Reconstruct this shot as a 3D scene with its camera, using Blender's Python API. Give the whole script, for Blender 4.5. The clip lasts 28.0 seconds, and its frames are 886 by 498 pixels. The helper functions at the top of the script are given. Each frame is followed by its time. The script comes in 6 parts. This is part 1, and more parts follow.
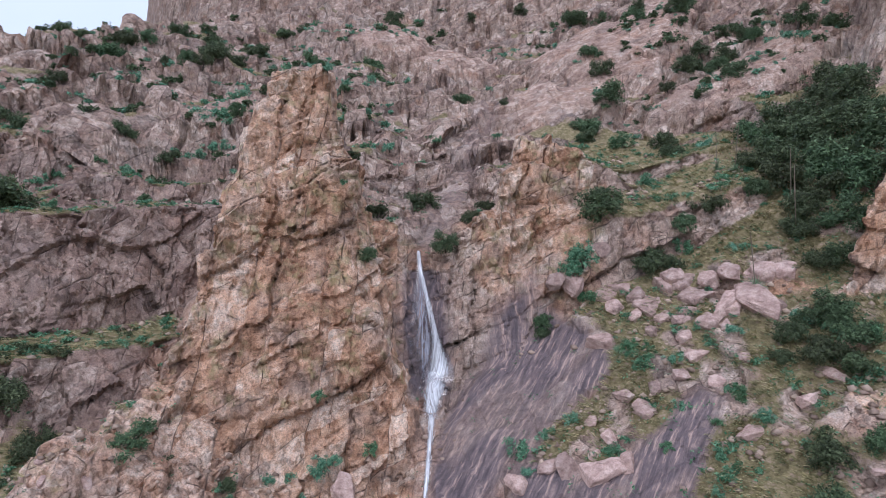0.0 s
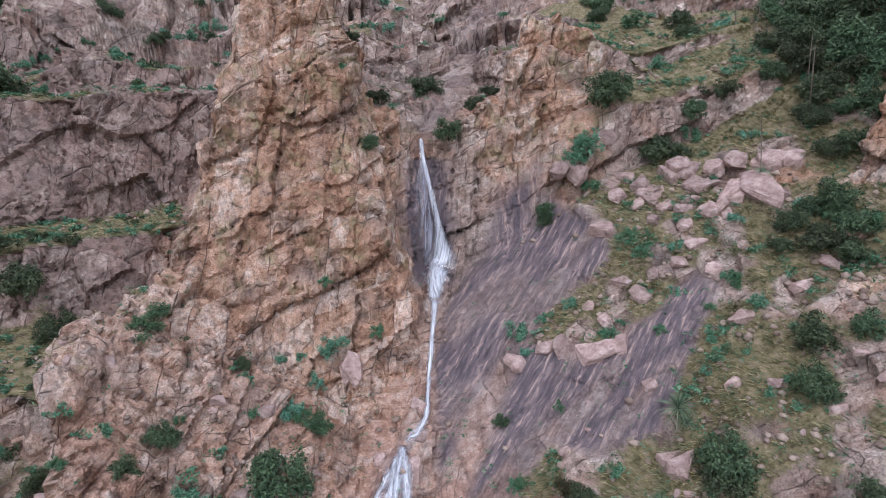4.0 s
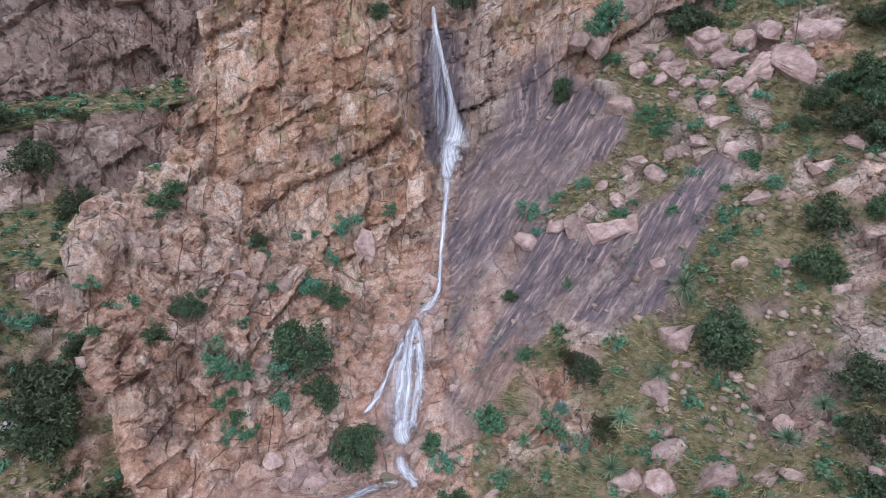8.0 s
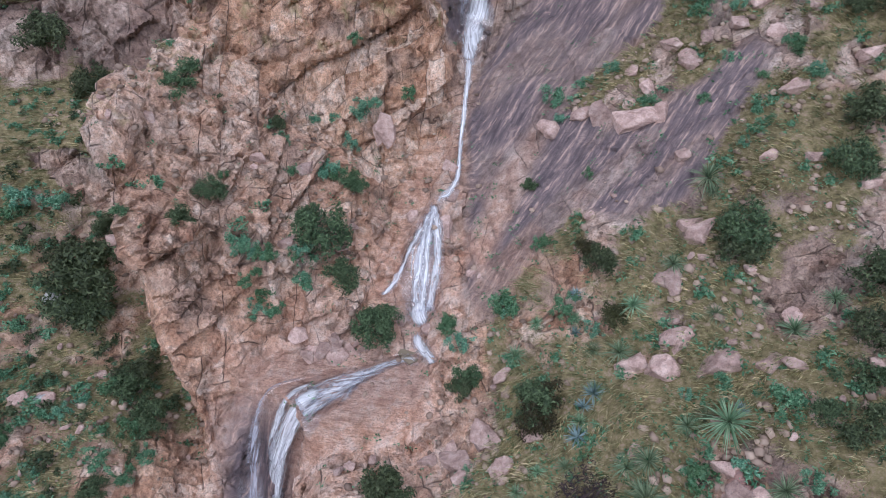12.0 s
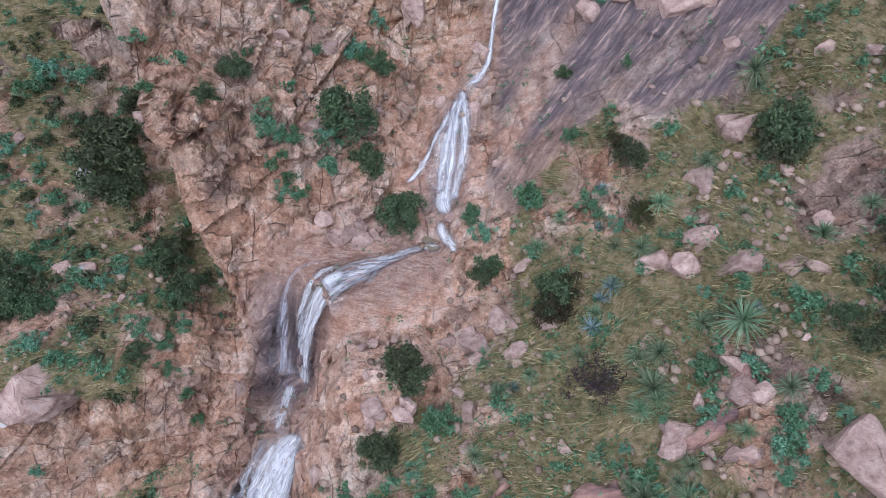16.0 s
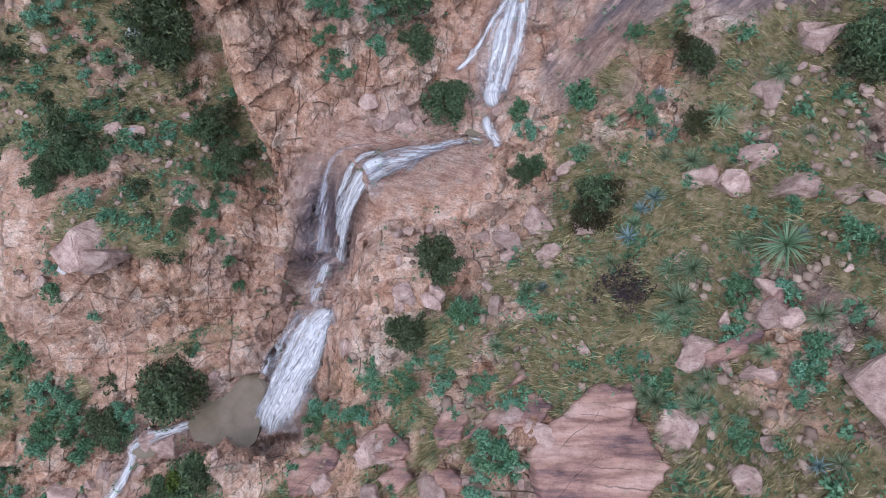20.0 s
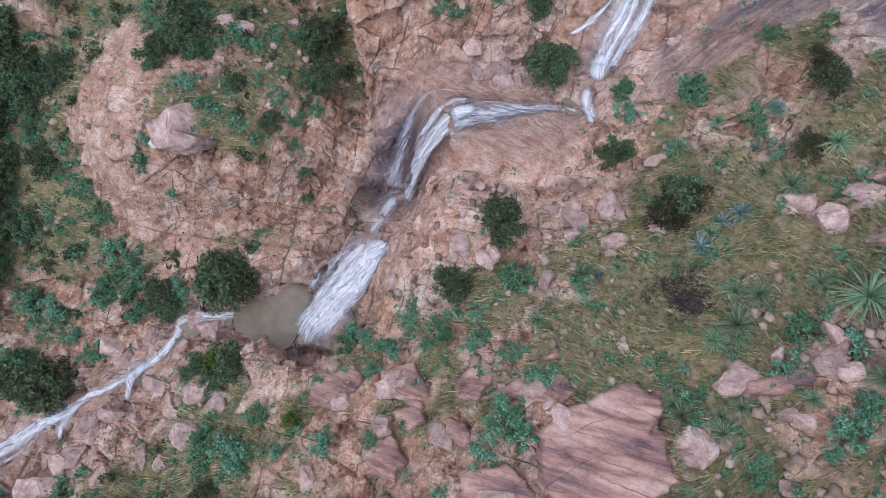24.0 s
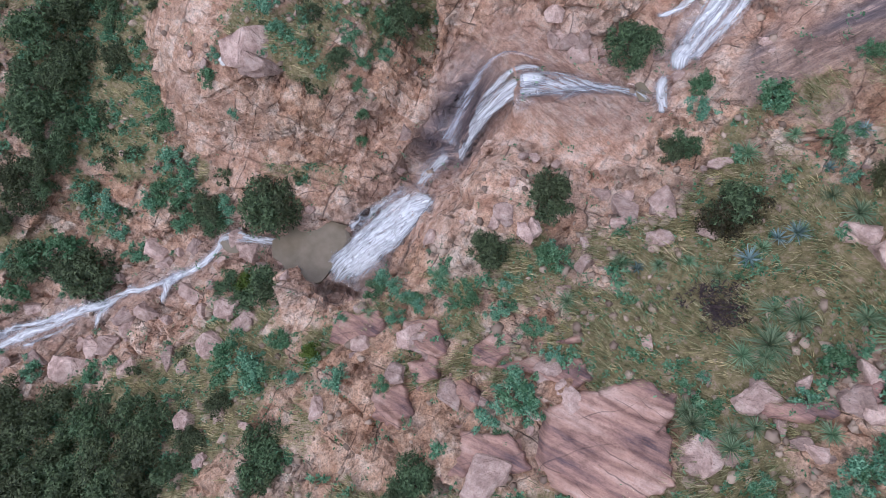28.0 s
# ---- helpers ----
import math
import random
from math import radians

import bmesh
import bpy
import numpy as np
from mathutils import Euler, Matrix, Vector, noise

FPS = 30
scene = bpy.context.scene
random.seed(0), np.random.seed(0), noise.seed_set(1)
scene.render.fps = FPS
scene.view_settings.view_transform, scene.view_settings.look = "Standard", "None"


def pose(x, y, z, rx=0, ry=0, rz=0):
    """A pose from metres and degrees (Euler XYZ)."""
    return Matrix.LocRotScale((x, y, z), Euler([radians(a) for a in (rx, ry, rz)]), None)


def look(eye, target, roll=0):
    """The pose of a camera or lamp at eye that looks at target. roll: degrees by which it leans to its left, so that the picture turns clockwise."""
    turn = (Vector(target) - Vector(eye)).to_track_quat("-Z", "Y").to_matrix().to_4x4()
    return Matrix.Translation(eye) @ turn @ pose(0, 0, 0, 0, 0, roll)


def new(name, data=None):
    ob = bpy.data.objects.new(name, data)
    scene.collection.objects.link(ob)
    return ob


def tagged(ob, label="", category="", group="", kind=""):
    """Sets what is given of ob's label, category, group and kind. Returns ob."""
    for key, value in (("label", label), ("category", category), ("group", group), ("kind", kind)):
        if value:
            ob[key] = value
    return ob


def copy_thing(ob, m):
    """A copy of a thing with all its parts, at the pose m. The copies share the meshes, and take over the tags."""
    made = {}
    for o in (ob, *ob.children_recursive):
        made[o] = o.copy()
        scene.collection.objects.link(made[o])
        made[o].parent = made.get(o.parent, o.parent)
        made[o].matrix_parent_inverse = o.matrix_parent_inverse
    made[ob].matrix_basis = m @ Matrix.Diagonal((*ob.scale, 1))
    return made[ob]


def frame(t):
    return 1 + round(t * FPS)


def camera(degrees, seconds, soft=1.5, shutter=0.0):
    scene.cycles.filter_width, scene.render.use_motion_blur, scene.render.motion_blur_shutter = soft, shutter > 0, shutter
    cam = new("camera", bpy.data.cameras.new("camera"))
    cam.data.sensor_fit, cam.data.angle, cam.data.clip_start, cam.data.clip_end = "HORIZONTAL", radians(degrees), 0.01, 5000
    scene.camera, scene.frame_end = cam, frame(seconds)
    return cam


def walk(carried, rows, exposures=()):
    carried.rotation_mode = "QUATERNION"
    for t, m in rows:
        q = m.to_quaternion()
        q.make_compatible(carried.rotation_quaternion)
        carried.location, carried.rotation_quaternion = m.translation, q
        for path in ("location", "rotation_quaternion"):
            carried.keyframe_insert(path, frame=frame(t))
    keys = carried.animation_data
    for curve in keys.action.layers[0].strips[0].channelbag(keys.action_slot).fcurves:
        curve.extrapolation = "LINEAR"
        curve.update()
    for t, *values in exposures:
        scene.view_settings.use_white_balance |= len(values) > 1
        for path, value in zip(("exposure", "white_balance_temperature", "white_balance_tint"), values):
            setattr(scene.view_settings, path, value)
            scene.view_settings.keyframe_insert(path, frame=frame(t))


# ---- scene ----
cam = camera(74.55, 28.0, soft=0.5)

PATH = [
    (0.0, pose(0, 0, 36, 82.61, -0.30, 0.04)),
    (0.5, pose(0, 0, 36, 81.80, -0.36, 0.13)),
    (1.0, pose(0, 0, 36, 80.29, -0.35, 0.18)),
    (1.5, pose(0, 0, 36, 78.90, -0.38, 0.22)),
    (2.0, pose(0, 0, 36, 77.47, -0.37, 0.27)),
    (2.5, pose(0, 0, 36, 75.98, -0.35, 0.30)),
    (3.0, pose(0, 0, 36, 74.60, -0.33, 0.31)),
    (3.5, pose(0, 0, 36, 73.17, -0.29, 0.32)),
    (5.5, pose(0, 0, 36, 67.12, -0.18, 0.31)),
    (6.0, pose(0, 0, 36, 65.64, -0.19, 0.31)),
    (6.5, pose(0, 0, 36, 64.21, -0.17, 0.34)),
    (7.0, pose(0, 0, 36, 62.75, -0.16, 0.41)),
    (7.5, pose(0, 0, 36, 61.28, -0.10, 0.71)),
    (8.0, pose(0, 0, 36, 59.81, -0.08, 1.57)),
    (8.5, pose(0, 0, 36, 58.40, -0.07, 1.73)),
    (9.0, pose(0, 0, 36, 56.99, -0.05, 1.77)),
    (9.5, pose(0, 0, 36, 55.56, -0.02, 1.99)),
    (10.0, pose(0, 0, 36, 54.12, 0.00, 2.00)),
    (10.5, pose(0, 0, 36, 52.74, -0.01, 2.08)),
    (11.0, pose(0, 0, 36, 51.47, -0.06, 2.31)),
    (11.5, pose(0, 0, 36, 50.11, -0.07, 3.12)),
    (12.0, pose(0, 0, 36, 48.72, -0.01, 3.78)),
    (12.5, pose(0, 0, 36, 47.33, 0.05, 4.32)),
    (14.5, pose(0, 0, 36, 41.86, 0.14, 6.16)),
    (15.0, pose(0, 0, 36, 40.56, 0.15, 6.23)),
    (15.5, pose(0, 0, 36, 39.18, 0.21, 6.83)),
    (16.0, pose(0, 0, 36, 37.84, 0.25, 7.02)),
    (16.5, pose(0, 0, 36, 36.52, 0.38, 7.60)),
    (17.0, pose(0, 0, 36, 35.17, 0.39, 8.58)),
    (17.5, pose(0, 0, 36, 33.82, 0.42, 9.14)),
    (18.0, pose(0, 0, 36, 32.51, 0.49, 9.76)),
    (18.5, pose(0, 0, 36, 31.20, 0.50, 10.44)),
    (19.0, pose(0, 0, 36, 29.89, 0.52, 11.03)),
    (19.5, pose(0, 0, 36, 28.60, 0.48, 11.78)),
    (20.0, pose(0, 0, 36, 27.42, 0.47, 13.57)),
    (20.5, pose(0, 0, 36, 26.66, 0.33, 16.62)),
    (21.0, pose(0, 0, 36, 26.14, 0.30, 17.38)),
    (21.5, pose(0, 0, 36, 25.64, 0.19, 20.05)),
    (23.5, pose(0, 0, 36, 23.54, 0.02, 26.48)),
    (24.0, pose(0, 0, 36, 23.00, -0.10, 28.92)),
    (24.5, pose(0, 0, 36, 22.47, -0.15, 30.86)),
    (25.0, pose(0, 0, 36, 21.94, -0.18, 32.83)),
    (25.5, pose(0, 0, 36, 21.40, -0.21, 34.58)),
    (26.0, pose(0, 0, 36, 20.91, -0.18, 35.43)),
    (26.5, pose(0, 0, 36, 20.38, -0.22, 37.18)),
    (27.0, pose(0, 0, 36, 19.89, -0.22, 38.52)),
    (27.5, pose(0, 0, 36, 19.54, -0.19, 38.82)),
    (28.0, pose(0, 0, 36, 19.18, -0.22, 40.00)),
]
walk(cam, PATH, [(0, 0.10, 5500, 17), (28, 0.10, 5500, 17)])

# ---- daylight: bright cloud, no hard shadows ----
world = bpy.data.worlds.new("sky")
scene.world = world
world.use_nodes = True
wn, wl = world.node_tree.nodes, world.node_tree.links
wn.clear()
sky = wn.new("ShaderNodeTexSky")
sky.sky_type, sky.sun_disc = "NISHITA", False
sky.sun_elevation, sky.sun_rotation = radians(58), radians(200)
sky.air_density, sky.dust_density, sky.ozone_density = 1.0, 5.0, 1.0
bgd = wn.new("ShaderNodeBackground")
bgd.inputs["Strength"].default_value = 0.15
out = wn.new("ShaderNodeOutputWorld")
# thin bright cloud over the whole sky
cloud = wn.new("ShaderNodeTexNoise")
cloud.inputs["Scale"].default_value, cloud.inputs["Detail"].default_value = 2.0, 5.0
cover = wn.new("ShaderNodeMix")
cover.data_type = "RGBA"
cover.inputs[0].default_value = 0.55
white = wn.new("ShaderNodeValToRGB")
white.color_ramp.elements[0].position, white.color_ramp.elements[0].color = 0.3, (0.80, 0.83, 0.87, 1)
white.color_ramp.elements[1].position, white.color_ramp.elements[1].color = 0.7, (1.0, 1.0, 1.0, 1)
bright = wn.new("ShaderNodeVectorMath")
bright.operation = "SCALE"
bright.inputs["Scale"].default_value = 9.0
wl.new(cloud.outputs["Fac"], white.inputs[0])
wl.new(white.outputs[0], bright.inputs[0])
wl.new(sky.outputs[0], cover.inputs[6])
wl.new(bright.outputs[0], cover.inputs[7])
wl.new(cover.outputs[2], bgd.inputs[0])
wl.new(bgd.outputs[0], out.inputs[0])
sun = new("sun", bpy.data.lights.new("sun", "SUN"))
sun.data.energy, sun.data.angle, sun.data.color = 0.6, radians(50), (1.0, 0.975, 0.945)
sun.matrix_world = look((6, -20, 45), (0, 0, 0))

# ---- materials ----
def mat(name, rough=0.9):
    m = bpy.data.materials.new(name)
    m.use_nodes = True
    nt = m.node_tree
    b = nt.nodes["Principled BSDF"]
    b.inputs["Roughness"].default_value = rough
    b.inputs["Specular IOR Level"].default_value = 0.3
    return m, nt, b


def node(nt, kind, **sets):
    n = nt.nodes.new(kind)
    for k, v in sets.items():
        n.inputs[k].default_value = v
    return n


def noise_tex(nt, vec, scale, detail=4, rough=0.6):
    n = node(nt, "ShaderNodeTexNoise", Scale=scale, Detail=detail, Roughness=rough)
    nt.links.new(vec, n.inputs["Vector"])
    return n.outputs["Fac"]


def ramp(nt, fac, stops):
    n = nt.nodes.new("ShaderNodeValToRGB")
    e = n.color_ramp.elements
    while len(e) < len(stops):
        e.new(0.5)
    for el, (pos, col) in zip(e, stops):
        el.position = pos
        el.color = (*col, 1) if len(col) == 3 else col
    nt.links.new(fac, n.inputs["Fac"])
    return n.outputs["Color"]


def mix(nt, fac, a, b):
    n = nt.nodes.new("ShaderNodeMix")
    n.data_type = "RGBA"
    for sock, v in ((n.inputs[0], fac), (n.inputs[6], a), (n.inputs[7], b)):
        if isinstance(v, (float, int)):
            sock.default_value = v
        elif isinstance(v, tuple):
            sock.default_value = (*v, 1)
        else:
            nt.links.new(v, sock)
    return n.outputs[2]


def arith(nt, op, a, b=0.0, clamp=False):
    n = nt.nodes.new("ShaderNodeMath")
    n.operation, n.use_clamp = op, clamp
    for sock, v in zip(n.inputs, (a, b)):
        if isinstance(v, (float, int)):
            sock.default_value = v
        else:
            nt.links.new(v, sock)
    return n.outputs[0]


def coords(nt, scale=(1, 1, 1), rot=(0, 0, 0), kind="Object"):
    tc = nt.nodes.new("ShaderNodeTexCoord")
    mp = nt.nodes.new("ShaderNodeMapping")
    mp.inputs["Scale"].default_value = scale
    mp.inputs["Rotation"].default_value = rot
    nt.links.new(tc.outputs[kind], mp.inputs["Vector"])
    return mp.outputs["Vector"]


def attr(nt, name):
    n = nt.nodes.new("ShaderNodeAttribute")
    n.attribute_name = name
    return n.outputs["Fac"]


def relief(nt, b, height, strength=0.6, dist=0.1):
    n = node(nt, "ShaderNodeBump", Strength=strength, Distance=dist)
    nt.links.new(height, n.inputs["Height"])
    nt.links.new(n.outputs[0], b.inputs["Normal"])


def facets(nt, vec, scale):
    """Broken-stone relief: each cell of a pattern is a plane of its own tilt. Returns the height and the distance to the cell's edge."""
    v = node(nt, "ShaderNodeTexVoronoi", Scale=scale)
    nt.links.new(vec, v.inputs["Vector"])
    d = nt.nodes.new("ShaderNodeVectorMath")
    d.operation = "SUBTRACT"
    nt.links.new(vec, d.inputs[0])
    nt.links.new(v.outputs["Position"], d.inputs[1])
    c = nt.nodes.new("ShaderNodeVectorMath")
    c.operation = "SUBTRACT"
    nt.links.new(v.outputs["Color"], c.inputs[0])
    c.inputs[1].default_value = (0.5, 0.5, 0.5)
    dot = nt.nodes.new("ShaderNodeVectorMath")
    dot.operation = "DOT_PRODUCT"
    nt.links.new(d.outputs[0], dot.inputs[0])
    nt.links.new(c.outputs[0], dot.inputs[1])
    e = node(nt, "ShaderNodeTexVoronoi", Scale=scale)
    e.feature = "DISTANCE_TO_EDGE"
    nt.links.new(vec, e.inputs["Vector"])
    return dot.outputs["Value"], e.outputs["Distance"], v.outputs["Color"]


def warped(nt, vec, scale, amount):
    n = node(nt, "ShaderNodeTexNoise", Scale=scale, Detail=3.0)
    nt.links.new(vec, n.inputs["Vector"])
    s = nt.nodes.new("ShaderNodeVectorMath")
    s.operation = "MULTIPLY_ADD"
    nt.links.new(n.outputs["Color"], s.inputs[0])
    s.inputs[1].default_value = (amount,) * 3
    nt.links.new(vec, s.inputs[2])
    return s.outputs[0]


def turned(nt, across, along):
    """Coordinates with one axis across and one along a direction of the plan."""
    tc = nt.nodes.new("ShaderNodeTexCoord")
    comb = nt.nodes.new("ShaderNodeCombineXYZ")
    for i, v in enumerate((across, along)):
        d = nt.nodes.new("ShaderNodeVectorMath")
        d.operation = "DOT_PRODUCT"
        nt.links.new(tc.outputs["Object"], d.inputs[0])
        d.inputs[1].default_value = v
        nt.links.new(d.outputs["Value"], comb.inputs[i])
    return comb.outputs[0]


def split_planes(nt, nrm, gap, wander=0.5, seed=0.0):
    """Joint planes through the rock: the distance to the nearest one in metres, and the number of the layer."""
    tc = nt.nodes.new("ShaderNodeTexCoord")
    d = nt.nodes.new("ShaderNodeVectorMath")
    d.operation = "DOT_PRODUCT"
    nt.links.new(tc.outputs["Object"], d.inputs[0])
    d.inputs[1].default_value = tuple(v / gap for v in nrm)
    n = noise_tex(nt, coords(nt), 0.35 / gap, 3, 0.5)
    v = arith(nt, "ADD", arith(nt, "ADD", d.outputs["Value"], arith(nt, "MULTIPLY", n, wander * 4)), seed)
    v = arith(nt, "ADD", v, arith(nt, "MULTIPLY", arith(nt, "SINE", arith(nt, "MULTIPLY", v, 2.3)), 0.28))
    return arith(nt, "MULTIPLY", arith(nt, "PINGPONG", v, 0.5), gap), arith(nt, "FLOOR", v)


def white_noise(nt, v):
    n = nt.nodes.new("ShaderNodeTexWhiteNoise")
    n.noise_dimensions = "1D"
    nt.links.new(v, n.inputs["W"])
    return n.outputs["Value"]


def times(nt, a, b, fac=1.0):
    n = nt.nodes.new("ShaderNodeMix")
    n.data_type, n.blend_type = "RGBA", "MULTIPLY"
    n.inputs[0].default_value = fac
    nt.links.new(a, n.inputs[6])
    nt.links.new(b, n.inputs[7])
    return n.outputs[2]


def open_rib(nt, dist, p):
    """Thin pale ribs, broken along their length."""
    return arith(nt, "MULTIPLY", ramp(nt, dist, [(0.0, (1, 1, 1)), (0.10, (0, 0, 0))]), ramp(nt, noise_tex(nt, p, 0.8, 4), [(0.50, (0, 0, 0)), (0.66, (0.7, 0.7, 0.7))]))


def land_material():
    """Pink granite, wet dark slab and grassy soil, by the surface's own attributes."""
    m, nt, b = mat("granite_and_soil", 0.85)
    p = coords(nt)
    big, mid, fine = noise_tex(nt, p, 0.3, 4), noise_tex(nt, p, 1.3, 7, 0.7), noise_tex(nt, p, 11.0, 6, 0.75)
    tall = warped(nt, coords(nt, (1.0, 1.0, 0.62), (0.25, 0.15, 0.5)), 0.9, 0.5)
    h1, _, _ = facets(nt, tall, 0.55)
    h2, _, _ = facets(nt, tall, 1.7)
    h3, _, _ = facets(nt, tall, 5.0)
    da, ia = split_planes(nt, (0.93, 0.30, -0.22), 1.6, 0.24)
    db, ib = split_planes(nt, (-0.30, 0.93, 0.20), 1.9, 0.24, 0.4)
    dc, ic = split_planes(nt, (-0.42, -0.10, 0.90), 1.9, 0.3, 0.7)
    dd, idd = split_planes(nt, (0.75, -0.55, 0.36), 0.75, 0.25, 0.2)
    de, _ = split_planes(nt, (0.15, 0.30, 0.94), 0.95, 0.3, 0.6)
    block = white_noise(nt, arith(nt, "ADD", ia, arith(nt, "ADD", arith(nt, "MULTIPLY", ib, 17.0), arith(nt, "MULTIPLY", ic, 139.0))))
    tone = arith(nt, "ADD", arith(nt, "MULTIPLY", mid, 0.78), arith(nt, "MULTIPLY", block, 0.22))
    pink = ramp(nt, tone, [(0.30, (0.185, 0.128, 0.11)), (0.43, (0.37, 0.265, 0.21)), (0.54, (0.52, 0.39, 0.31)), (0.66, (0.74, 0.61, 0.51))])
    warm = ramp(nt, tone, [(0.30, (0.30, 0.155, 0.09)), (0.42, (0.56, 0.335, 0.21)), (0.53, (0.72, 0.485, 0.34)), (0.65, (0.87, 0.70, 0.56))])
    rock = mix(nt, attr(nt, "warm"), pink, warm)
    rust = ramp(nt, noise_tex(nt, p, 0.45, 5, 0.6), [(0.52, (0, 0, 0)), (0.68, (1, 1, 1))])
    rock = mix(nt, arith(nt, "MULTIPLY", rust, 0.5), rock, (0.44, 0.235, 0.135))
    grey = ramp(nt, big, [(0.5, (0, 0, 0)), (0.66, (1, 1, 1))])
    rock = mix(nt, arith(nt, "MULTIPLY", grey, 0.5), rock, (0.36, 0.315, 0.275))
    streak = noise_tex(nt, coords(nt, (1.6, 1.6, 0.2)), 1.6, 5, 0.65)
    rock = mix(nt, arith(nt, "MULTIPLY", ramp(nt, streak, [(0.5, (0, 0, 0)), (0.66, (1, 1, 1))]), 0.4), rock, (0.17, 0.12, 0.10))
    rock = times(nt, rock, ramp(nt, fine, [(0.34, (0.42, 0.4, 0.4)), (0.5, (1, 1, 1)), (0.66, (1.3, 1.27, 1.25))]), 0.9)
    lich = arith(nt, "MULTIPLY", ramp(nt, noise_tex(nt, p, 0.8, 6, 0.7), [(0.52, (0, 0, 0)), (0.66, (1, 1, 1))]), attr(nt, "moss"))
    rock = mix(nt, arith(nt, "MULTIPLY", lich, 0.6), rock, (0.33, 0.30, 0.14))
    rock = mix(nt, arith(nt, "MULTIPLY", attr(nt, "pale"), 0.6), rock, times(nt, ramp(nt, mid, [(0.35, (0.60, 0.345, 0.245)), (0.5, (0.80, 0.525, 0.40)), (0.66, (0.92, 0.73, 0.63))]), ramp(nt, fine, [(0.36, (0.6, 0.58, 0.57)), (0.52, (1, 1, 1))]), 0.7))
    # worn rock shows its bedding as long thin lines
    bed = noise_tex(nt, turned(nt, (0.15, 1.6, 1.2), (0.3, -0.03, 0.05)), 1.2, 7, 0.66)
    beds = ramp(nt, bed, [(0.40, (0.62, 0.55, 0.53)), (0.46, (1, 1, 1)), (0.495, (1, 1, 1)), (0.505, (0.45, 0.36, 0.33)), (0.52, (1, 1, 1)), (0.6, (1.06, 1.05, 1.05)), (0.64, (0.75, 0.66, 0.62))])
    rock = mix(nt, arith(nt, "MULTIPLY", attr(nt, "worn"), 0.8), rock, times(nt, rock, beds))
    rock = mix(nt, arith(nt, "MULTIPLY", attr(nt, "old"), 0.40), rock, (0.25, 0.165, 0.14))
    slabtex = noise_tex(nt, turned(nt, (1.25, -1.6, 0.6), (0.20, 0.14, 0.12)), 1.7, 8, 0.7)
    slab = ramp(nt, slabtex, [(0.30, (0.075, 0.06, 0.066)), (0.46, (0.15, 0.12, 0.127)), (0.55, (0.24, 0.185, 0.18)), (0.60, (0.46, 0.335, 0.285)), (0.72, (0.58, 0.45, 0.39))])
    rib, _ = split_planes(nt, (0.60, -0.78, 0.25), 0.55, 0.35)
    slab = mix(nt, open_rib(nt, rib, p), slab, (0.56, 0.42, 0.36))
    wet = attr(nt, "wet")
    rock = mix(nt, wet, rock, slab)
    # joints along the planes, open in some places only
    def open_joint(dist, width, where, lo, hi):
        return arith(nt, "MULTIPLY", ramp(nt, dist, [(0.0, (1, 1, 1)), (width, (0, 0, 0))]), ramp(nt, noise_tex(nt, p, where, 3), [(lo, (0, 0, 0)), (hi, (1, 1, 1))]))

    j1 = arith(nt, "MAXIMUM", open_joint(da, 0.065, 0.5, 0.45, 0.58), open_joint(db, 0.065, 0.62, 0.46, 0.60))
    j2 = arith(nt, "MAXIMUM", open_joint(dc, 0.06, 0.6, 0.47, 0.6), arith(nt, "MAXIMUM", open_joint(dd, 0.04, 0.8, 0.53, 0.66), open_joint(de, 0.04, 0.9, 0.53, 0.66)))
    joint = arith(nt, "MAXIMUM", arith(nt, "MAXIMUM", j1, j2), arith(nt, "MULTIPLY", attr(nt, "crack"), 0.7), True)
    dry = arith(nt, "SUBTRACT", 0.8, arith(nt, "MULTIPLY", wet, 0.5))
    worn = attr(nt, "worn")
    dry = arith(nt, "SUBTRACT", dry, arith(nt, "MULTIPLY", worn, 0.55), True)
    rock = mix(nt, arith(nt, "MULTIPLY", joint, dry), rock, (0.075, 0.052, 0.045))
    soil = ramp(nt, noise_tex(nt, p, 2.8, 7, 0.75), [(0.30, (0.075, 0.06, 0.035)), (0.42, (0.16, 0.135, 0.065)), (0.52, (0.26, 0.22, 0.11)), (0.60, (0.34, 0.26, 0.175)), (0.7, (0.47, 0.355, 0.285))])
    grass = attr(nt, "grass")
    edge = arith(nt, "ADD", grass, arith(nt, "MULTIPLY", arith(nt, "SUBTRACT", fine, 0.5), 1.6), True)
    edge = ramp(nt, edge, [(0.4, (0, 0, 0)), (0.6, (1, 1, 1))])
    nt.links.new(mix(nt, edge, rock, soil), b.inputs["Base Color"])
    rg = nt.nodes.new("ShaderNodeMix")
    nt.links.new(wet, rg.inputs[0])
    rg.inputs[2].default_value, rg.inputs[3].default_value = 0.85, 0.42
    nt.links.new(rg.outputs[0], b.inputs["Roughness"])
    hard = arith(nt, "ADD", arith(nt, "MULTIPLY", h1, 1.4), arith(nt, "MULTIPLY", arith(nt, "ADD", h2, h3), 1.5))
    hard = arith(nt, "SUBTRACT", hard, arith(nt, "MULTIPLY", joint, 0.12))
    hard = arith(nt, "MULTIPLY", hard, arith(nt, "SUBTRACT", 1.0, arith(nt, "MULTIPLY", wet, 0.75)))
    hard = arith(nt, "MULTIPLY", hard, arith(nt, "SUBTRACT", 1.0, arith(nt, "MULTIPLY", worn, 0.6)))
    hard = arith(nt, "ADD", hard, arith(nt, "MULTIPLY", arith(nt, "MULTIPLY", bed, worn), 0.55))
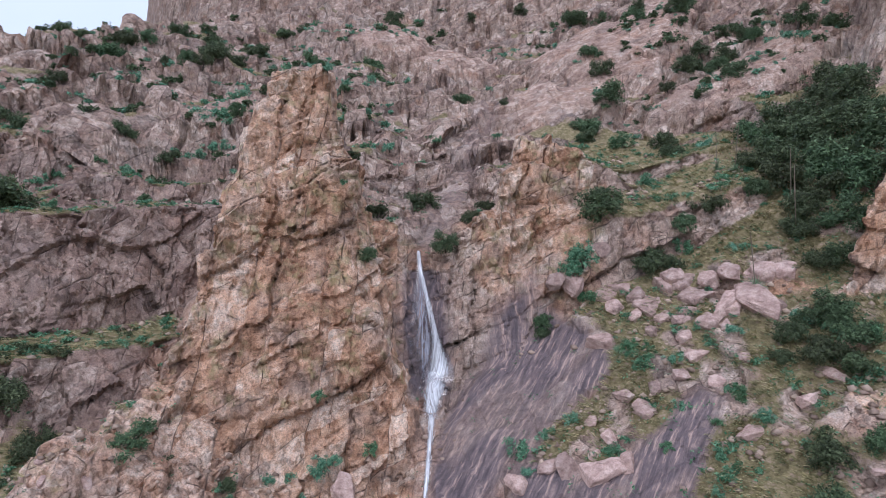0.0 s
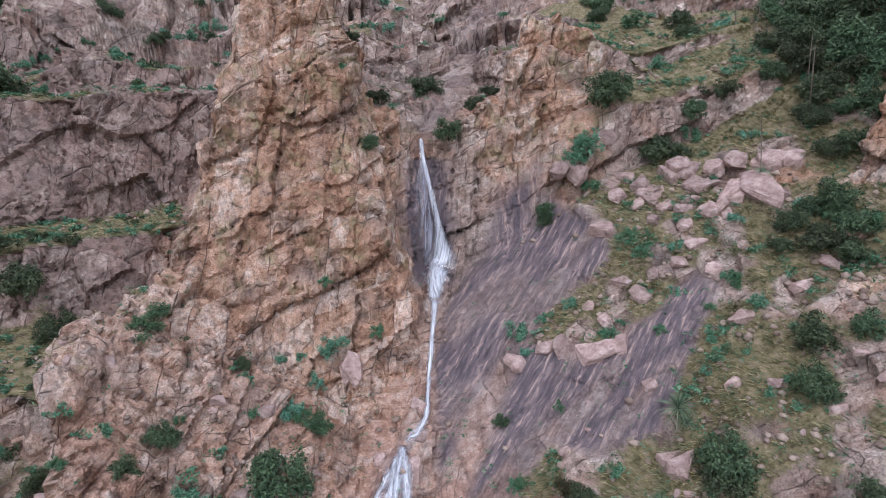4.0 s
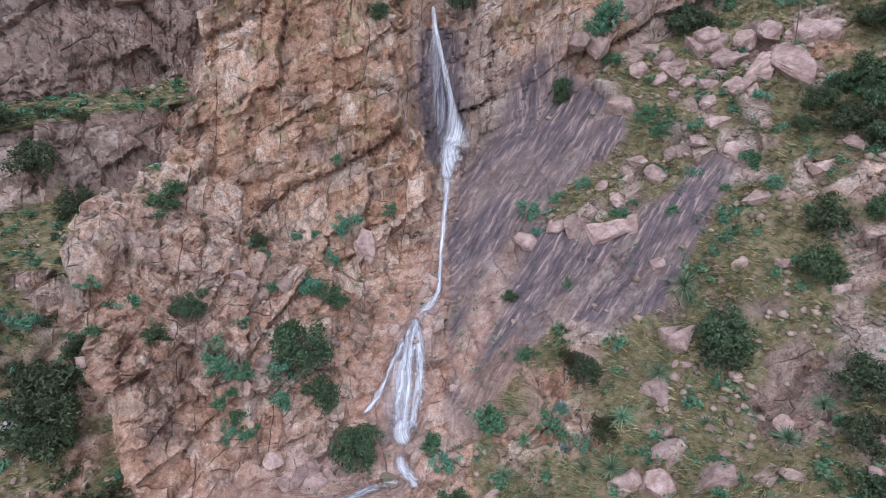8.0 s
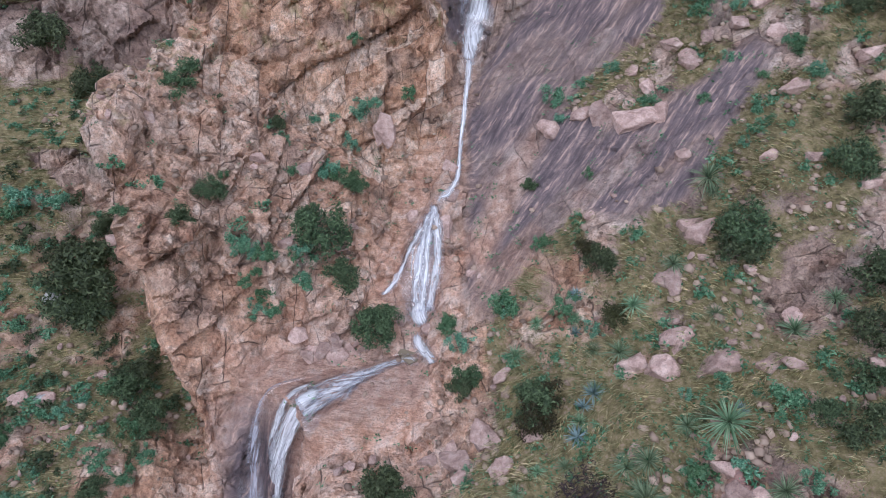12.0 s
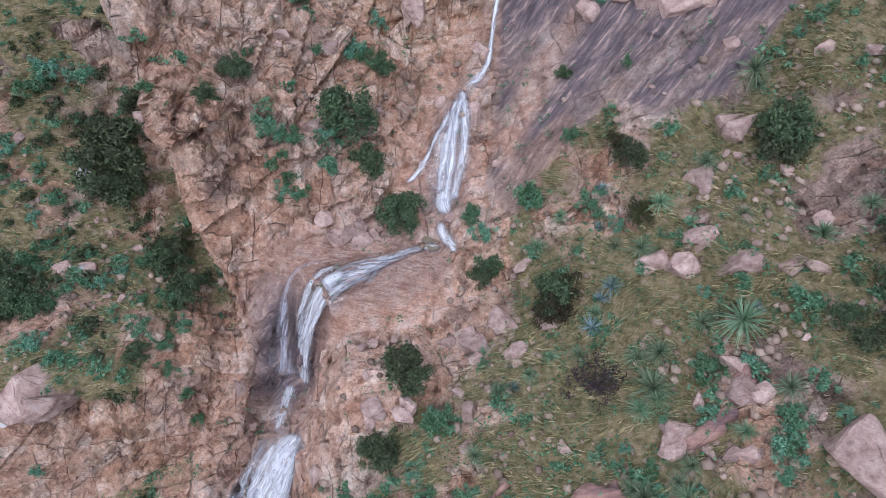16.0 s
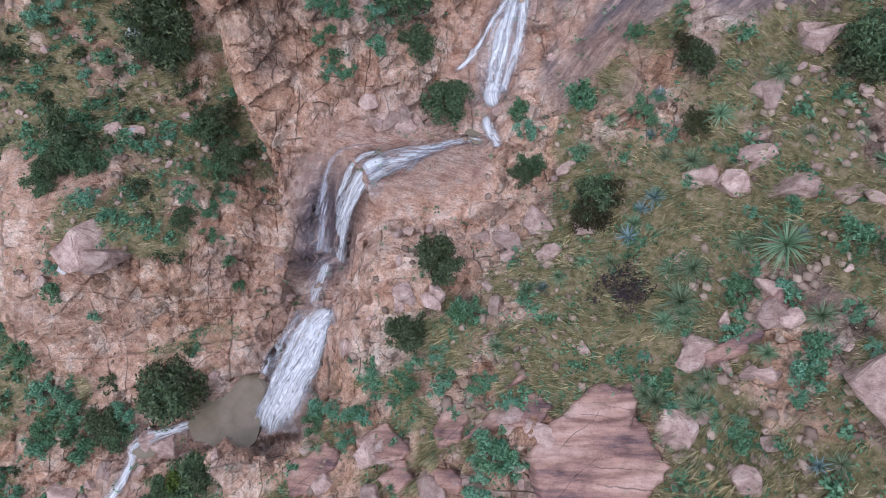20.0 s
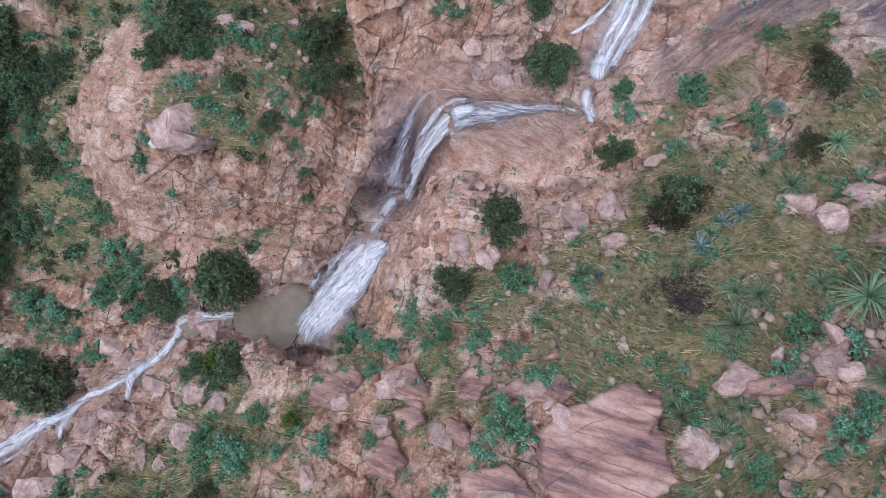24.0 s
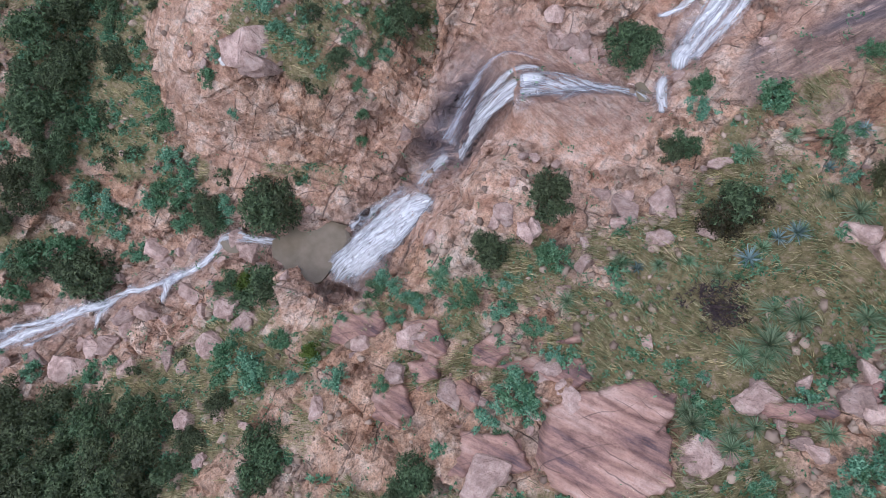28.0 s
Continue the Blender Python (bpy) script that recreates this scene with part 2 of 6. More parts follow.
    h = arith(nt, "ADD", arith(nt, "MULTIPLY", hard, arith(nt, "SUBTRACT", 1.0, grass)), arith(nt, "ADD", arith(nt, "MULTIPLY", mid, 0.22), arith(nt, "MULTIPLY", fine, 0.07)))
    relief(nt, b, h, 1.0, 0.9)
    return m


LAND = land_material()

def leaf_material(name, dark, light, rough=0.6):
    m, nt, b = mat(name, rough)
    geo, info = nt.nodes.new("ShaderNodeNewGeometry"), nt.nodes.new("ShaderNodeObjectInfo")
    c = ramp(nt, geo.outputs["Random Per Island"], [(0.0, dark), (0.6, tuple((a + e) / 2 for a, e in zip(dark, light))), (1.0, light)])
    hsv = nt.nodes.new("ShaderNodeHueSaturation")
    nt.links.new(c, hsv.inputs["Color"])
    nt.links.new(arith(nt, "ADD", 0.465, arith(nt, "MULTIPLY", info.outputs["Random"], 0.075)), hsv.inputs["Hue"])
    nt.links.new(arith(nt, "ADD", 0.7, arith(nt, "MULTIPLY", info.outputs["Random"], 0.6)), hsv.inputs["Value"])
    nt.links.new(hsv.outputs[0], b.inputs["Base Color"])
    b.inputs["Subsurface Weight"].default_value = 0.0
    tr = nt.nodes.new("ShaderNodeBsdfTranslucent")
    nt.links.new(hsv.outputs[0], tr.inputs["Color"])
    mx = nt.nodes.new("ShaderNodeMixShader")
    mx.inputs[0].default_value = 0.25
    nt.links.new(b.outputs[0], mx.inputs[1])
    nt.links.new(tr.outputs[0], mx.inputs[2])
    nt.links.new(mx.outputs[0], nt.nodes["Material Output"].inputs["Surface"])
    return m


def grass_material():
    """Blades from olive to straw, paler in some tufts than in others."""
    m, nt, b = mat("grass_blades", 0.8)
    geo = nt.nodes.new("ShaderNodeNewGeometry")
    c = ramp(nt, geo.outputs["Random Per Island"], [(0.0, (0.09, 0.11, 0.04)), (0.45, (0.30, 0.28, 0.14)), (1.0, (0.68, 0.60, 0.40))])
    patch = ramp(nt, noise_tex(nt, coords(nt), 1.1, 4, 0.7), [(0.36, (0.42, 0.52, 0.40)), (0.5, (0.9, 0.9, 0.85)), (0.64, (1.35, 1.25, 1.12))])
    nt.links.new(times(nt, c, patch), b.inputs["Base Color"])
    return m


def bark_material(name, a, c):
    m, nt, b = mat(name, 0.9)
    n = noise_tex(nt, coords(nt, (6, 6, 1.5)), 3.0, 5)
    nt.links.new(ramp(nt, n, [(0.35, a), (0.65, c)]), b.inputs["Base Color"])
    relief(nt, b, n, 0.5, 0.03)
    return m


def stone_material(name, a, c, d):
    m, nt, b = mat(name, 0.88)
    info, geo = nt.nodes.new("ShaderNodeObjectInfo"), nt.nodes.new("ShaderNodeNewGeometry")
    add = nt.nodes.new("ShaderNodeVectorMath")
    nt.links.new(geo.outputs["Position"], add.inputs[0])
    hf, ef, _ = facets(nt, warped(nt, add.outputs[0], 1.1, 0.4), 1.3)
    n1, n2 = noise_tex(nt, add.outputs[0], 2.2, 5, 0.65), noise_tex(nt, add.outputs[0], 14.0, 5, 0.7)
    col = ramp(nt, n1, [(0.28, a), (0.5, c), (0.72, d)])
    hsv = nt.nodes.new("ShaderNodeHueSaturation")
    nt.links.new(mix(nt, arith(nt, "MULTIPLY", ramp(nt, n2, [(0.35, (1, 1, 1)), (0.5, (0, 0, 0))]), 0.4), col, (0.14, 0.11, 0.10)), hsv.inputs["Color"])
    nt.links.new(arith(nt, "ADD", 0.72, arith(nt, "MULTIPLY", info.outputs["Random"], 0.5)), hsv.inputs["Value"])
    nt.links.new(hsv.outputs[0], b.inputs["Base Color"])
    relief(nt, b, arith(nt, "ADD", arith(nt, "MULTIPLY", hf, 1.6), arith(nt, "ADD", n1, arith(nt, "MULTIPLY", n2, 0.4))), 0.9, 0.12)
    return m


def water_material(name, cover, tint=(0.80, 0.83, 0.86), across=9.0, along=0.55):
    """Running water: threads of white foam, clear between them. cover: how much of it is foam."""
    m, nt, b = mat(name, 0.45)
    uv = nt.nodes.new("ShaderNodeUVMap")
    mp = nt.nodes.new("ShaderNodeMapping")
    mp.inputs["Scale"].default_value = (across, along, 1)
    nt.links.new(uv.outputs[0], mp.inputs["Vector"])
    n = node(nt, "ShaderNodeTexNoise", Scale=1.0, Detail=7.0, Roughness=0.7, Distortion=1.2)
    nt.links.new(mp.outputs[0], n.inputs["Vector"])
    foam = ramp(nt, arith(nt, "MULTIPLY", n.outputs["Fac"], attr(nt, "flow")), [(max(0.02, 0.46 - 0.36 * cover), (0, 0, 0)), (0.62 - 0.36 * cover, (0.5, 0.5, 0.5)), (0.80 - 0.36 * cover, (1, 1, 1))])
    b.inputs["Base Color"].default_value = (*tint, 1)
    clear = nt.nodes.new("ShaderNodeBsdfTransparent")
    clear.inputs[0].default_value = (0.86, 0.86, 0.88, 1)
    gl = node(nt, "ShaderNodeBsdfGlossy", Roughness=0.15)
    wet = nt.nodes.new("ShaderNodeMixShader")
    wet.inputs[0].default_value = 0.07
    nt.links.new(clear.outputs[0], wet.inputs[1])
    nt.links.new(gl.outputs[0], wet.inputs[2])
    mx = nt.nodes.new("ShaderNodeMixShader")
    nt.links.new(foam, mx.inputs[0])
    nt.links.new(wet.outputs[0], mx.inputs[1])
    nt.links.new(b.outputs[0], mx.inputs[2])
    nt.links.new(mx.outputs[0], nt.nodes["Material Output"].inputs["Surface"])
    relief(nt, b, n.outputs["Fac"], 0.5, 0.1)
    return m


def pool_material():
    m, nt, b = mat("silty_water", 0.12)
    n = noise_tex(nt, coords(nt), 1.2, 3)
    nt.links.new(ramp(nt, n, [(0.3, (0.20, 0.165, 0.115)), (0.7, (0.27, 0.225, 0.165))]), b.inputs["Base Color"])
    relief(nt, b, noise_tex(nt, coords(nt), 5.0, 3), 0.15, 0.03)
    return m


def banded_material():
    """Water-worn pink bedrock with dark bands along its dip."""
    m, nt, b = mat("banded_granite", 0.7)
    p = coords(nt)
    n1 = noise_tex(nt, turned(nt, (-0.3, 0.96, 0.3), (0.14, 0.03, 0.05)), 0.95, 8, 0.68)
    n2 = noise_tex(nt, p, 1.4, 6, 0.7)
    n3 = noise_tex(nt, p, 12.0, 5, 0.7)
    band = ramp(nt, n1, [(0.38, (0.13, 0.09, 0.10)), (0.45, (0.29, 0.175, 0.15)), (0.52, (0.44, 0.275, 0.22)), (0.64, (0.58, 0.42, 0.36))])
    tone = ramp(nt, n2, [(0.3, (0.6, 0.56, 0.55)), (0.5, (1, 0.98, 0.96)), (0.7, (1.1, 1.05, 1.0))])
    col = times(nt, times(nt, band, tone, 0.8), ramp(nt, n3, [(0.3, (0.65, 0.63, 0.62)), (0.5, (1, 1, 1))]), 0.7)
    h, _, _ = facets(nt, warped(nt, coords(nt, (0.6, 1.0, 1.0), (0, 0, 0.6)), 0.9, 0.6), 0.5)
    e, _ = split_planes(nt, (-0.1, 0.98, 0.1), 0.8, 0.3)
    e2, _ = split_planes(nt, (0.8, -0.5, 0.2), 1.7, 0.3)
    line = arith(nt, "MULTIPLY", ramp(nt, arith(nt, "MINIMUM", e, e2), [(0.0, (1, 1, 1)), (0.04, (0, 0, 0))]), ramp(nt, noise_tex(nt, p, 0.9, 3), [(0.45, (0, 0, 0)), (0.58, (0.8, 0.8, 0.8))]))
    nt.links.new(mix(nt, line, col, (0.08, 0.055, 0.05)), b.inputs["Base Color"])
    relief(nt, b, arith(nt, "ADD", arith(nt, "MULTIPLY", h, 0.35), arith(nt, "ADD", arith(nt, "MULTIPLY", n2, 0.15), arith(nt, "MULTIPLY", n3, 0.05))), 0.9, 0.6)
    return m


BANDED = banded_material()
OAK = leaf_material("oak_leaves", (0.028, 0.048, 0.022), (0.165, 0.225, 0.11))
GREEN = leaf_material("green_leaves", (0.04, 0.13, 0.06), (0.24, 0.43, 0.25))
BROWN = leaf_material("olive_brown_leaves", (0.03, 0.03, 0.012), (0.10, 0.095, 0.04))
YELLOW = leaf_material("yellow_green_leaves", (0.05, 0.10, 0.012), (0.16, 0.25, 0.04))
DEAD = bark_material("dead_twigs", (0.03, 0.022, 0.025), (0.085, 0.06, 0.06))
SOTOL = leaf_material("sotol_leaves", (0.09, 0.16, 0.08), (0.34, 0.45, 0.28))
AGAVE = leaf_material("agave_leaves", (0.12, 0.19, 0.18), (0.30, 0.40, 0.38))
STRAW = grass_material()
BARK = bark_material("shrub_bark", (0.035, 0.028, 0.022), (0.10, 0.085, 0.07))
STALK = bark_material("dry_stalk", (0.18, 0.15, 0.11), (0.30, 0.26, 0.20))
STONE = stone_material("pink_granite", (0.25, 0.165, 0.14), (0.47, 0.335, 0.285), (0.66, 0.52, 0.455))
PALE = stone_material("white_rock", (0.55, 0.54, 0.52), (0.68, 0.67, 0.65), (0.78, 0.78, 0.76))
GRAVEL = leaf_material("loose_stones", (0.20, 0.13, 0.11), (0.54, 0.39, 0.33), 0.9)
FALLS = water_material("falling_water", 0.55, across=8.0, along=0.6)
VEIL = water_material("thin_falling_water", 0.26, (0.56, 0.58, 0.66), 5.0, 0.5)
RAPID = water_material("rushing_water", 0.46, across=6.0, along=0.8)
TRICKLE = water_material("shallow_running_water", 0.28, across=7.0, along=0.7)
POOL = pool_material()

# ---- terrain: solids and surfaces of the gorge, z of the lower pool = 0 ----
EYE = (0.0, 0.0, 36.0)


def hash01(i, j, k, seed):
    """A repeatable random number for each whole cell."""
    with np.errstate(over="ignore"):
        h = (i.astype(np.int64) * 73856093) ^ (j.astype(np.int64) * 19349663) ^ (k.astype(np.int64) * 83492791)
        h = (h + seed * 2654435761) & 0xFFFFFFFF
        h = ((h ^ (h >> 15)) * 2246822519) & 0xFFFFFFFF
        h = ((h ^ (h >> 13)) * 3266489917) & 0xFFFFFFFF
        h = h ^ (h >> 16)
    return (h & 0xFFFFFF).astype(np.float32) / float(0x1000000)


def vnoise(x, y, z, seed=0):
    """Smooth value noise, -1 to 1."""
    xi, yi, zi = np.floor(x), np.floor(y), np.floor(z)
    fx, fy, fz = x - xi, y - yi, z - zi
    fx, fy, fz = (f * f * (3 - 2 * f) for f in (fx, fy, fz))
    out = 0
    for a in (0, 1):
        for b in (0, 1):
            for c in (0, 1):
                w = (fx if a else 1 - fx) * (fy if b else 1 - fy) * (fz if c else 1 - fz)
                out = out + w * hash01(xi + a, yi + b, zi + c, seed)
    return out * 2 - 1


def fbm(x, y, z, octaves=3, seed=0):
    s, a, t = 0, 1.0, 0
    for o in range(octaves):
        s = s + a * vnoise(x, y, z, seed + o)
        t += a
        x, y, z, a = x * 2.03 + 5.1, y * 2.03 + 1.7, z * 2.03 + 9.2, a * 0.5
    return s / t


def soft(v, k=3.0):
    """0 below zero, v above, rounded over k metres."""
    return np.logaddexp(0, v / k * 3) * k / 3


def smin(a, b, k):
    h = np.clip(0.5 + 0.5 * (b - a) / k, 0, 1)
    return b + (a - b) * h - k * h * (1 - h)


def smax(a, b, k):
    return -smin(-a, -b, k)


# the stream: x, y, bed height, half width; from the gully above the falls down to the creek
STREAM = ((6, 75, 43.5, 1.2), (2.5, 60, 37.0, 1.0), (-0.6, 46, 31.2, 0.6), (-1.75, 42.2, 29.9, 0.35), (-0.7, 38.9, 21.6, 0.8),
          (-0.7, 36.5, 20.0, 0.6), (-1.0, 32.5, 17.2, 0.45), (-1.0, 28.6, 16.0, 0.6), (-2.6, 25.6, 13.7, 1.0),
          (-2.9, 22.8, 11.0, 0.9), (-3.4, 19.4, 10.5, 1.1), (-6.2, 18.3, 10.3, 1.7), (-9.7, 17.5, 9.8, 1.8),
          (-11.1, 14.3, 3.4, 1.4), (-11.0, 10.2, 2.6, 1.5), (-11.9, 4.8, 0.0, 2.0), (-14.6, 4.6, -0.15, 1.6),
          (-19.3, 0.9, -0.5, 0.9), (-20.6, -3.4, -1.2, 1.0), (-24.0, -8.7, -2.6, 0.8), (-27.2, -14.1, -4.2, 1.0),
          (-34, -24, -8.0, 1.2))


def stream_near(x, y):
    """Distance in plan to the stream's line, its bed height and half width there."""
    best, bz, bw = np.full(np.shape(x), 1e9), np.zeros(np.shape(x)), np.ones(np.shape(x))
    for (x0, y0, z0, w0), (x1, y1, z1, w1) in zip(STREAM, STREAM[1:]):
        dx, dy = x1 - x0, y1 - y0
        t = np.clip(((x - x0) * dx + (y - y0) * dy) / (dx * dx + dy * dy), 0, 1)
        d = np.hypot(x - x0 - t * dx, y - y0 - t * dy)
        m = d < best
        best, bz, bw = np.where(m, d, best), np.where(m, z0 + t * (z1 - z0), bz), np.where(m, w0 + t * (w1 - w0), bw)
    return best, bz, bw


def hill_right(x, y):
    """The grassy hillside and the wet slab to the right of the stream."""
    return 9.0 + 0.5 * x + 0.12 * y + 0.33 * soft(y - 18)


def floor_left(x, y):
    """The floor of the side ravine behind the buttress."""
    v = np.clip((y - 26.3 + 0.25 * (x + 27) + 0.9 * vnoise(x / 2.5, y / 2.5, x * 0, 48)) / 2.4, 0, 1) * np.clip((-16 - x) / 2, 0, 1)
    return np.minimum(3.0 - 0.2 * (x + 12) + 0.42 * (y - 13) + 6.5 * v * v * (3 - 2 * v), 21.5)


def hill_far_left(x, y):
    return np.minimum(-3.0 + 0.65 * soft(-x - 24 + 0.5 * np.minimum(y, 0)), 26.0)


def wall_left(x, y):
    """Cliffs and terraces over the side ravine, up to the skyline."""
    u = -0.506 * (x + 31) + 0.862 * (y - 38.5) + 1.5 * vnoise(x / 9, y / 9, x * 0, 41)
    rise = 17.5 + 0.5 * np.minimum(u, 0) + 1.9 * np.clip(u, 0, 8) + 0.25 * np.clip(u - 8, 0, 7) + 1.1 * np.clip(u - 15, 0, 7) \
        + 0.34 * np.maximum(u - 22, 0) + 0.18 * np.maximum(u - 34, 0)
    front = 20.3 + 1.7 * np.clip(u + 8, 0, 2.6) + 0.15 * np.clip(u + 5.4, 0, 3.4) + 2.7 * np.clip(u + 2, 0, 3) - 0.9 * np.maximum(-8 - u, 0)
    rise = np.where(x < -14, smax(rise, front, 0.6), rise)
    crest = 55.5 + 0.06 * (x + 50) + 0.56 * soft(x + 62, 4) + 0.9 * soft(x + 34, 6) + 1.5 * vnoise(x / 14, y / 14, x * 0, 43)
    return smin(rise, crest - 0.25 * np.maximum(u - 75, 0), 3.0)


def peak(x, y):
    """The bare high mountain behind the skyline."""
    return -60 + 2.0 * soft(y - 75 + 0.25 * (x + 60), 8) - 16.0 * soft(-x - 0.425 * y, 4)


def gully(x, y):
    """Rubble filling the valley above the falls."""
    return 29.8 + 0.42 * (y - 42) + 0.22 * np.abs(x - 0.08 * (y - 42)) - 3.0 * soft(42.5 - y, 1.0) - 1.2 * soft(-x - 12 - 0.15 * (y - 42))


# smooth bare domes on the mountainside: centre, half widths, rise
DOMES = ((23.0, 82.0, 9.5, 12.0, 3.5), (12.5, 68.5, 7.5, 6.0, 2.0), (30.0, 60.5, 8.5, 4.5, 1.5), (2.0, 92.0, 6.0, 5.0, 2.5), (-8.0, 96.0, 6.5, 6.0, 3.0), (35.0, 92.0, 8.0, 7.0, 2.0))


def domes(x, y):
    """How far inside a dome a place is, 0 to 1, and the dome's rise there."""
    best, rise = 0 * x, 0 * x
    for cx, cy, rx, ry, up in DOMES:
        q = np.clip(1.15 - ((x - cx) / rx) ** 2 - ((y - cy) / ry) ** 2 + 0.25 * vnoise(x / 3, y / 3, x * 0, 45), 0, 1)
        best, rise = np.maximum(best, np.clip(q * 4, 0, 1)), np.maximum(rise, up * np.sqrt(q))
    return best, rise


def terraces(x, y, h):
    """Cliff bands and ledges on the mountainside."""
    q = h / 4.4 + 0.9 * vnoise(x / 13, y / 13, x * 0, 46) + 0.3 * vnoise(x / 4, y / 4, x * 0, 47)
    f = q - np.floor(q)
    s = np.clip((f - 0.52) / 0.28, 0, 1)
    return 4.4 * 0.64 * (s * s * (3 - 2 * s) - f)


def ground_height(x, y):
    """The land as a sheet, without the rock towers."""
    und = 0.5 * vnoise(x / 6, y / 6, x * 0, 7) + 0.25 * vnoise(x / 2.4, y / 2.4, x * 0, 8)
    right = hill_right(x, y) + und
    left = np.maximum(floor_left(x, y), hill_far_left(x, y)) + und
    g = np.where(y > 40, gully(x, y) + und, -99)
    h = smax(right, np.where(x < 2, left, -99), 1.0)
    h = smax(h, g, 1.0)
    h = smax(h, np.where(x < 30, wall_left(x, y), -99), 0.6)
    # the grey cliff above the oak thicket
    h = h + 13 * np.clip((x - 0.687 * y) / 1.5, 0, 1) * np.clip((y - 50) / 3, 0, 1) * np.clip((120 - y) / 20, 0, 1)
    h = smax(h, peak(x, y), 2.0)
    bald, rise = domes(x, y)
    back = np.clip((y - 46) / 8, 0, 1) * np.clip((170 - y) / 40, 0, 1)
    return h + back * ((1 - bald) * terraces(x, y, h) + rise)


def plane(p, at, nrm):
    n = np.array(nrm, float)
    n /= np.linalg.norm(n)
    return (p[0] - at[0]) * n[0] + (p[1] - at[1]) * n[1] + (p[2] - at[2]) * n[2]


def facet(p, a, b, along, out):
    """The plane through a and b that runs on towards along, facing out."""
    a, b = np.array(a, float), np.array(b, float)
    n = np.cross(b - a, np.array(along, float))
    if n @ np.array(out, float) < 0:
        n = -n
    return plane(p, a, n)


def field(x, y, z):
    """Below zero inside the rock, above zero in the air."""
    p = (x, y, z)
    f = (z - ground_height(x, y)) * 0.75
    # buttress with the shelf on it, left of the stream
    shelf = 10.6 - 0.80 * (x + 5) + 0.32 * (y - 19) + 0.7 * vnoise(x / 3.5, y / 3.5, x * 0, 11)
    b = (z - shelf) * 0.76
    b = smax(b, facet(p, (-12.9, 13.0, 3), (-14.2, 15.0, 18.5), (-0.43, 0.9, 0), (-1, -0.3, 0)), 0.5)
    b = smax(b, plane(p, (-18.9, 25.2, 20), (-0.98, 0.2, 0.12)), 0.5)
    b = smax(b, (z - 23.2 - 0.1 * (y - 25)) * 0.95, 0.6)
    b = smax(b, plane(p, (-11.3, 14.6, 5), (-0.1, -0.95, 0.32)), 0.8)
    b = smax(b, plane(p, (0, 37, 0), (0, 1, 0)), 1.0)
    f = smin(f, b, 0.5)
    # tower: front, left and right faces, back, top
    t = facet(p, (-11.5, 31.5, 17.5), (-10.2, 39.8, 42.0), (0.97, 0.22, 0), (0, -1, 0.3))
    t = smax(t, facet(p, (-16.4, 33.2, 24.9), (-11.9, 40.0, 42.3), (-0.05, 1, 0), (-1, 0, 0)), 0.5)
    t = smax(t, facet(p, (-5.2, 39.7, 32.6), (-7.2, 40.4, 39.0), (-0.1, 1, 0), (1, 0, 0)), 0.5)
    t = smax(t, plane(p, (-9.6, 46, 38), (0.05, 1, 0.3)), 0.8)
    t = smax(t, z - 41.2 - 0.25 * (x + 10), 0.6)
    cap = np.maximum(np.maximum(np.abs(x + 9.6) - 1.9, np.abs(y - 41.5) - 1.8), z - 43.0 - 0.15 * (x + 9))
    t = smin(t, cap, 0.25)
    # the shoulder beside the fall
    s = facet(p, (-4.0, 37.6, 21.5), (-4.0, 41.3, 31.5), (1, 0.12, 0), (0, -1, 0.3))
    s = smax(s, plane(p, (-2.15, 40, 27), (1, 0.25, 0.12)), 0.5)
    s = smax(s, plane(p, (0, 46, 27), (0, 1, 0.3)), 0.8)
    s = smax(s, z - 32.0 + 0.1 * (x + 4), 0.6)
    s = smax(s, plane(p, (-12, 40, 27), (-1, 0, 0)), 0.5)
    t = smin(t, s, 0.4)
    f = smin(f, t, 0.4)
    # crag right of the fall
    c = facet(p, (5.0, 42.6, 29), (5.2, 44.8, 39), (1, 0.3, 0), (0, -1, 0.2))
    c = smax(c, plane(p, (4.6, 46, 32), (-1, 0.1, 0.1)), 0.4)
    c = smax(c, z - 39.4 + 0.24 * (x - 6), 0.8)
    c = smax(c, plane(p, (0, 49, 30), (0, 1, 0.3)), 0.8)
    c = smin(c, np.maximum(np.maximum(np.abs(x - 3.0) - 0.8, np.abs(y - 43.6) - 0.9), z - 32.9 + 0.3 * np.abs(x - 3.2)), 0.4)
    # wall right of the lip
    w = facet(p, (1.0, 39.5, 22), (1.0, 42.2, 31.5), (1, 0.05, 0), (0, -1, 0.2))
    w = smax(w, plane(p, (-1.2, 41, 27), (-1, 0.3, 0.1)), 0.3)
    w = smax(w, z - 31.4 - 0.15 * x, 0.5)
    w = smax(w, plane(p, (5.4, 45, 27), (1, 0, 0.3)), 0.5)
    w = smax(w, plane(p, (0, 47, 27), (0, 1, 0.3)), 0.5)
    f = smin(f, smin(c, w, 0.4), 0.5)
    # cliffs at the far right of the hillside
    e = facet(p, (25.1, 31.0, 28), (26.1, 31.7, 38), (0.75, -0.65, 0), (-1, -0.3, 0))
    e = smax(e, plane(p, (24, 33.5, 30), (-0.3, 1, 0.1)), 0.5)
    e = smax(e, z - 38.2 - 0.8 * (x - 25), 0.5)
    f = smin(f, e, 0.4)
    # mound of bare rock beside the creek
    m = (np.sqrt(((x + 24.5) / 10.3) ** 2 + ((y - 14) / 8.8) ** 2 + ((z - 3) / 6.6) ** 2) - 1) * 6.0
    m = smax(m, plane(p, (-20, 7.6, 4), (0.42, -0.8, 0.42)), 0.5)
    f = smin(f, m, 0.6)
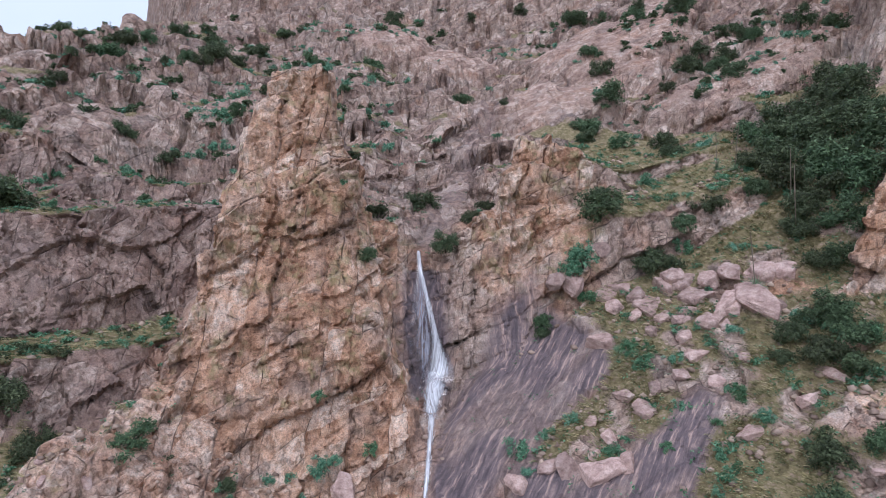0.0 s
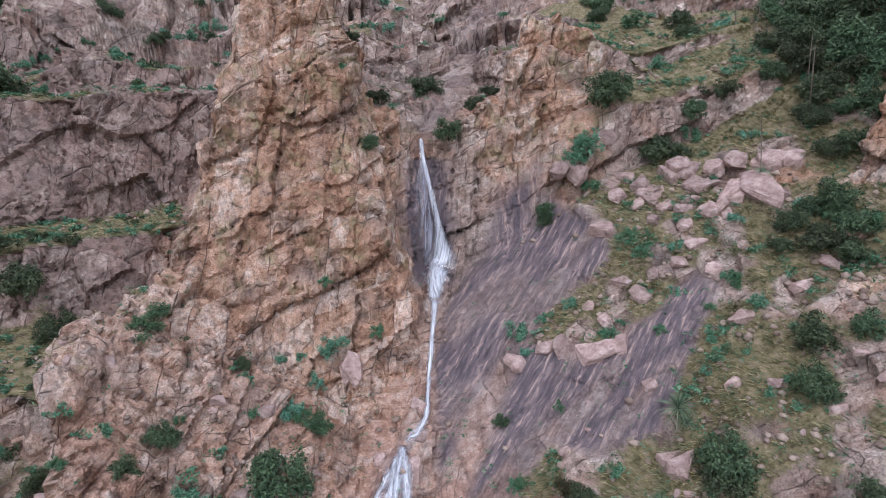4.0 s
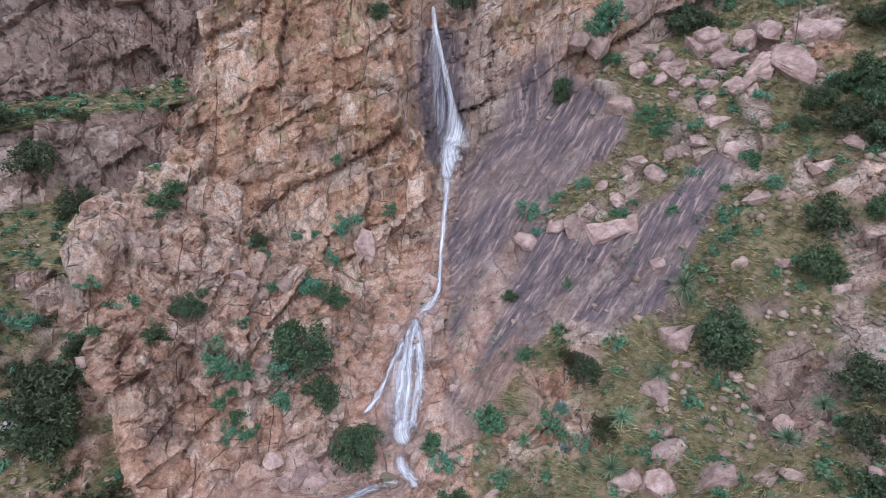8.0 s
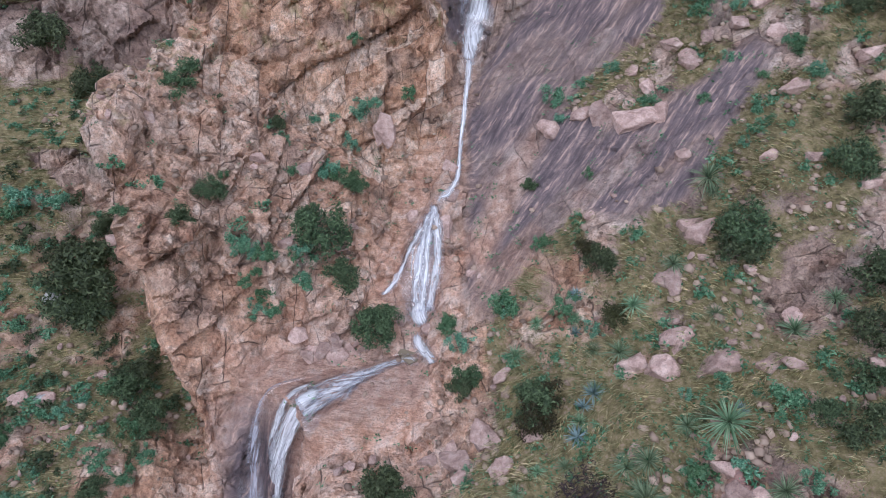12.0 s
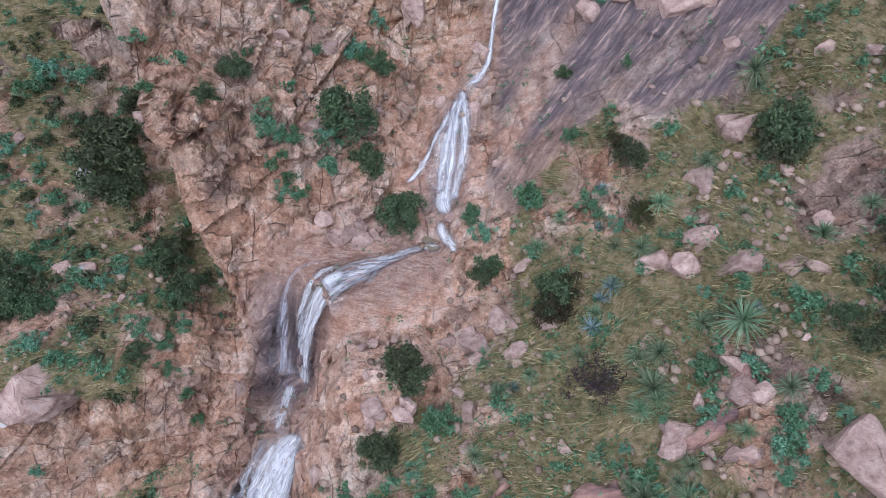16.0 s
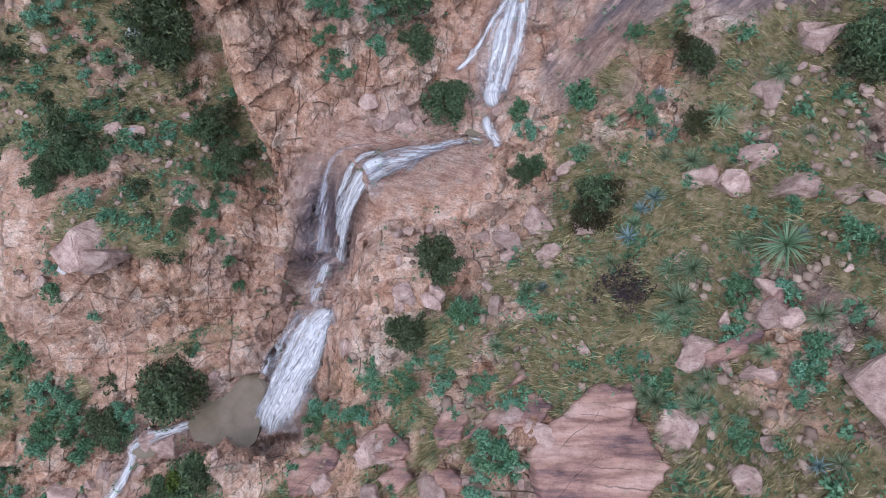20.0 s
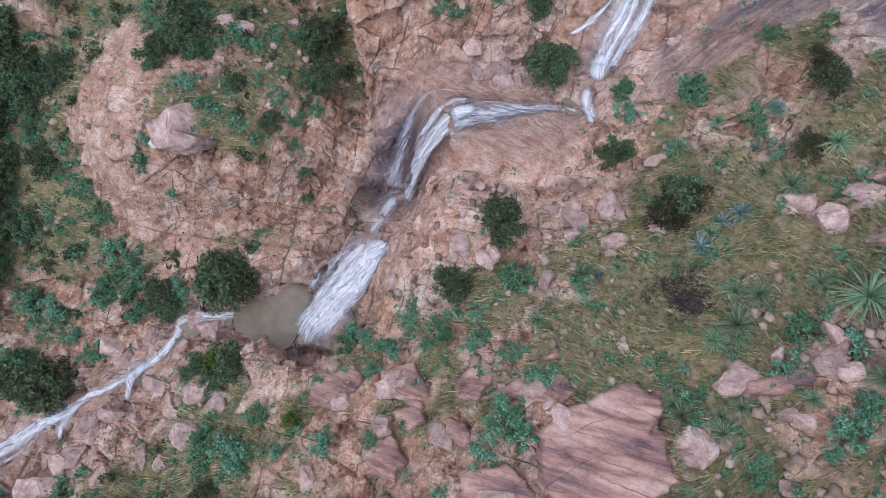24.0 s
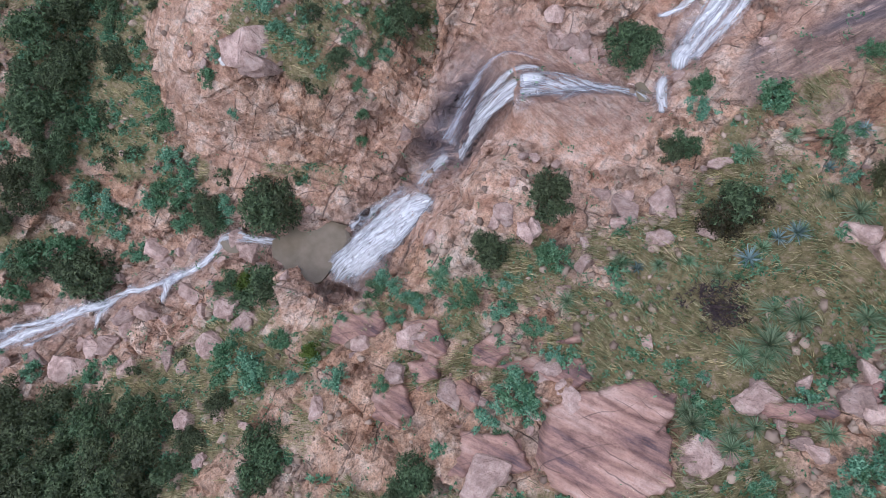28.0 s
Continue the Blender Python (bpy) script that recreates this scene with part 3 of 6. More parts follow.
    # the nose of rock between the lower fall and the hillside
    n = (np.sqrt(((x + 5.6) / 4.0) ** 2 + ((y - 12.2) / 5.6) ** 2 + ((z - 4.5) / 5.2) ** 2) - 1) * 4.0
    f = smin(f, n, 1.0)
    # the stream's channel
    d, bz, bw = stream_near(x, y)
    cut = smax(d - bw - 0.45 * np.maximum(z - bz, 0), bz - z, 0.4)
    f = smax(f, -cut, 0.4)
    fill = smax((z - bz) * 0.8, d - bw - 0.3 + 0.6 * (z - bz), 0.4)
    return smin(f, fill, 0.3)


# bounds of the solid part: x, y, z from and to
BOX = ((-42.0, 34.0), (-22.0, 58.0), (-12.0, 56.0))
STEP, COARSE = 0.2, 5

def surface_net():
    """A mesh of the field's zero level, on a grid of STEP metres, worked out only near the surface."""
    lo = np.array([b[0] for b in BOX])
    big = STEP * COARSE
    nc = [int(round((b[1] - b[0]) / big)) for b in BOX]
    ax = [lo[i] + big * np.arange(nc[i] + 1) for i in range(3)]
    g = np.meshgrid(*ax, indexing="ij")
    F = field(*(a.ravel() for a in g)).reshape(g[0].shape)
    lows, highs = F[:-1, :-1, :-1].copy(), F[:-1, :-1, :-1].copy()
    for a in (0, 1):
        for b in (0, 1):
            for c in (0, 1):
                s = F[a:a + nc[0], b:b + nc[1], c:c + nc[2]]
                lows, highs = np.minimum(lows, s), np.maximum(highs, s)
    act = np.argwhere((lows < 0.35) & (highs > -0.35))
    n = [v * COARSE + 1 for v in nc]
    off = np.stack(np.meshgrid(*[np.arange(COARSE)] * 3, indexing="ij"), -1).reshape(-1, 3)
    cell = (act[:, None, :] * COARSE + off[None]).reshape(-1, 3)
    ck = (cell[:, 0] * n[1] + cell[:, 1]) * n[2] + cell[:, 2]
    steps = np.array([(a * n[1] + b) * n[2] + c for a in (0, 1) for b in (0, 1) for c in (0, 1)])
    offs = np.array([(a, b, c) for a in (0, 1) for b in (0, 1) for c in (0, 1)], float)
    index = np.full(n[0] * n[1] * n[2], -1, np.int32)
    for s in steps:
        index[ck + s] = 0
    keys = np.flatnonzero(index == 0)
    index[keys] = np.arange(len(keys))
    kx, ky, kz = keys // (n[1] * n[2]), keys // n[2] % n[1], keys % n[2]
    V = field(lo[0] + STEP * kx, lo[1] + STEP * ky, lo[2] + STEP * kz).astype(np.float32)
    corner = np.stack([V[index[ck + s]] for s in steps], 1)
    live = (corner.min(1) < 0) & (corner.max(1) >= 0)
    corner, cell, ck = corner[live], cell[live], ck[live]
    pos, cnt = np.zeros((len(ck), 3)), np.zeros(len(ck))
    for i in range(8):
        for j in range(i + 1, 8):
            if np.abs(offs[i] - offs[j]).sum() == 1:
                a, b = corner[:, i], corner[:, j]
                m = (a < 0) != (b < 0)
                t = np.where(m, a / np.where(m, a - b, 1), 0)[:, None]
                pos += m[:, None] * (offs[i] + t * (offs[j] - offs[i]))
                cnt += m
    pos = lo + STEP * (cell + pos / cnt[:, None])
    vid = np.full(len(index), -1, np.int32)
    vid[ck] = np.arange(len(ck))
    faces = []
    sx = (n[1] * n[2], n[2], 1)
    for axis in range(3):
        u, w = [a for a in range(3) if a != axis]
        far = corner[:, int(4 / 2 ** axis)]
        flip = (corner[:, 0] < 0) != (far < 0)
        own = ck[flip]
        q = np.stack([vid[own], vid[own - sx[u]], vid[own - sx[u] - sx[w]], vid[own - sx[w]]], 1)
        inside = corner[flip, 0] < 0
        if axis == 1:
            inside = ~inside
        q = np.where(inside[:, None], q, q[:, ::-1])
        faces.append(q[(q >= 0).all(1)])
    return pos, np.concatenate(faces)


def sheet_mesh(name, verts, quads):
    me = bpy.data.meshes.new(name)
    me.vertices.add(len(verts))
    me.vertices.foreach_set("co", np.asarray(verts, np.float32).ravel())
    me.loops.add(quads.size)
    me.loops.foreach_set("vertex_index", quads.astype(np.int32).ravel())
    me.polygons.add(len(quads))
    me.polygons.foreach_set("loop_start", np.arange(0, quads.size, quads.shape[1], dtype=np.int32))
    me.update(calc_edges=True)
    return me


def vertex_normals(pos, quads):
    a, b, c, d = (pos[quads[:, i]] for i in range(4))
    fn = np.cross(c - a, d - b)
    out = np.zeros_like(pos)
    for i in range(4):
        for k in range(3):
            out[:, k] += np.bincount(quads[:, i], fn[:, k], len(pos))
    return out / np.maximum(np.linalg.norm(out, axis=1), 1e-9)[:, None]

def inside(x, y, poly):
    """1 inside a plan outline, 0 outside, soft over about 0.6 m."""
    c = np.zeros(x.shape, bool)
    d = np.full(x.shape, 1e9)
    for (x0, y0), (x1, y1) in zip(poly, poly[1:] + poly[:1]):
        dx, dy = x1 - x0, y1 - y0
        c ^= ((y0 > y) != (y1 > y)) & (x < dx * (y - y0) / (dy if dy else 1e-9) + x0)
        t = np.clip(((x - x0) * dx + (y - y0) * dy) / (dx * dx + dy * dy), 0, 1)
        d = np.minimum(d, np.hypot(x - x0 - t * dx, y - y0 - t * dy))
    return np.clip(0.5 + np.where(c, d, -d) / 0.8, 0, 1)


def ids_at(v, g):
    return np.floor(v / (0.45 * g))


def blocks(x, y, z, normals, gaps, seed):
    """Rock cut by three sets of joint planes: nearness to a joint, and each block's own random offset and tilt."""
    ids, near, lean = [], 0, 0
    for k, ((a, b, c), gap) in enumerate(zip(normals, gaps)):
        g = float(np.min(gap)) * 2.2
        v = (a * x + b * y + c * z) / gap + 0.45 * vnoise(x / g, y / g, z / g, seed + 10 * k) + 0.12 * vnoise(4 * x / g, 4 * y / g, 4 * z / g, seed + 10 * k + 1)
        v = v + 0.28 * np.sin(2.3 * v + seed)
        i = np.floor(v)
        f = v - i
        edge = np.minimum(f, 1 - f) * gap
        near = np.maximum(near, np.exp(-(edge / 0.13) ** 2) * np.clip(1.5 * hash01(ids_at(x, g), ids_at(y, g), ids_at(z, g) + 0 * i, seed + 7 + k) - 0.2, 0, 1))
        ids.append(i)
        lean = lean + (f - 0.5) * (hash01(i, i * 0 + k, i * 0, seed + 5) - 0.5) * 2
    return near, hash01(ids[0], ids[1], ids[2], seed), lean


def dress(pos, nrm, scale=1.0, depth=1.0):
    """Roughens a surface into jointed blocks; returns the places and the masks for the material."""
    x, y, z = (pos[:, i].astype(np.float32) for i in range(3))
    big = vnoise(x / 5, y / 5, z / 5, 21)
    mid = vnoise(x / 1.3, y / 1.3, z / 1.3, 22)
    up = nrm[:, 2]
    bare = zones(x, y, z)
    grass = np.clip((up - bare["line"] + 0.22 * big + 0.2 * mid) * 4, 0, 1) * (1 - bare["rock"])
    some = np.clip(0.55 + 0.9 * vnoise(x / 3.3, y / 3.3, z / 3.3, 26), 0, 1)
    tallness = np.where((x < -15) & (y > 36), 2.0, 1.0)
    c1, b1, t1 = blocks(x, y, z, ((0.93, 0.30, -0.22), (-0.30, 0.93, 0.20), (-0.42, -0.10, 0.90)), (2.2 * scale, 2.4 * scale, 2.9 * scale * tallness), 31)
    c2, b2, t2 = blocks(x, y, z, ((0.85, -0.45, 0.10), (0.40, 0.88, -0.15), (-0.30, 0.15, 0.94)), (0.85 * scale, 0.95 * scale, 0.8 * scale * tallness), 32)
    c2 = c2 * some
    rough = (1 - 0.8 * bare["smooth"]) * (1 - 0.85 * grass)
    d = rough * scale * (0.80 * (b1 - 0.5) + 0.60 * t1 - 0.22 * c1 + (0.36 * (b2 - 0.5) + 0.3 * t2 - 0.12 * c2) * (0.25 + 0.75 * some))
    d = d + 0.10 * scale * fbm(x / 0.7, y / 0.7, z / 0.7, 2, 25) * (1 - 0.4 * bare["smooth"])
    d = d * bare["free"] * depth
    crack = np.clip(0.75 * c1 * (0.35 + 0.65 * some) + 0.3 * c2, 0, 1) * rough
    masks = {"grass": grass, "crack": crack, "wet": bare["wet"], "warm": bare["warm"], "pale": bare["pale"], "old": bare["old"], "worn": bare["bedded"], "moss": bare["moss"] * (1 - grass)}
    return pos + nrm * d[:, None], masks


def zones(x, y, z):
    """Where the plan has bare rock, smooth slabs, wet rock and warm-coloured rock."""
    slab = inside(x, y, SLAB)
    ledge = inside(x, y, LEDGE)
    d, bz, bw = stream_near(x, y)
    by_water = np.clip(2.0 + 0.7 * (y < 4) - (d - bw) / 1.5 + 0.5 * vnoise(x / 1.7, y / 1.7, z * 0, 30), 0, 1) * (np.abs(z - bz) < 4)
    stripes = np.clip(0.55 + 1.3 * vnoise((0.6 * x - 0.8 * y) / 1.2, (0.8 * x + 0.6 * y) / 8, z * 0, 27) + 0.7 * vnoise(x / 2.2, y / 2.2, z * 0, 28), 0, 1)
    beside = np.clip(1.3 - (d - bw) / 0.8, 0, 1) * (np.abs(z - bz) < 3)
    cleft = np.clip(1.5 - np.hypot((x + 1.3) / 1.6, (y - 40.2) / 2.0), 0, 1) * (z > 21) * (z < 29)
    slab_wet = np.clip(slab * (0.58 + 0.55 * stripes) + 0.5 * inside(x, y, SLAB_FOOT) * stripes, 0, 1) * (1 - 0.85 * inside(x, y, SLAB_PALE))
    wet = np.clip(slab_wet + 0.3 * beside + 1.2 * cleft + 0.9 * np.clip(1.6 - np.hypot((x + 11.6) / 1.7, (y - 15.0) / 2.0), 0, 1) * (z < 9.3), 0, 1)
    block = np.clip((2.5 - x - 0.06 * y) / 1.5, 0, 1) * np.clip((y - 14) / 2, 0, 1) * np.clip((44 - y), 0, 1)
    block = block * np.clip(0.5 + 0.91 * (x + 13.4) + 0.41 * (y - 13), 0, 1) * np.clip((x + 20) / 1.0, 0, 1)
    crag = np.clip((1.2 - np.hypot((x - 6.6) / 5.2, (y - 44.2) / 4.2)) * 3, 0, 1)
    bald = domes(x, y)[0] * (y > 45)
    rock = np.clip(slab + ledge + by_water + 0.9 * crag + bald, 0, 1)
    # how level a place must be to hold soil: less on the hillside, more on the buttress and the far cliffs
    line = 0.66 + 0.22 * np.exp(-(d / 5.0) ** 2) * (y < 24) + 0.30 * block + 0.24 * np.clip((y - 38) / 5, 0, 1) * np.maximum(np.clip(1.3 - np.clip(x - 6, 0, 20) / 8, 0.1, 1), np.clip((y - 46) / 6, 0, 0.85)) * (1 - 0.85 * np.clip((x - 9) / 4, 0, 1) * np.clip((64 - y) / 6, 0, 1))
    line = line - 0.2 * np.clip((x - 9) / 3, 0, 1) * np.clip((y - 37) / 3, 0, 1) * np.clip((62 - y) / 4, 0, 1)
    line = line - 0.13 * np.clip((-16 - x) / 2, 0, 1) * (y > 8) * (y < 40)
    mound = np.clip((1.1 - ((x + 23.5) / 9.0) ** 2 - ((y - 9.8) / 6.2) ** 2) * 3, 0, 1) * np.clip(0.8 + 0.9 * vnoise(x / 2.6, y / 2.6, z * 0, 33), 0, 1)
    rock = np.clip(rock + mound, 0, 1)
    outcrop = np.clip(inside(x, y, OUTCROP) + inside(x, y, BENCH), 0, 1)
    rock = np.clip(rock + outcrop * np.clip(0.95 + 0.8 * vnoise(x / 2.1, y / 2.1, z * 0, 29), 0, 1), 0, 1)
    bedded = np.clip(0.25 * slab + ledge + 0.45 * mound + 0.5 * bald + 0.6 * inside(x, y, CASCADE_ROCK), 0, 1)
    return {"bedded": bedded, "line": line, "rock": rock, "smooth": np.clip(slab + ledge + 0.55 * mound + 0.75 * bald + 0.6 * inside(x, y, CASCADE_ROCK), 0, 1), "wet": wet, "warm": np.clip(block * np.clip((y - 20) / 12, 0.75, 1) + crag + (x > 20) * (y > 26) * (y < 36) + 0.8 * np.clip((30 - y) / 8, 0, 1) * (z < 16), 0, 1), "pale": np.clip(ledge + 0.6 * inside(x, y, BENCH) + 0.3 * block * np.clip((32 - y) / 4, 0, 1) + 0.4 * by_water * (y < 26) + 0.5 * inside(x, y, CASCADE_ROCK) + 0.6 * inside(x, y, SLAB_PALE) + 0.5 * mound + 0.3 * bald, 0, 1),
            "old": np.clip((-14 - x) / 3, 0, 1) * np.clip((y - 30) / 5, 0, 1) * np.clip((64 - y) / 12, 0.25, 1),
            "moss": np.clip(block + crag, 0, 1) * (z > 22) + 0.15, "free": np.clip((d - 0.3) / 0.8, 0.15, 1)}


def add_masks(me, masks):
    for k, v in masks.items():
        me.attributes.new(k, "FLOAT", "POINT").data.foreach_set("value", np.asarray(v, np.float32))


def smooth_shade(me, which=None):
    me.polygons.foreach_set("use_smooth", np.ones(len(me.polygons), bool) if which is None else which)


# plan outlines: the dark wet slab, and the pale ledge above the lower fall
SLAB = [(-0.3, 30.7), (-0.7, 33.1), (1.0, 38.5), (3.6, 40.9), (6.6, 41.9), (8.5, 40.6), (10.9, 37.0), (10.2, 34.6), (7.1, 33.9), (5.2, 31.6),
        (8.9, 29.2), (12.0, 30.1), (14.3, 31.7), (15.4, 30.3), (13.0, 27.1), (10.2, 23.8), (7.8, 23.4), (5.4, 25.1), (2.8, 22.9), (1.1, 20.8), (-0.4, 22.3)]
LEDGE = [(-2.0, 18.9), (-1.4, 16.4), (-4.1, 15.8), (-7.1, 14.0), (-9.9, 15.0), (-11.9, 16.2), (-12.0, 17.8), (-10.5, 19.6), (-8.7, 20.1), (-4.9, 19.9)]

# bare bedrock on the hillside under the eye, and the blocky rim beside the lower fall
OUTCROP = [(-8.0, -0.8), (-7.3, 1.2), (-2.1, 1.7), (-1.0, 3.6), (1.7, 6.2), (3.4, 5.7), (5.4, 7.8), (7.0, 5.9), (7.5, 4.2), (4.1, 1.1), (1.9, -0.8), (-3.5, -5.6),
           (-8.8, -10.4), (-8.8, -3.7)]
BENCH = [(-11.1, 12.3), (-9.4, 14.6), (-5.4, 14.5), (-4.1, 15.8), (-2.9, 16.2), (-0.7, 15.4), (-0.4, 13.8), (-3.1, 11.3), (-2.9, 10.1), (-5.7, 9.8), (-5.9, 8.1), (-8.5, 7.6)]
# the dark lower half of the slab, and its dry pale tongue
SLAB_FOOT = [(4.1, 28.8), (8.6, 28.5), (13.4, 31.2), (15.2, 30.6), (12.7, 27.2), (9.6, 23.4), (5.9, 25.2), (2.8, 22.9), (1.1, 21.1), (0.5, 22.0)]
SLAB_PALE = [(3.4, 31.3), (4.0, 30.0), (2.4, 26.6), (0.5, 23.2), (-0.2, 25.2), (1.1, 28.7)]
# worn rock beside the cascade
CASCADE_ROCK = [(-2.0, 29.5), (-2.2, 26.0), (-1.8, 22.5), (-3.5, 21.5), (-5.2, 22.5), (-5.4, 25.5), (-4.5, 29.0), (-3.5, 33.0), (-1.6, 33.0)]

# ---- the ground: one sheet near the falls, and the land beyond ----
pos, quads = surface_net()
nrm = vertex_normals(pos, quads)
near_zones = zones(*(pos[:, i] for i in range(3)))
pos, near_masks = dress(pos, nrm)
near_land = sheet_mesh("ground", pos, quads)
add_masks(near_land, near_masks)
smooth_shade(near_land, near_masks["grass"][quads].mean(1) > 0.3)
near_land.materials.append(LAND)
ground = tagged(new("ground", near_land), "pink granite gorge with grassy slopes and a stepped stream bed", "ground", kind="structure")


def far_land():
    """The mountainsides outside the gorge, on rings round it that widen outwards."""
    az = np.radians(np.concatenate([np.arange(-180, -52, 2.0), np.arange(-52, 52, 0.2), np.arange(52, 181, 2.0)]))
    r = [0.0]
    while r[-1] < 900:
        r.append(r[-1] + 0.35 + 0.011 * r[-1])
    r = np.array(r)
    a, rr = np.meshgrid(az, r, indexing="ij")
    # rings round the middle of the box, as a rounded rectangle
    ca, sa = np.sin(a), np.cos(a)
    edge = 1.0 / np.maximum(np.maximum(np.abs(ca) / 33.0, np.where(sa > 0, sa / 56.6, -sa / 20.5)), 1e-6)
    rad = edge + rr
    x, y = ca * rad, sa * rad
    x = x - 4 * np.clip(1 - rr / 40, 0, 1) * (np.abs(ca) / 33.0 >= np.abs(sa) / 56.6)
    h = ground_height(x.ravel(), y.ravel())
    far = np.clip((rr.ravel() - 250) / 300, 0, 1)
    h = h * (1 - far) + far * np.minimum(h, 150)
    h = h - 0.8 * np.clip(1 - rr.ravel() / 1.2, 0, 1)
    p = np.stack([x.ravel(), y.ravel(), h], 1)
    n0, n1 = a.shape
    i = np.arange(n0 * n1).reshape(n0, n1)
    q = np.stack([i[:-1, :-1], i[:-1, 1:], i[1:, 1:], i[1:, :-1]], -1).reshape(-1, 4)[:, ::-1]
    return p, q


fp, fq = far_land()
fn = vertex_normals(fp, fq)
if fn[:, 2].mean() < 0:
    fq, fn = fq[:, ::-1], -fn
fp, masks = dress(fp, fn, 1.7, 1.1)
far_me = sheet_mesh("mountainside", fp, fq)
add_masks(far_me, masks)
smooth_shade(far_me, masks["grass"][fq].mean(1) > 0.3)
far_me.materials.append(LAND)
mountainside = tagged(new("mountainside", far_me), "steep mountainside of pink granite with scattered shrubs", "mountain", kind="structure")

# ---- the water ----
def raster(points, step):
    """For each plan square of that size, the highest point of the sheet in it."""
    order = np.argsort(points[:, 2])
    keys = np.floor(points[order, :2] / step).astype(np.int64)
    return dict(zip((keys[:, 0] * 100003 + keys[:, 1]).tolist(), order.tolist()))


NEAR_TOPS, FAR_TOPS = raster(pos, 0.4), raster(fp[np.abs(fp).max(1) < 190], 1.6)
near_fp, near_fn = fp[np.abs(fp).max(1) < 190], fn[np.abs(fp).max(1) < 190]


def ground_at(x, y):
    """The height of the land and its normal at a place of the plan."""
    best = None
    for tops, step, pts, nr in ((NEAR_TOPS, 0.4, pos, nrm), (FAR_TOPS, 1.6, near_fp, near_fn)):
        i, j = math.floor(x / step), math.floor(y / step)
        for a in (-1, 0, 1):
            for b in (-1, 0, 1):
                k = tops.get((i + a) * 100003 + j + b)
                if k is not None:
                    d = (pts[k, 0] - x) ** 2 + (pts[k, 1] - y) ** 2
                    if best is None or d < best[0]:
                        best = (d, float(pts[k, 2]), nr[k])
        if best:
            return best[1], Vector(best[2])
    return float(ground_height(np.array([x]), np.array([y]))[0]), Vector((0, 0, 1))


def spline(nodes, step):
    """Points at even steps on a smooth line through the nodes, each with as many numbers as they have."""
    pts = np.array(nodes, float)
    ext = np.vstack([2 * pts[0] - pts[1], pts, 2 * pts[-1] - pts[-2]])
    res = []
    for i in range(1, len(ext) - 2):
        a, b, c, d = ext[i - 1:i + 3]
        k = max(2, int(np.linalg.norm((c - b)[:3]) / step))
        for t in np.arange(k) / k:
            res.append(0.5 * (2 * b + (c - a) * t + (2 * a - 5 * b + 4 * c - d) * t * t + (3 * b - a - 3 * c + d) * t ** 3))
    return np.array(res + [pts[-1]])


def ribbon(name, nodes, material, drape=True, lift=0.07, bulge=0.0, edge=0.85, seed=0, parent=None, label="", category=""):
    """A sheet of water along nodes of x, y, z, width; drape lays it on the rock."""
    line = spline(nodes, 0.16)
    rnd = np.random.RandomState(seed)
    cols = 13
    verts, flow, uv = [], [], []
    along = 0.0
    side = np.array([1.0, 0, 0])
    wob = np.cumsum(rnd.normal(0, 0.05, (len(line), 2)), 0)
    wob -= np.linspace(0, 1, len(line))[:, None] * wob[-1]
    for i, (x, y, z, w) in enumerate(line):
        d = line[min(i + 1, len(line) - 1)][:2] - line[max(i - 1, 0)][:2]
        n = np.linalg.norm(d)
        if n > 0.02:
            side = np.array([-d[1] / n, d[0] / n, 0])
        along += 0.16
        for c in range(cols):
            u = (c / (cols - 1) - 0.5) * (w + (wob[i, 0] if c < 6 else wob[i, 1]) * min(w, 1.0) * 0.6)
            px, py = x + side[0] * u, y + side[1] * u
            pz = z
            if drape:
                pz = min(ground_at(px, py)[0], z + 1.2) + lift
            pz += bulge * (1 - (2 * c / (cols - 1) - 1) ** 2) + rnd.normal(0, 0.012)
            verts.append((px, py, pz))
            e = 1 - abs(2 * c / (cols - 1) - 1) ** 1.8
            tip = min(1, i / 4 + 0.4, (len(line) - 1 - i) / 4 + 0.4)
            flow.append((1 - edge) + edge * e * tip)
            uv.append((u + 0.5 * w, along))
    rows = len(line)
    z = np.array(verts)[:, 2].reshape(rows, cols)
    for _ in range(2):
        z[1:-1] = (z[:-2] + 2 * z[1:-1] + z[2:]) / 4 if drape else z[1:-1]
    verts = np.array(verts)
    verts[:, 2] = np.maximum(verts[:, 2], z.ravel()) if drape else verts[:, 2]
    i = np.arange(rows * cols).reshape(rows, cols)
    q = np.stack([i[:-1, :-1], i[:-1, 1:], i[1:, 1:], i[1:, :-1]], -1).reshape(-1, 4)
    me = sheet_mesh(name, verts, q)
    lay = me.uv_layers.new(name="UVMap")
    lay.data.foreach_set("uv", np.array(uv, np.float32)[q.ravel()].ravel())
    add_masks(me, {"flow": np.array(flow)})
    smooth_shade(me)
    me.materials.append(material)
    ob = new(name, me)
    if parent:
        ob.parent = parent
        if label:
            tagged(ob, label)
        return ob
    return tagged(ob, label, category, kind="structure")


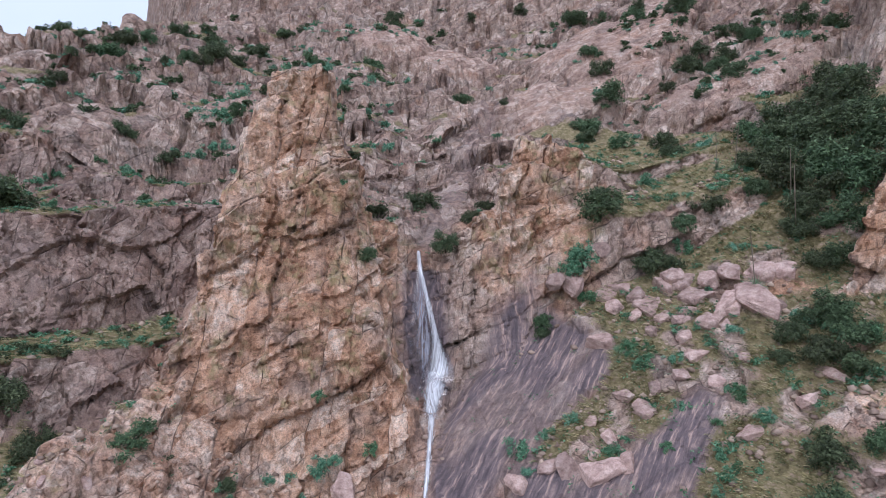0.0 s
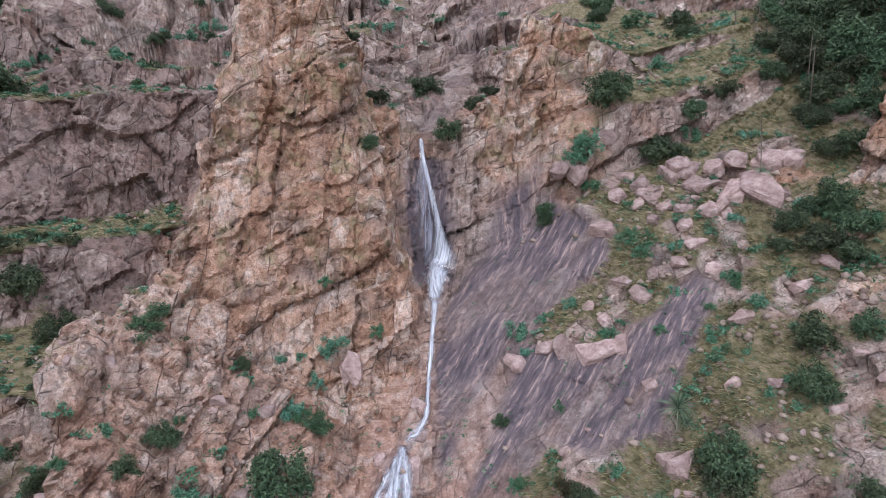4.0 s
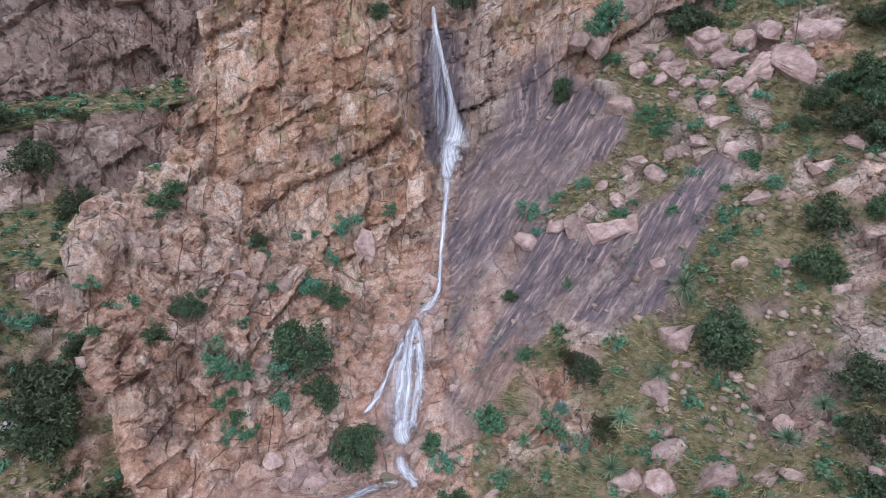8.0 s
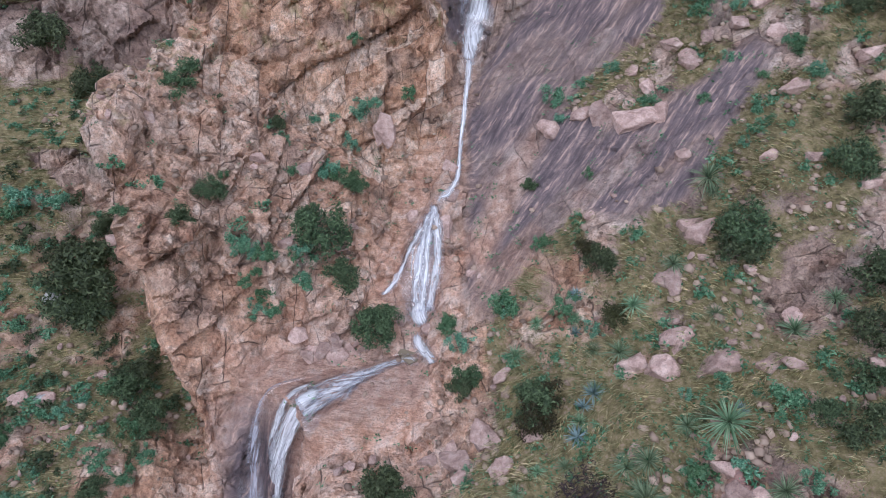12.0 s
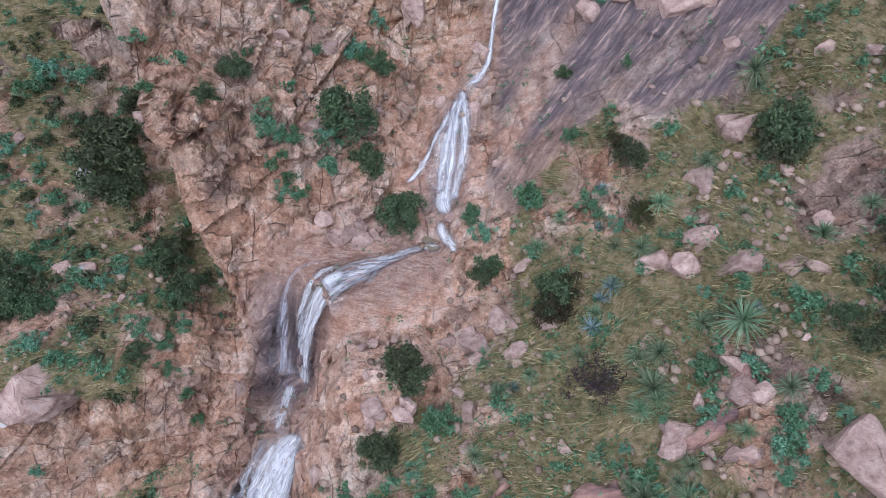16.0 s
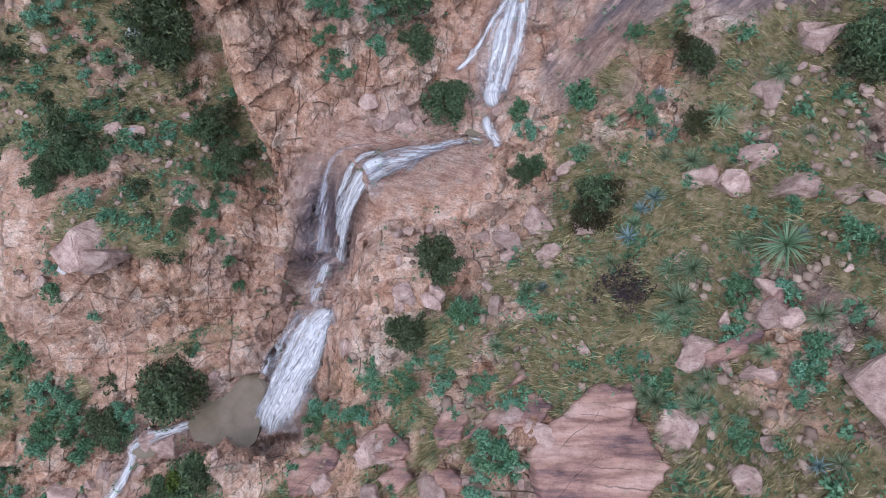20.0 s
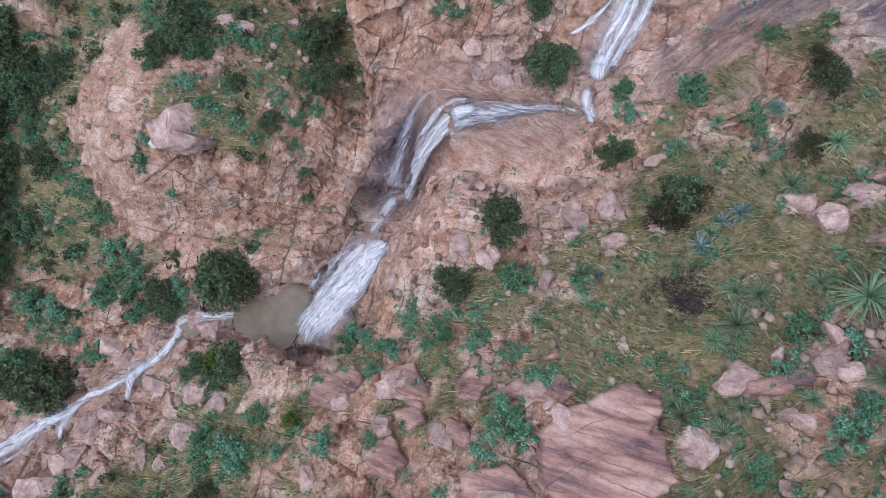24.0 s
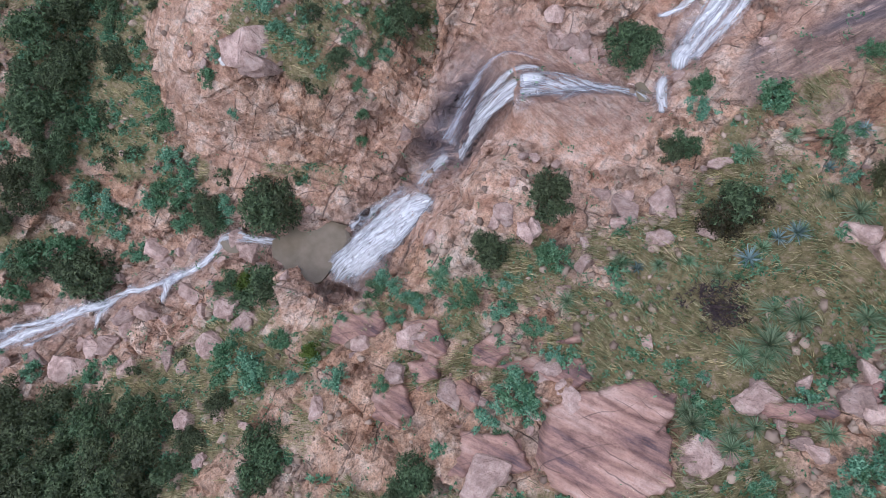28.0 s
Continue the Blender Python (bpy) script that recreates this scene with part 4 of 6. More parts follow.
upper_fall = tagged(new("upper_waterfall"), "tall white waterfall down a dark rock cleft", "waterfall", kind="structure")
ribbon("main_stream", [(-1.85, 43.0, 30.2, 0.45), (-1.75, 42.1, 30.05, 0.5), (-1.55, 41.0, 29.0, 0.6), (-1.05, 40.3, 27.0, 0.75), (-0.5, 39.7, 24.6, 1.0),
                       (-0.25, 39.2, 22.6, 1.9), (-0.35, 38.6, 21.75, 2.3)], FALLS, False, bulge=0.12, seed=1, parent=upper_fall)
ribbon("side_veil", [(-1.65, 41.2, 29.0, 0.4), (-1.55, 40.4, 27.2, 1.2), (-1.3, 39.8, 24.6, 2.2), (-1.0, 39.2, 22.0, 2.6)], VEIL, False, bulge=0.08,
       seed=2, parent=upper_fall, label="thin grey veil of water")
ribbon("foam_fan", [(-0.3, 39.3, 23.0, 1.2), (-0.45, 38.5, 21.7, 2.2), (-0.7, 37.4, 20.7, 1.5), (-0.75, 36.4, 20.0, 0.9)], FALLS, True, 0.12, 0.1,
       seed=3, parent=upper_fall, label="white foam where the fall lands")
ribbon("upper_stream", [(-0.7, 36.7, 20.1, 0.7), (-0.8, 34.6, 18.7, 0.5), (-0.95, 32.5, 17.2, 0.45), (-1.0, 30.6, 16.7, 0.4), (-1.15, 28.6, 16.0, 0.5), (-2.2, 27.7, 15.1, 0.6)],
       FALLS, True, 0.1, 0.05, seed=4, label="narrow white stream in a rock chute", category="stream")
cascade = tagged(new("cascade"), "white cascade spreading over pale pink rock", "waterfall", kind="structure")
ribbon("thin_sheet", [(-2.35, 27.7, 15.0, 0.9), (-2.6, 26.2, 14.0, 1.8), (-2.95, 25.0, 13.0, 2.4), (-2.9, 23.6, 11.8, 2.0), (-2.7, 22.6, 11.1, 1.4)],
       TRICKLE, True, 0.06, 0.04, seed=5, parent=cascade, label="thin clear sheet of water")
CASCADE_STRANDS = (([(-2.4, 27.6, 14.9, 0.5), (-2.1, 26.4, 14.3, 0.8), (-2.0, 25.4, 13.8, 0.75), (-2.05, 24.1, 12.4, 0.8), (-2.4, 22.6, 11.1, 0.7)], RAPID),
                   ([(-2.7, 27.2, 14.6, 0.4), (-2.8, 26.2, 14.0, 0.6), (-2.9, 25.3, 13.4, 0.5), (-3.1, 23.9, 12.1, 0.6), (-3.2, 22.8, 11.2, 0.5)], RAPID),
                   ([(-2.9, 26.6, 14.2, 0.4), (-3.4, 25.7, 13.5, 0.5), (-3.9, 24.8, 12.9, 0.4), (-4.4, 23.9, 12.2, 0.5), (-5.1, 22.8, 11.9, 0.4)], RAPID),
                   ([(-2.3, 27.3, 14.8, 0.4), (-2.55, 26.2, 14.1, 0.5), (-2.6, 25.2, 13.4, 0.6), (-2.6, 24.1, 12.4, 0.5), (-2.8, 22.5, 11.0, 0.7)], RAPID))
for k, (nodes, stuff) in enumerate(CASCADE_STRANDS):
    ribbon("strand", nodes, stuff, True, 0.1 + 0.02 * k, 0.05, seed=50 + k, parent=cascade)
ribbon("plunge_foam", [(-2.9, 23.1, 11.4, 1.4), (-2.8, 22.4, 11.0, 1.7), (-2.7, 21.6, 10.9, 1.0)], FALLS, True, 0.14, seed=7, parent=cascade)
ribbon("step_stream", [(-2.9, 21.3, 10.8, 0.6), (-2.7, 20.5, 10.7, 0.8), (-2.1, 19.6, 10.6, 0.7), (-1.7, 19.0, 10.6, 0.5)], FALLS, True, 0.1, seed=8,
       label="short white step between two shallow pools", category="stream")
ribbon("ledge_stream", [(-2.6, 19.6, 10.5, 0.7), (-3.8, 19.6, 10.5, 0.8), (-5.3, 18.7, 10.4, 1.0), (-6.8, 17.9, 10.3, 2.0), (-7.9, 17.1, 10.1, 2.9), (-8.7, 16.5, 9.8, 2.8)],
       TRICKLE, True, 0.06, seed=9, label="thin sheet of white water over a flat ledge", category="stream")
lower_fall = tagged(new("lower_waterfall"), "white waterfall off a pale rock ledge", "waterfall", kind="structure")
ribbon("main_stream", [(-7.6, 17.6, 10.3, 0.7), (-8.6, 16.9, 9.95, 1.4), (-9.4, 16.0, 8.4, 1.7), (-10.0, 15.3, 6.4, 1.9), (-10.5, 14.6, 4.2, 2.1), (-10.7, 14.2, 2.9, 2.2)],
       FALLS, False, bulge=0.08, seed=10, parent=lower_fall)
ribbon("side_strand", [(-8.6, 18.4, 10.2, 0.2), (-10.2, 17.9, 9.95, 0.3), (-10.9, 17.0, 9.3, 0.5), (-11.2, 16.0, 7.6, 1.3), (-11.35, 14.9, 5.2, 1.9), (-11.3, 14.0, 3.7, 2.3)],
       VEIL, False, bulge=0.06, seed=11, parent=lower_fall, label="thin second strand")
ribbon("front_strand", [(-7.4, 16.9, 10.3, 0.5), (-8.3, 16.1, 9.9, 0.8), (-9.0, 15.5, 8.6, 0.9), (-9.7, 14.9, 6.6, 0.9), (-10.2, 14.3, 4.3, 0.8)], RAPID, False, bulge=0.1, seed=21, parent=lower_fall)
ribbon("back_strand", [(-8.2, 18.0, 10.25, 0.4), (-9.3, 17.3, 9.85, 0.7), (-10.0, 16.5, 8.3, 0.9), (-10.5, 15.7, 6.2, 1.1), (-10.9, 14.8, 4.0, 1.2)], RAPID, False, bulge=0.1, seed=22, parent=lower_fall)
for k, (a, c) in enumerate((((-7.0, 18.0), (-8.2, 16.4)), ((-4.8, 18.9), (-6.8, 17.9)), ((-5.5, 18.6), (-6.4, 16.6)), ((-3.4, 19.5), (-5.6, 18.6)), ((-6.8, 17.2), (-8.2, 15.6)), ((-5.2, 18.4), (-7.4, 16.8)), ((-6.4, 18.6), (-8.4, 17.6)), ((-4.4, 18.9), (-6.6, 17.5)), ((-6.0, 17.6), (-7.8, 16.2)))):
    ribbon("ledge_strand", [(*a, 10.4, 0.2), ((a[0] + c[0]) / 2, (a[1] + c[1]) / 2 + 0.1, 10.35, 0.45), (*c, 10.2, 0.3)], TRICKLE, True, 0.06, seed=30 + k, parent=lower_fall)
ribbon("chute", [(-11.0, 13.9, 3.6, 1.4), (-11.2, 12.2, 3.1, 1.2), (-11.1, 10.9, 2.8, 1.3)], TRICKLE, True, 0.08, seed=12,
       label="shallow water sliding over wet rock", category="stream")
rapid = tagged(new("rapid"), "broad foaming rapid sliding into a silty pool", "waterfall", kind="structure")
ribbon("main_stream", [(-10.0, 11.0, 2.8, 2.0), (-10.2, 10.0, 2.5, 3.2), (-10.7, 8.2, 1.8, 3.9), (-11.4, 6.2, 0.8, 4.1), (-12.0, 4.6, 0.15, 3.8), (-12.4, 3.6, 0.1, 2.6)],
       RAPID, True, 0.12, 0.1, seed=13, parent=rapid)
ribbon("side_strand", [(-11.6, 10.4, 2.7, 0.5), (-12.6, 8.2, 1.6, 0.5), (-13.2, 6.4, 0.4, 0.6)], TRICKLE, True, 0.08, seed=14, parent=rapid)
for k in range(4):
    ribbon("strand", [(-9.6 - 0.5 * k, 10.6 - 0.1 * k, 2.7, 0.5), (-10.0 - 0.6 * k, 8.6, 2.0, 0.8), (-10.7 - 0.6 * k, 6.4, 0.9, 0.9), (-11.4 - 0.5 * k, 4.4, 0.15, 0.7)], FALLS, True, 0.15, 0.05, seed=40 + k, parent=rapid)
creek = tagged(new("creek"), "small white creek threading between boulders", "creek", kind="structure")
CREEK_STRANDS = (([(-15.6, 3.4, -0.1, 0.5), (-16.4, 3.2, -0.2, 0.9), (-18.4, 2.0, -0.3, 1.1), (-19.6, 1.1, -0.4, 0.9), (-19.5, 0.2, -0.5, 0.8), (-19.6, -1.3, -0.8, 0.9), (-20.6, -3.4, -1.2, 0.8)], RAPID),
                 ([(-20.1, -2.2, -1.0, 0.7), (-20.6, -3.4, -1.2, 1.3), (-20.2, -4.0, -1.4, 0.9), (-19.7, -4.8, -1.5, 0.4)], RAPID),
                 ([(-20.4, -3.0, -1.2, 0.8), (-21.2, -4.2, -1.5, 0.7), (-21.8, -5.1, -1.6, 0.6), (-22.4, -5.6, -1.8, 0.8), (-23.3, -7.4, -2.2, 1.0), (-24.2, -8.6, -2.5, 0.9)], RAPID),
                 ([(-22.9, -6.9, -2.1, 0.5), (-23.1, -7.9, -2.3, 0.7), (-22.8, -9.0, -2.5, 0.4)], RAPID),
                 ([(-23.4, -7.0, -2.2, 0.6), (-24.6, -9.3, -2.7, 1.1), (-25.2, -10.5, -3.1, 1.0), (-26.5, -12.3, -3.6, 1.2), (-27.6, -14.3, -4.2, 1.1), (-30, -18.5, -6, 1.2)], RAPID),
                 ([(-24.6, -8.6, -2.7, 0.4), (-25.8, -10.6, -3.2, 0.7), (-27.0, -12.0, -3.6, 0.6), (-28.4, -14.4, -4.3, 0.7)], RAPID),
                 ([(-24.0, -9.4, -2.8, 0.4), (-24.9, -11.4, -3.3, 0.6), (-26.2, -13.2, -3.8, 0.5)], TRICKLE),
                 ([(-15.0, 4.2, 0.05, 0.4), (-14.4, 3.0, 0.0, 0.5), (-13.6, 2.4, 0.0, 0.3)], RAPID))
for k, (nodes, stuff) in enumerate(CREEK_STRANDS):
    ribbon("strand", nodes, stuff, True, 0.1, seed=70 + k, parent=creek)


def pool_sheet(name, cx, cy, z, rx, ry, turn, seed, label):
    rnd = random.Random(seed)
    ring, bm = [], bmesh.new()
    for k in range(40):
        a = k / 40 * math.tau
        r = 1 + 0.14 * math.sin(3 * a + seed) + 0.12 * math.sin(5 * a + 2 * seed) + 0.08 * rnd.uniform(-1, 1)
        u, v = rx * r * math.cos(a), ry * r * math.sin(a)
        ring.append((cx + u * math.cos(turn) - v * math.sin(turn), cy + u * math.sin(turn) + v * math.cos(turn)))
    top = [bm.verts.new((x, y, z)) for x, y in ring]
    low = [bm.verts.new((x, y, z - 0.4)) for x, y in ring]
    bm.faces.new(top)
    for k in range(40):
        bm.faces.new((low[k], low[(k + 1) % 40], top[(k + 1) % 40], top[k]))
    me = bpy.data.meshes.new(name)
    bm.to_mesh(me)
    bm.free()
    me.materials.append(POOL)
    return tagged(new(name, me), label, "pool", kind="structure")


pool_sheet("pool", -14.3, 4.5, 0.10, 3.1, 2.4, 0.3, 1, "calm silty brown pool under the rapid")
pool_sheet("pool", -18.6, 1.4, -0.38, 1.3, 0.7, 0.5, 2, "small silty pool in the creek")
pool_sheet("pool", -2.7, 20.4, 10.60, 1.1, 0.8, 0.4, 3, "shallow pool on the rock ledge")

# plan places of plants and stones: x, y, size in metres
SHRUBS_ON_THE_FAR_MOUNTAINSIDE = [
    (-44.6, 80.9, 5.89), (-40.9, 56.3, 3.05), (-33.2, 61.8, 2.59), (-42.9, 66.6, 2.32), (-46.2, 74.7, 1.89), (-28.8, 62.0, 2.52),
    (-28.4, 55.5, 1.57), (-33.3, 88.2, 5.09), (-29.4, 95.7, 4.42), (-46.2, 135.1, 6.39), (-25.0, 110.9, 4.53), (-17.7, 83.3, 3.36),
    (-9.6, 82.5, 3.92), (-25.1, 85.3, 2.61), (-33.0, 82.1, 3.03), (-24.2, 69.6, 2.51), (2.3, 81.1, 3.17), (5.5, 121.7, 3.05),
    (9.7, 110.2, 2.74),
]
SHRUBS_ABOVE_THE_FALLS = [
    (6.9, 67.2, 1.45), (-1.9, 50.4, 2.94), (0.2, 41.9, 2.54), (-5.0, 38.4, 1.51), (-5.1, 44.3, 2.17), (2.3, 47.2, 1.75), (3.6, 48.6, 1.80),
    (-6.7, 43.4, 1.19), (-11.6, 69.9, 1.52), (21.3, 101.7, 4.66), (18.6, 77.3, 3.28), (17.6, 63.8, 3.74), (26.6, 82.5, 2.57),
    (26.9, 66.5, 3.38), (29.8, 69.8, 2.99), (28.9, 59.4, 3.23), (33.3, 64.7, 2.51), (33.1, 71.6, 2.34), (23.3, 62.2, 1.95),
    (20.1, 51.8, 2.70), (29.2, 91.0, 3.34), (37.9, 65.0, 3.35), (40.3, 62.9, 3.33), (33.5, 83.0, 2.68),
]
SHRUBS_ON_THE_HILLSIDE_BESIDE_THE_CRAG = [
    (14.0, 57.7, 2.77), (11.4, 42.5, 4.07), (15.1, 41.3, 3.67), (7.3, 40.5, 1.66), (19.5, 42.3, 2.26), (17.4, 41.8, 1.86),
    (23.8, 45.4, 2.99), (-22.1, 51.0, 1.63), (-31.2, 41.7, 4.16), (28.6, 62.5, 2.69), (-8.7, 107.9, 3.24), (-2.6, 106.4, 2.75),
    (14.9, 120.0, 3.15), (38.1, 73.9, 2.49),
]
OAK_THICKET_ON_THE_HILLSIDE = [
    (26.8, 50.5, 4.2), (29.6, 51.0, 4.6), (32.6, 51.5, 4.4), (26.0, 46.0, 3.8), (28.6, 46.0, 4.2), (33.6, 48.8, 4.6), (25.4, 44.0, 3.4), (29.0, 43.6, 4.4),
    (31.6, 43.4, 4.2), (26.0, 40.6, 3.6), (28.2, 40.4, 4.0), (30.0, 40.8, 3.8), (23.8, 38.4, 2.8), (25.8, 37.8, 3.2), (27.2, 36.6, 3.2), (23.2, 35.4, 2.4), (24.6, 34.6, 2.8), (35.4, 52.6, 4.2),
    (25.6, 48.2, 3.45), (28.4, 48.5, 4.65), (31.3, 49.5, 4.85), (31.0, 45.4, 5.08), (33.3, 46.4, 4.17), (24.4, 42.6, 3.57),
    (27.2, 42.5, 4.66), (24.6, 39.9, 3.42), (21.7, 31.7, 3.17), (22.9, 42.8, 2.36), (21.7, 31.3, 2.23), (20.5, 32.0, 1.88),
    (19.4, 31.6, 2.22), (22.1, 30.0, 2.60), (21.4, 28.5, 2.15),
]
GREEN_BUSHES_ON_THE_FAR_LEDGES = [
    (-32.0, 59.5, 1.64), (-33.7, 57.5, 1.62), (-36.2, 54.7, 1.59), (-30.7, 58.6, 1.28), (-36.8, 52.7, 1.87), (-30.0, 44.4, 1.58),
    (-30.7, 52.5, 1.06), (-27.7, 43.1, 1.12), (-25.6, 69.1, 2.88), (-26.2, 75.6, 3.13), (-25.7, 65.6, 2.74), (-24.6, 67.1, 1.74),
    (-26.8, 64.4, 1.69), (-29.6, 96.4, 2.97), (-5.5, 60.1, 1.76), (-4.6, 64.0, 1.56), (-0.9, 65.3, 1.27), (2.2, 65.3, 1.59),
    (3.9, 63.2, 1.54), (2.5, 57.5, 1.12), (5.3, 58.4, 1.14), (6.7, 83.5, 1.64), (-6.4, 38.0, 0.75), (-22.3, 105.9, 2.70),
]
GREEN_BUSHES_AMONG_THE_UPPER_ROCKS = [
    (10.0, 41.1, 2.51), (11.7, 35.2, 1.31), (12.1, 33.7, 1.46), (13.6, 33.4, 1.10), (16.0, 30.6, 1.06), (16.6, 55.1, 2.24),
    (16.2, 47.4, 1.95), (22.3, 29.9, 1.49), (16.4, 28.1, 0.84), (14.2, 28.9, 0.84), (12.8, 34.8, 1.12), (17.7, 41.6, 1.77),
    (20.1, 39.7, 1.30), (20.5, 32.4, 1.50), (21.5, 31.3, 1.49), (23.2, 52.3, 1.67), (-8.0, 58.0, 1.48), (-4.7, 57.8, 1.24),
    (-2.0, 59.3, 1.27), (0.9, 60.0, 1.17), (-5.4, 125.3, 2.77), (-7.8, 40.2, 0.97),
]
SHRUBS_ON_THE_SHELF = [
    (-15.8, 27.9, 2.44), (-7.0, 27.7, 1.98), (-11.7, 29.5, 1.46), (-13.7, 23.6, 1.82), (-14.3, 21.3, 1.56), (-8.7, 24.4, 3.74),
    (-7.2, 22.7, 2.41), (-5.4, 20.8, 2.70), (-31.7, 41.1, 4.94), (-22.9, 23.3, 4.88), (-25.6, 32.6, 3.4), (-22.4, 24.6, 2.36),
    (-9.4, 25.3, 1.97), (-28.2, 33.4, 2.9), (-23.6, 32.0, 2.6), (-30.4, 33.0, 3.0),
]
GREEN_BUSHES_ON_THE_SHELF = [
    (-13.7, 25.2, 0.90), (-11.0, 28.6, 0.95), (-8.8, 28.0, 1.76), (-8.2, 28.0, 1.43), (-7.9, 31.7, 1.18), (-7.2, 32.7, 1.66),
    (-7.5, 33.7, 0.91), (-4.3, 33.3, 1.18), (-12.0, 22.2, 1.48), (-11.4, 21.8, 0.86), (-10.7, 21.8, 0.93), (-10.7, 20.8, 1.33),
    (-10.5, 20.4, 1.15), (-8.9, 21.5, 1.30), (-4.4, 20.0, 1.02), (-10.2, 31.9, 0.95), (-8.9, 32.4, 0.96), (-9.1, 23.0, 1.14),
    (-24.6, 26.0, 1.69), (-26.0, 25.7, 1.80), (-16.1, 20.0, 0.95), (-6.6, 33.1, 1.10), (-10.4, 27.2, 1.00), (-11.1, 21.0, 0.94),
]
GREEN_BUSHES_ON_THE_SLAB = [
    (4.8, 32.3, 1.70), (6.2, 32.8, 1.14), (7.7, 33.0, 1.15), (9.5, 30.0, 1.15), (4.8, 31.0, 0.90), (6.2, 26.9, 0.70), (5.7, 23.9, 1.33),
    (3.9, 23.9, 0.98), (1.9, 21.5, 1.34), (-1.1, 21.2, 1.31), (11.7, 28.7, 0.86), (13.0, 25.6, 1.00), (13.8, 27.3, 0.85), (16.1, 29.9, 1.46),
    (13.2, 30.5, 0.90), (11.8, 35.4, 1.43), (12.5, 34.2, 0.96), (9.1, 41.2, 1.84), (10.2, 40.9, 1.84), (9.4, 41.5, 1.26), (16.3, 28.0, 1.08),
    (14.3, 26.4, 0.71), (16.1, 33.9, 1.13), (17.2, 33.7, 1.14),
]
SHRUBS_ON_THE_GRASSY_HILLSIDE = [
    (13.9, 12.0, 2.0),
    (3.2, 27.5, 1.11), (6.4, 21.8, 2.20), (12.1, 20.6, 2.72), (17.7, 25.2, 2.43), (16.7, 23.1, 2.63), (16.4, 17.6, 2.67), (15.3, 15.5, 2.42),
    (14.9, 14.1, 1.84), (20.2, 29.9, 2.90), (18.4, 30.7, 1.52), (7.2, 40.8, 1.82), (19.6, 24.6, 1.96),
]
SHRUBS_BESIDE_THE_LOWER_FALLS = [
    (-22.5, 22.0, 4.01), (-24.0, 24.0, 2.69), (-18.1, 4.2, 4.43), (-3.7, 12.5, 2.26), (-4.4, 8.8, 2.13), (-30.4, 18.4, 2.82),
    (-31.6, 23.2, 2.69), (-21.8, 1.7, 2.86), (-19.4, 18.7, 2.85), (-25.8, 12.3, 1.90), (-0.1, 17.9, 1.79), (12.3, 21.3, 2.90),
    (13.1, 12.7, 1.51), (-20.7, 1.4, 2.42), (-18.1, 12.5, 1.73), (-30.6, 24.3, 2.22),
]
OLIVE_BROWN_SHRUBS = [
    (3.5, 15.6, 2.64), (7.0, 19.2, 1.84), (5.8, 22.6, 1.34),
]
DEAD_SHRUB = [
    (5.0, 11.6, 3.1), (6.0, 11.9, 1.9),
]
BLUE_GREEN_BUSHES_IN_THE_RAVINE = [
    (-28.6, 20.6, 1.80), (-27.7, 21.5, 1.36), (-26.9, 24.7, 1.54), (-26.3, 25.0, 1.11), (-26.5, 19.1, 1.33), (-25.4, 20.5, 1.31),
    (-23.3, 18.1, 1.40), (-21.3, 16.0, 1.18), (-26.4, 16.9, 1.69), (-24.9, 15.8, 1.23), (-23.2, 14.1, 1.18), (-26.4, 14.2, 1.63),
    (-27.6, 14.2, 1.27), (-22.7, 11.7, 1.65), (-21.7, 11.3, 1.48), (-21.1, 12.9, 1.13), (-18.2, 13.6, 1.60), (-17.4, 13.6, 1.46),
    (-16.7, 14.9, 1.27), (-18.0, 16.2, 1.51), (-19.3, 15.5, 1.15), (-17.8, 17.5, 1.55), (-20.1, 18.4, 1.60), (-16.7, 12.3, 1.24),
]
BLUE_GREEN_BUSHES_ROUND_THE_MOUND = [
    (-15.8, 11.4, 1.11), (-15.6, 10.8, 1.12), (-21.0, 17.1, 1.19), (-23.8, 7.0, 1.57), (-23.9, 8.2, 0.81), (-22.2, 6.8, 0.98),
    (-26.7, 4.1, 1.75), (-25.4, 2.6, 2.17), (-23.8, 2.2, 1.74), (-24.8, 1.0, 2.19), (-23.3, 1.1, 1.74), (-20.6, 2.6, 1.68),
    (-25.1, -0.2, 2.22), (-22.7, 0.1, 1.75), (-11.9, 21.8, 0.98), (-10.7, 21.9, 1.30), (-9.4, 22.6, 1.01), (-11.6, 20.7, 1.01),
    (-11.1, 20.3, 1.15), (-10.2, 20.6, 1.01), (-11.5, 20.1, 0.83), (-8.8, 21.7, 0.81), (-4.5, 20.3, 1.34), (1.7, 21.6, 1.47),
]
GREEN_BUSHES_BELOW_THE_SLAB = [
    (3.6, 23.9, 0.92), (5.2, 20.6, 0.88), (4.7, 20.0, 1.17), (6.2, 19.0, 1.14), (-1.1, 21.3, 1.40), (-0.2, 19.7, 1.52), (-0.1, 13.3, 0.84),
    (-1.2, 10.2, 1.43), (-1.7, 9.9, 1.38), (-2.3, 7.8, 1.16), (-0.3, 6.4, 1.14), (1.2, 6.0, 0.86), (-3.4, 6.2, 1.18), (-4.0, 5.7, 0.91),
    (-6.2, 4.7, 1.33), (-5.3, 4.6, 0.94), (-8.1, 4.2, 1.63), (-1.8, 6.3, 1.14), (1.0, 4.1, 1.89), (-5.8, 7.3, 1.23), (-5.4, 6.5, 1.24),
    (8.9, 11.7, 1.15), (10.5, 11.4, 1.53), (12.2, 13.4, 1.72),
]
